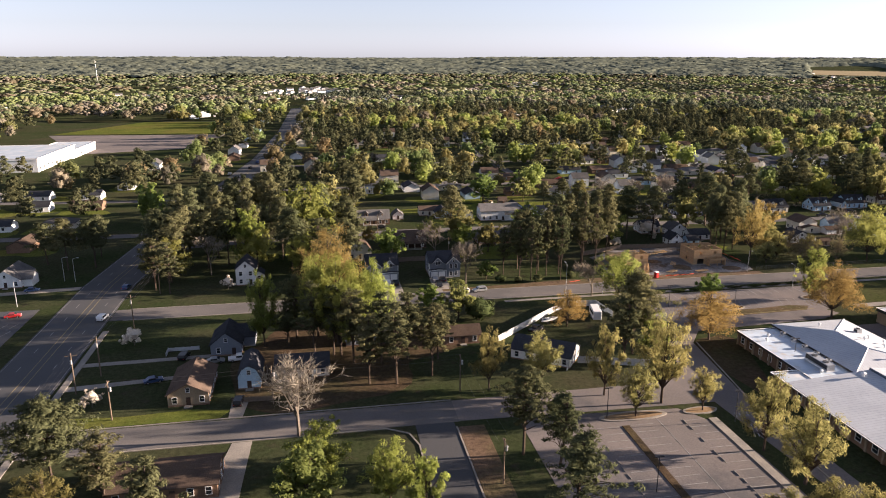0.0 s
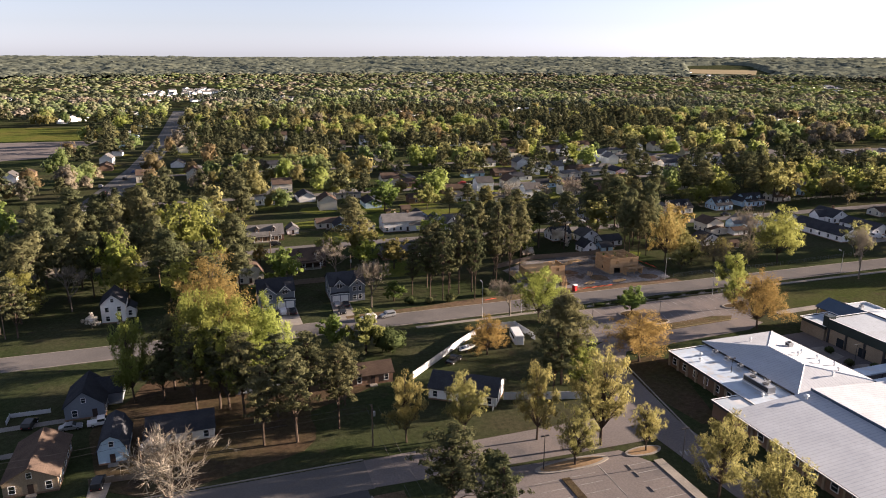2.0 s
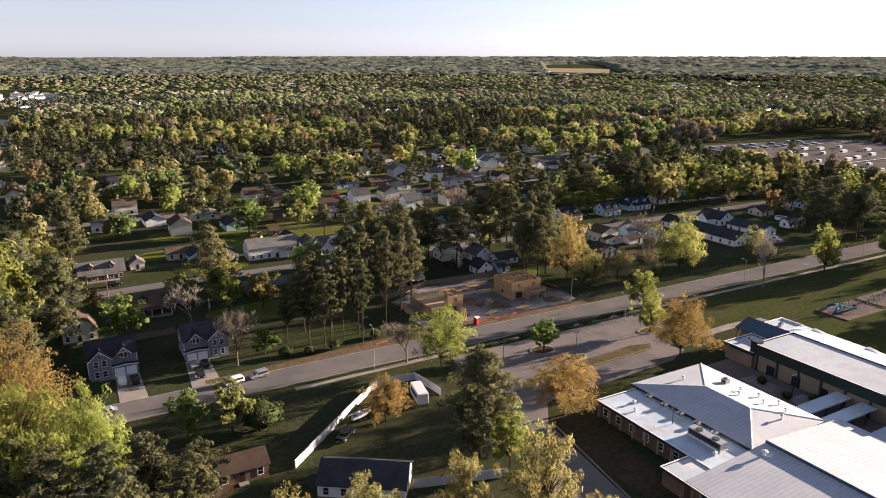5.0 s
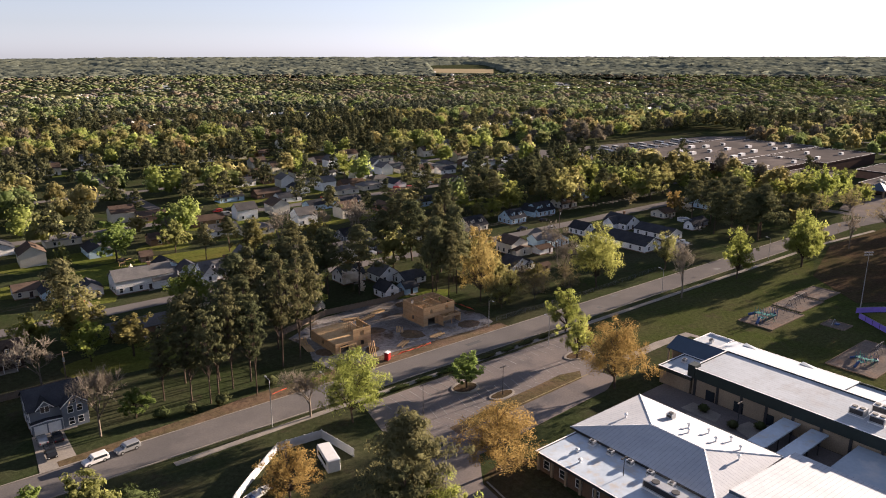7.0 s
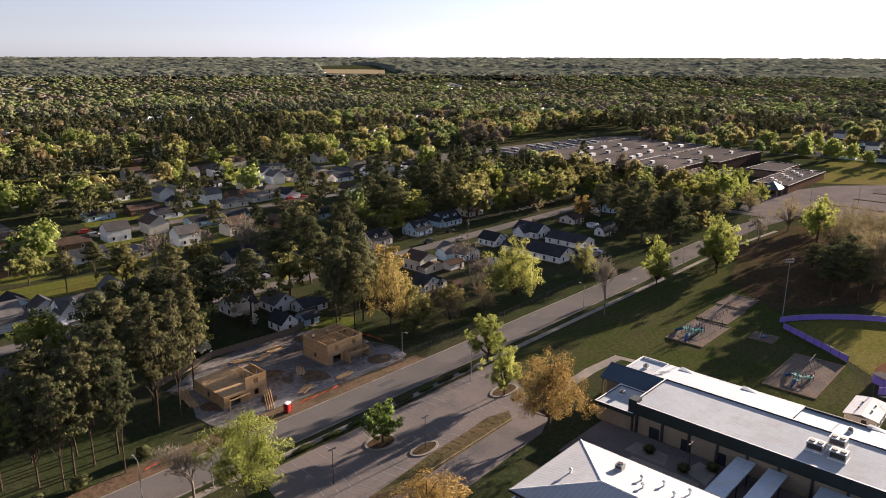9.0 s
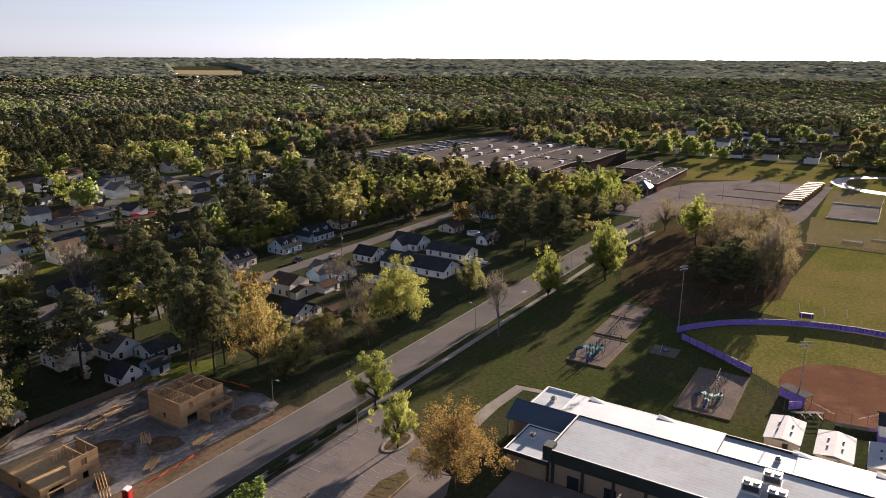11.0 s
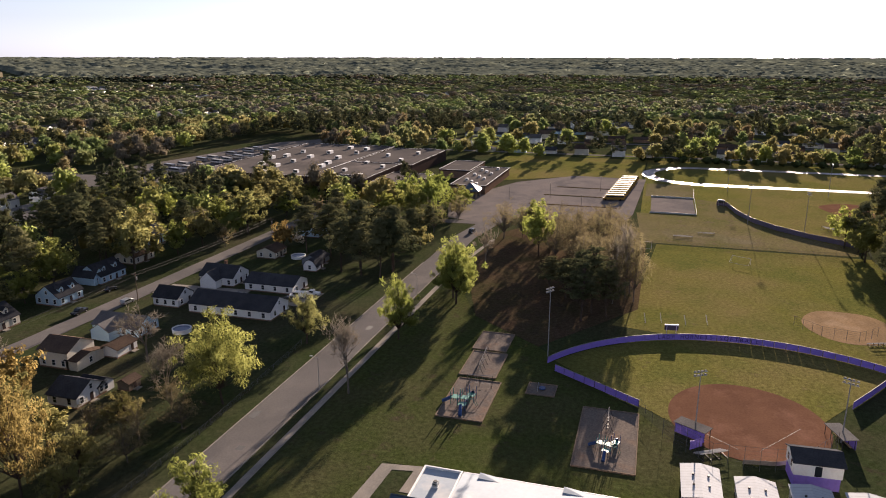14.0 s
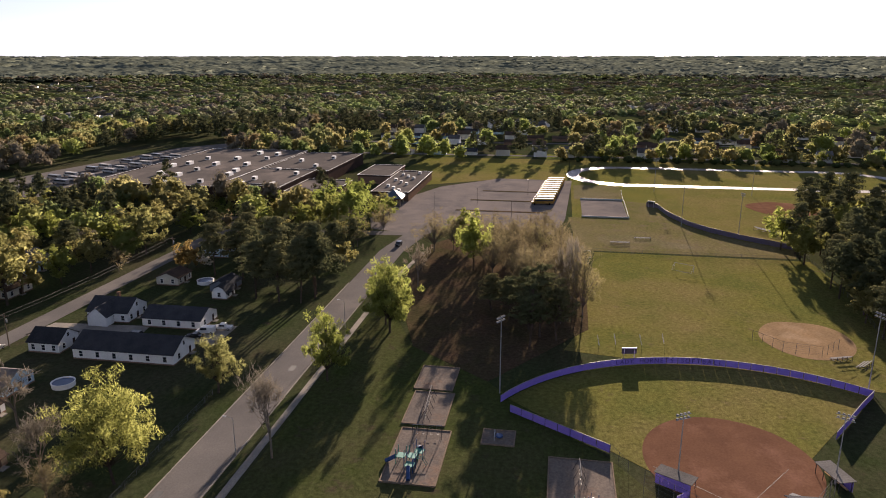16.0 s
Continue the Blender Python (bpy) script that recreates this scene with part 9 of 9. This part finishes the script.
def woods(name, spacing, d0, d1, seed, keep, boughs, leaves, leaf, label, thin=None, girth=1.0, closed=0.0):
    x, y, d, rng = scatter(spacing, d0, d1, seed, keep)
    if thin is not None:
        ok = thin(x, y, rng)
        x, y, d = x[ok], y[ok], d[ok]
    grove = 1.0 * field_noise(x, y, 0.014, 5) + 1.1 * field_noise(x, y, 0.045, 6) + 0.5 * field_noise(x, y, 0.12, 7) + rng.normal(size=len(x)) * 0.16
    if d1 > 900:
        grove = 1.0 * field_noise(x, y, 0.007, 5) + 0.8 * field_noise(x, y, 0.02, 6) + rng.normal(size=len(x)) * 0.15 - 0.1
    tint = 0.8 * field_noise(x, y, 0.02, 9) + 0.6 * field_noise(x, y, 0.09, 10) + rng.normal(size=len(x)) * 0.20
    kinds = np.where(grove > (0.0 if d1 < 900 else 0.26) + 0.30 * np.clip((x - 250) / 500, 0, 1), 0, np.where(tint > 0.26, 1, np.where(tint > -0.08, 2, np.where(tint > -0.30, 3, np.where(tint > -0.55, 4, 5)))))
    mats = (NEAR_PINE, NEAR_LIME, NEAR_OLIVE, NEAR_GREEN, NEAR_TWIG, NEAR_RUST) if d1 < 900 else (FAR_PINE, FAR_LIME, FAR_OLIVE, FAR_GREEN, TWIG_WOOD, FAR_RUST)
    for k in range(6):
        sel = np.where(kinds == k)[0]
        if not len(sel):
            continue
        all_v, all_q, all_n, all_t, base = [], [], [], [], 0
        for v in range(7):
            mine = sel[v::7]
            if not len(mine):
                continue
            h, r = (20 if d1 < 900 else 17.5, 6.0) if k == 0 else ((15.5, 7.4) if v % 2 else (17.0, 6.4))
            vs, qs, soft = canopy(rng, k == 0, h, r, boughs * 2 if k == 0 and boughs > 6 else boughs, leaves, leaf)
            s = rng.uniform(0.66, 1.26, len(mine)) if d1 < 900 else rng.uniform(0.90, 1.08, len(mine))
            w = s ** 0.6 * rng.uniform(0.8, 1.2, len(mine)) * girth
            a = rng.uniform(0, 6.28, len(mine))
            ca, sa = np.cos(a)[:, None], np.sin(a)[:, None]
            X = (ca * vs[:, 0] - sa * vs[:, 1]) * w[:, None] + x[mine][:, None]
            Y = (sa * vs[:, 0] + ca * vs[:, 1]) * w[:, None] + y[mine][:, None]
            Z = s[:, None] * (vs[:, 2] * (1 - closed) + h * closed) + far_rise(d[mine])[:, None] - 1.0
            all_v.append(np.stack([X, Y, Z], -1).reshape(-1, 3))
            N = np.stack([ca * soft[:, 0] - sa * soft[:, 1], sa * soft[:, 0] + ca * soft[:, 1], np.broadcast_to(soft[:, 2], X.shape)], -1)
            all_n.append(N.reshape(-1, 3))
            all_t.append(np.repeat(rng.uniform(size=len(mine)), len(vs)))
            off = base + np.arange(len(mine))[:, None, None] * len(vs)
            all_q.append((qs[None] + off).reshape(-1, 3))
            base += len(mine) * len(vs)
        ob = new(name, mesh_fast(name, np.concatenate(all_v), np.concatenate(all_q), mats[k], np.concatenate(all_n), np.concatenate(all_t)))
        tagged(ob, label, "woods", kind="stuff")


# far copies of the leaf tones: haze put in as extra blue and paleness
FAR_PINE = foliage("hazed_pine_canopy", (0.070, 0.086, 0.060), (0.082, 0.094, 0.064), (0.098, 0.104, 0.071), 0.3, 0.3)
FAR_LIME = foliage("hazed_young_canopy", (0.287, 0.333, 0.147), (0.247, 0.308, 0.140), (0.293, 0.306, 0.159), 0.68, 0.25)
FAR_OLIVE = foliage("hazed_olive_canopy", (0.248, 0.268, 0.168), (0.268, 0.262, 0.168), (0.225, 0.250, 0.160), 0.68, 0.25)
FAR_GREEN = foliage("hazed_green_canopy", (0.184, 0.236, 0.127), (0.207, 0.251, 0.131), (0.224, 0.237, 0.140), 0.68, 0.25)
FAR_RUST = foliage("hazed_rust_canopy", (0.262, 0.224, 0.158), (0.250, 0.212, 0.152), (0.250, 0.228, 0.156), 0.68, 0.25)
NEAR_PINE = foliage("wood_pine_canopy", (0.054, 0.062, 0.034), (0.066, 0.070, 0.037), (0.080, 0.080, 0.041), 0.3, 0.3)
NEAR_TWIG = foliage("bare_near_canopy", (0.150, 0.132, 0.098), (0.160, 0.138, 0.100), (0.140, 0.130, 0.098), 0.3, 0.25)
NEAR_RUST = foliage("wood_rust_canopy", (0.215, 0.168, 0.092), (0.200, 0.155, 0.088), (0.205, 0.175, 0.094), 0.64, 0.25)
NEAR_LIME = foliage("wood_young_canopy", (0.270, 0.300, 0.092), (0.232, 0.280, 0.088), (0.275, 0.275, 0.100), 0.68, 0.25)
NEAR_OLIVE = foliage("wood_olive_canopy", (0.235, 0.225, 0.098), (0.252, 0.222, 0.098), (0.205, 0.212, 0.092), 0.68, 0.25)
NEAR_GREEN = foliage("wood_green_canopy", (0.150, 0.198, 0.080), (0.170, 0.212, 0.083), (0.188, 0.200, 0.088), 0.68, 0.25)
# far bare woods, with the same haze put into the colour
TWIG_WOOD = foliage("hazed_bare_canopy", (0.204, 0.183, 0.152), (0.220, 0.191, 0.154), (0.193, 0.178, 0.150), 0.4, 0.25)


def hills(name, d0, d1, label):
    """The canopy of the farthest woods: a bumpy sheet."""
    rng = np.random.default_rng(77)
    nr, na = 110, 700
    rr = d0 * (d1 / d0) ** (np.arange(nr) / (nr - 1))
    aa = np.radians(np.linspace(-40, 134, na))
    R, A = np.meshgrid(rr, aa, indexing="ij")
    R = R + rng.normal(size=R.shape) * R * 0.003
    X, Y = HUB[0] + R * np.cos(A), HUB[1] + R * np.sin(A)
    gap = np.clip((field_noise(X, Y, 0.0035, 21) + 0.5 * field_noise(X, Y, 0.009, 22)) * 4 + 2.1, 0, 1)
    gap = np.where((X > 1480) & (X < 2330) & (Y > 1850) & (Y < 2800) & (np.abs(X - 1940 - (Y - 2360) * 0.72) < 170), 0.0, np.maximum(gap, 0.6))
    Z = far_rise(R) + (11 + 5.5 * rng.uniform(-1, 1, R.shape) + 2.5 * field_noise(X, Y, 0.02, 23)) * gap - 0.5
    v = np.stack([X, Y, Z], -1).reshape(-1, 3)
    i = (np.arange(nr - 1)[:, None] * na + np.arange(na - 1)[None]).ravel()
    q = np.stack([i, i + na, i + na + 1, i + 1], 1)
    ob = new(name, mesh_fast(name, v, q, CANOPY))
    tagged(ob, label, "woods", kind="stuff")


# distance haze is put into this colour: paler and bluer than leaves
CANOPY = surf("hazed_far_canopy", (0.102, 0.116, 0.095), (0.138, 0.150, 0.110), big=0.010, small=0.06, rough=0.95, bump=0.0, world_space=True, grain=0.45, c3=(0.080, 0.095, 0.082), patch=0.006)


def thin_town(x, y, rng):
    """Fewer trees among the houses than in the woods."""
    town = (field_noise(x, y, 0.006, 31) > 0.1) & (np.hypot(x, y) < 1100)
    glade = field_noise(x, y, 0.011, 41) + 0.6 * field_noise(x, y, 0.03, 42) > 0.80
    open_town = (x > 20) & (x < 440) & (y > 345) & (y < 560)
    east_town = (x > 640) & (x < 900) & (y > -320) & (y < 345)
    west_town = (x > -330) & (x < -10) & (y > 290) & (y < 900)
    share_kept = np.where(open_town, 0.85, np.where(east_town, 0.42, np.where(west_town, 0.62, np.where(town, 0.78, 1.0))))
    clump = 0.5 + 0.9 * field_noise(x, y, 0.028, 43) + 0.7 * field_noise(x, y, 0.075, 44) + 0.3
    return (rng.uniform(size=len(x)) < share_kept * np.clip(clump, 0.45, 1.0)) & ~glade


woods("woods_near", 11.5, 150, 830, 11, 0.88, 7, 380, 1.05, "mixed spring woods of pines and budding trees", thin_town)
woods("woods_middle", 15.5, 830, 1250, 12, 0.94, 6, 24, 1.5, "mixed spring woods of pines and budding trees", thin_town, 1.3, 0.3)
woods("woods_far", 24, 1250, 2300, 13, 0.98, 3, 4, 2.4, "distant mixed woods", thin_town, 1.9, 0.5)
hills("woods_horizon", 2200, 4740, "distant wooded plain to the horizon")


# ---- far housing estates and a dry crop field among the woods ----
def far_town(x, y, rx, ry, count, seed):
    rng = random.Random(seed)
    walls, roofs = ([], []), ([], [])
    for _ in range(count):
        px, py = x + rng.uniform(-rx, rx), y + rng.uniform(-ry, ry)
        z = float(far_rise(np.array(math.hypot(px - HUB[0], py - HUB[1])))) - 0.3
        hw, hd, e, r = rng.uniform(5, 8), rng.uniform(4, 5.5), rng.uniform(3.2, 6.2), rng.uniform(2, 3)
        a = rng.choice((0.3, 0.3 + math.pi / 2))
        c, s = math.cos(a), math.sin(a)

        def at(u, v, w):
            return (px + u * c - v * s, py + u * s + v * c, z + w)
        k = len(walls[0])
        walls[0].extend([at(-hw, -hd, 0), at(hw, -hd, 0), at(hw, hd, 0), at(-hw, hd, 0), at(-hw, -hd, e), at(hw, -hd, e), at(hw, hd, e), at(-hw, hd, e), at(-hw, 0, e + r), at(hw, 0, e + r)])
        walls[1].extend([tuple(k + i for i in f) for f in ((0, 1, 5, 4), (2, 3, 7, 6), (1, 2, 6, 9, 5), (3, 0, 4, 8, 7))])
        k = len(roofs[0])
        roofs[0].extend([at(-hw - 0.4, -hd - 0.4, e - 0.1), at(hw + 0.4, -hd - 0.4, e - 0.1), at(hw + 0.4, 0, e + r + 0.15), at(-hw - 0.4, 0, e + r + 0.15), at(hw + 0.4, hd + 0.4, e - 0.1), at(-hw - 0.4, hd + 0.4, e - 0.1)])
        roofs[1].extend([(k, k + 1, k + 2, k + 3), (k + 3, k + 2, k + 4, k + 5)])
    ob = thing("far_estate", x, y, 0, 0, "distant estate of small white houses in woods", "houses", kind="stuff")
    inv = ob.matrix_world.inverted()
    share("wall", mesh_from("wall", walls[0], walls[1], SIDING_WHITE), ob, inv)
    share("roof", mesh_from("roof", roofs[0], roofs[1], SHINGLE_GREY), ob, inv)


for i, row in enumerate(FAR_TOWNS):
    far_town(*row, 60 + i)


def crop_field():
    vs, fs, n = [], [], 12
    for i in range(n + 1):
        for j in range(n + 1):
            u, v = i / n, j / n
            x = (1655 * (1 - u) + 1790 * u) * (1 - v) + (1870 * (1 - u) + 2035 * u) * v
            y = (2200 * (1 - u) + 2020 * u) * (1 - v) + (2476 * (1 - u) + 2290 * u) * v
            vs.append((x, y, float(far_rise(np.array(math.hypot(x - HUB[0], y - HUB[1])))) + 1.5))
    for i in range(n):
        for j in range(n):
            k = i * (n + 1) + j
            fs.append((k, k + n + 1, k + n + 2, k + 1))
    tagged(new("field_crop", mesh_from("field_crop", vs, fs, STRAW)), "distant straw-coloured crop field", "field", kind="structure")


crop_field()
hedge_rng = random.Random(8)
hy = -190.0
while hy < 150:
    tree("bush", 633 + hedge_rng.uniform(-2, 2), hy, hedge_rng.uniform(3.5, 5.5), hedge_rng.uniform(3, 4.5))
    if hedge_rng.random() < 0.5:
        tree(hedge_rng.choice(("olive", "lime", "green", "olive", "orange", "pine")), 645 + hedge_rng.uniform(-5, 8), hy + 3, hedge_rng.uniform(8, 12), hedge_rng.uniform(5.5, 7.5))
    hy += hedge_rng.uniform(7, 10)
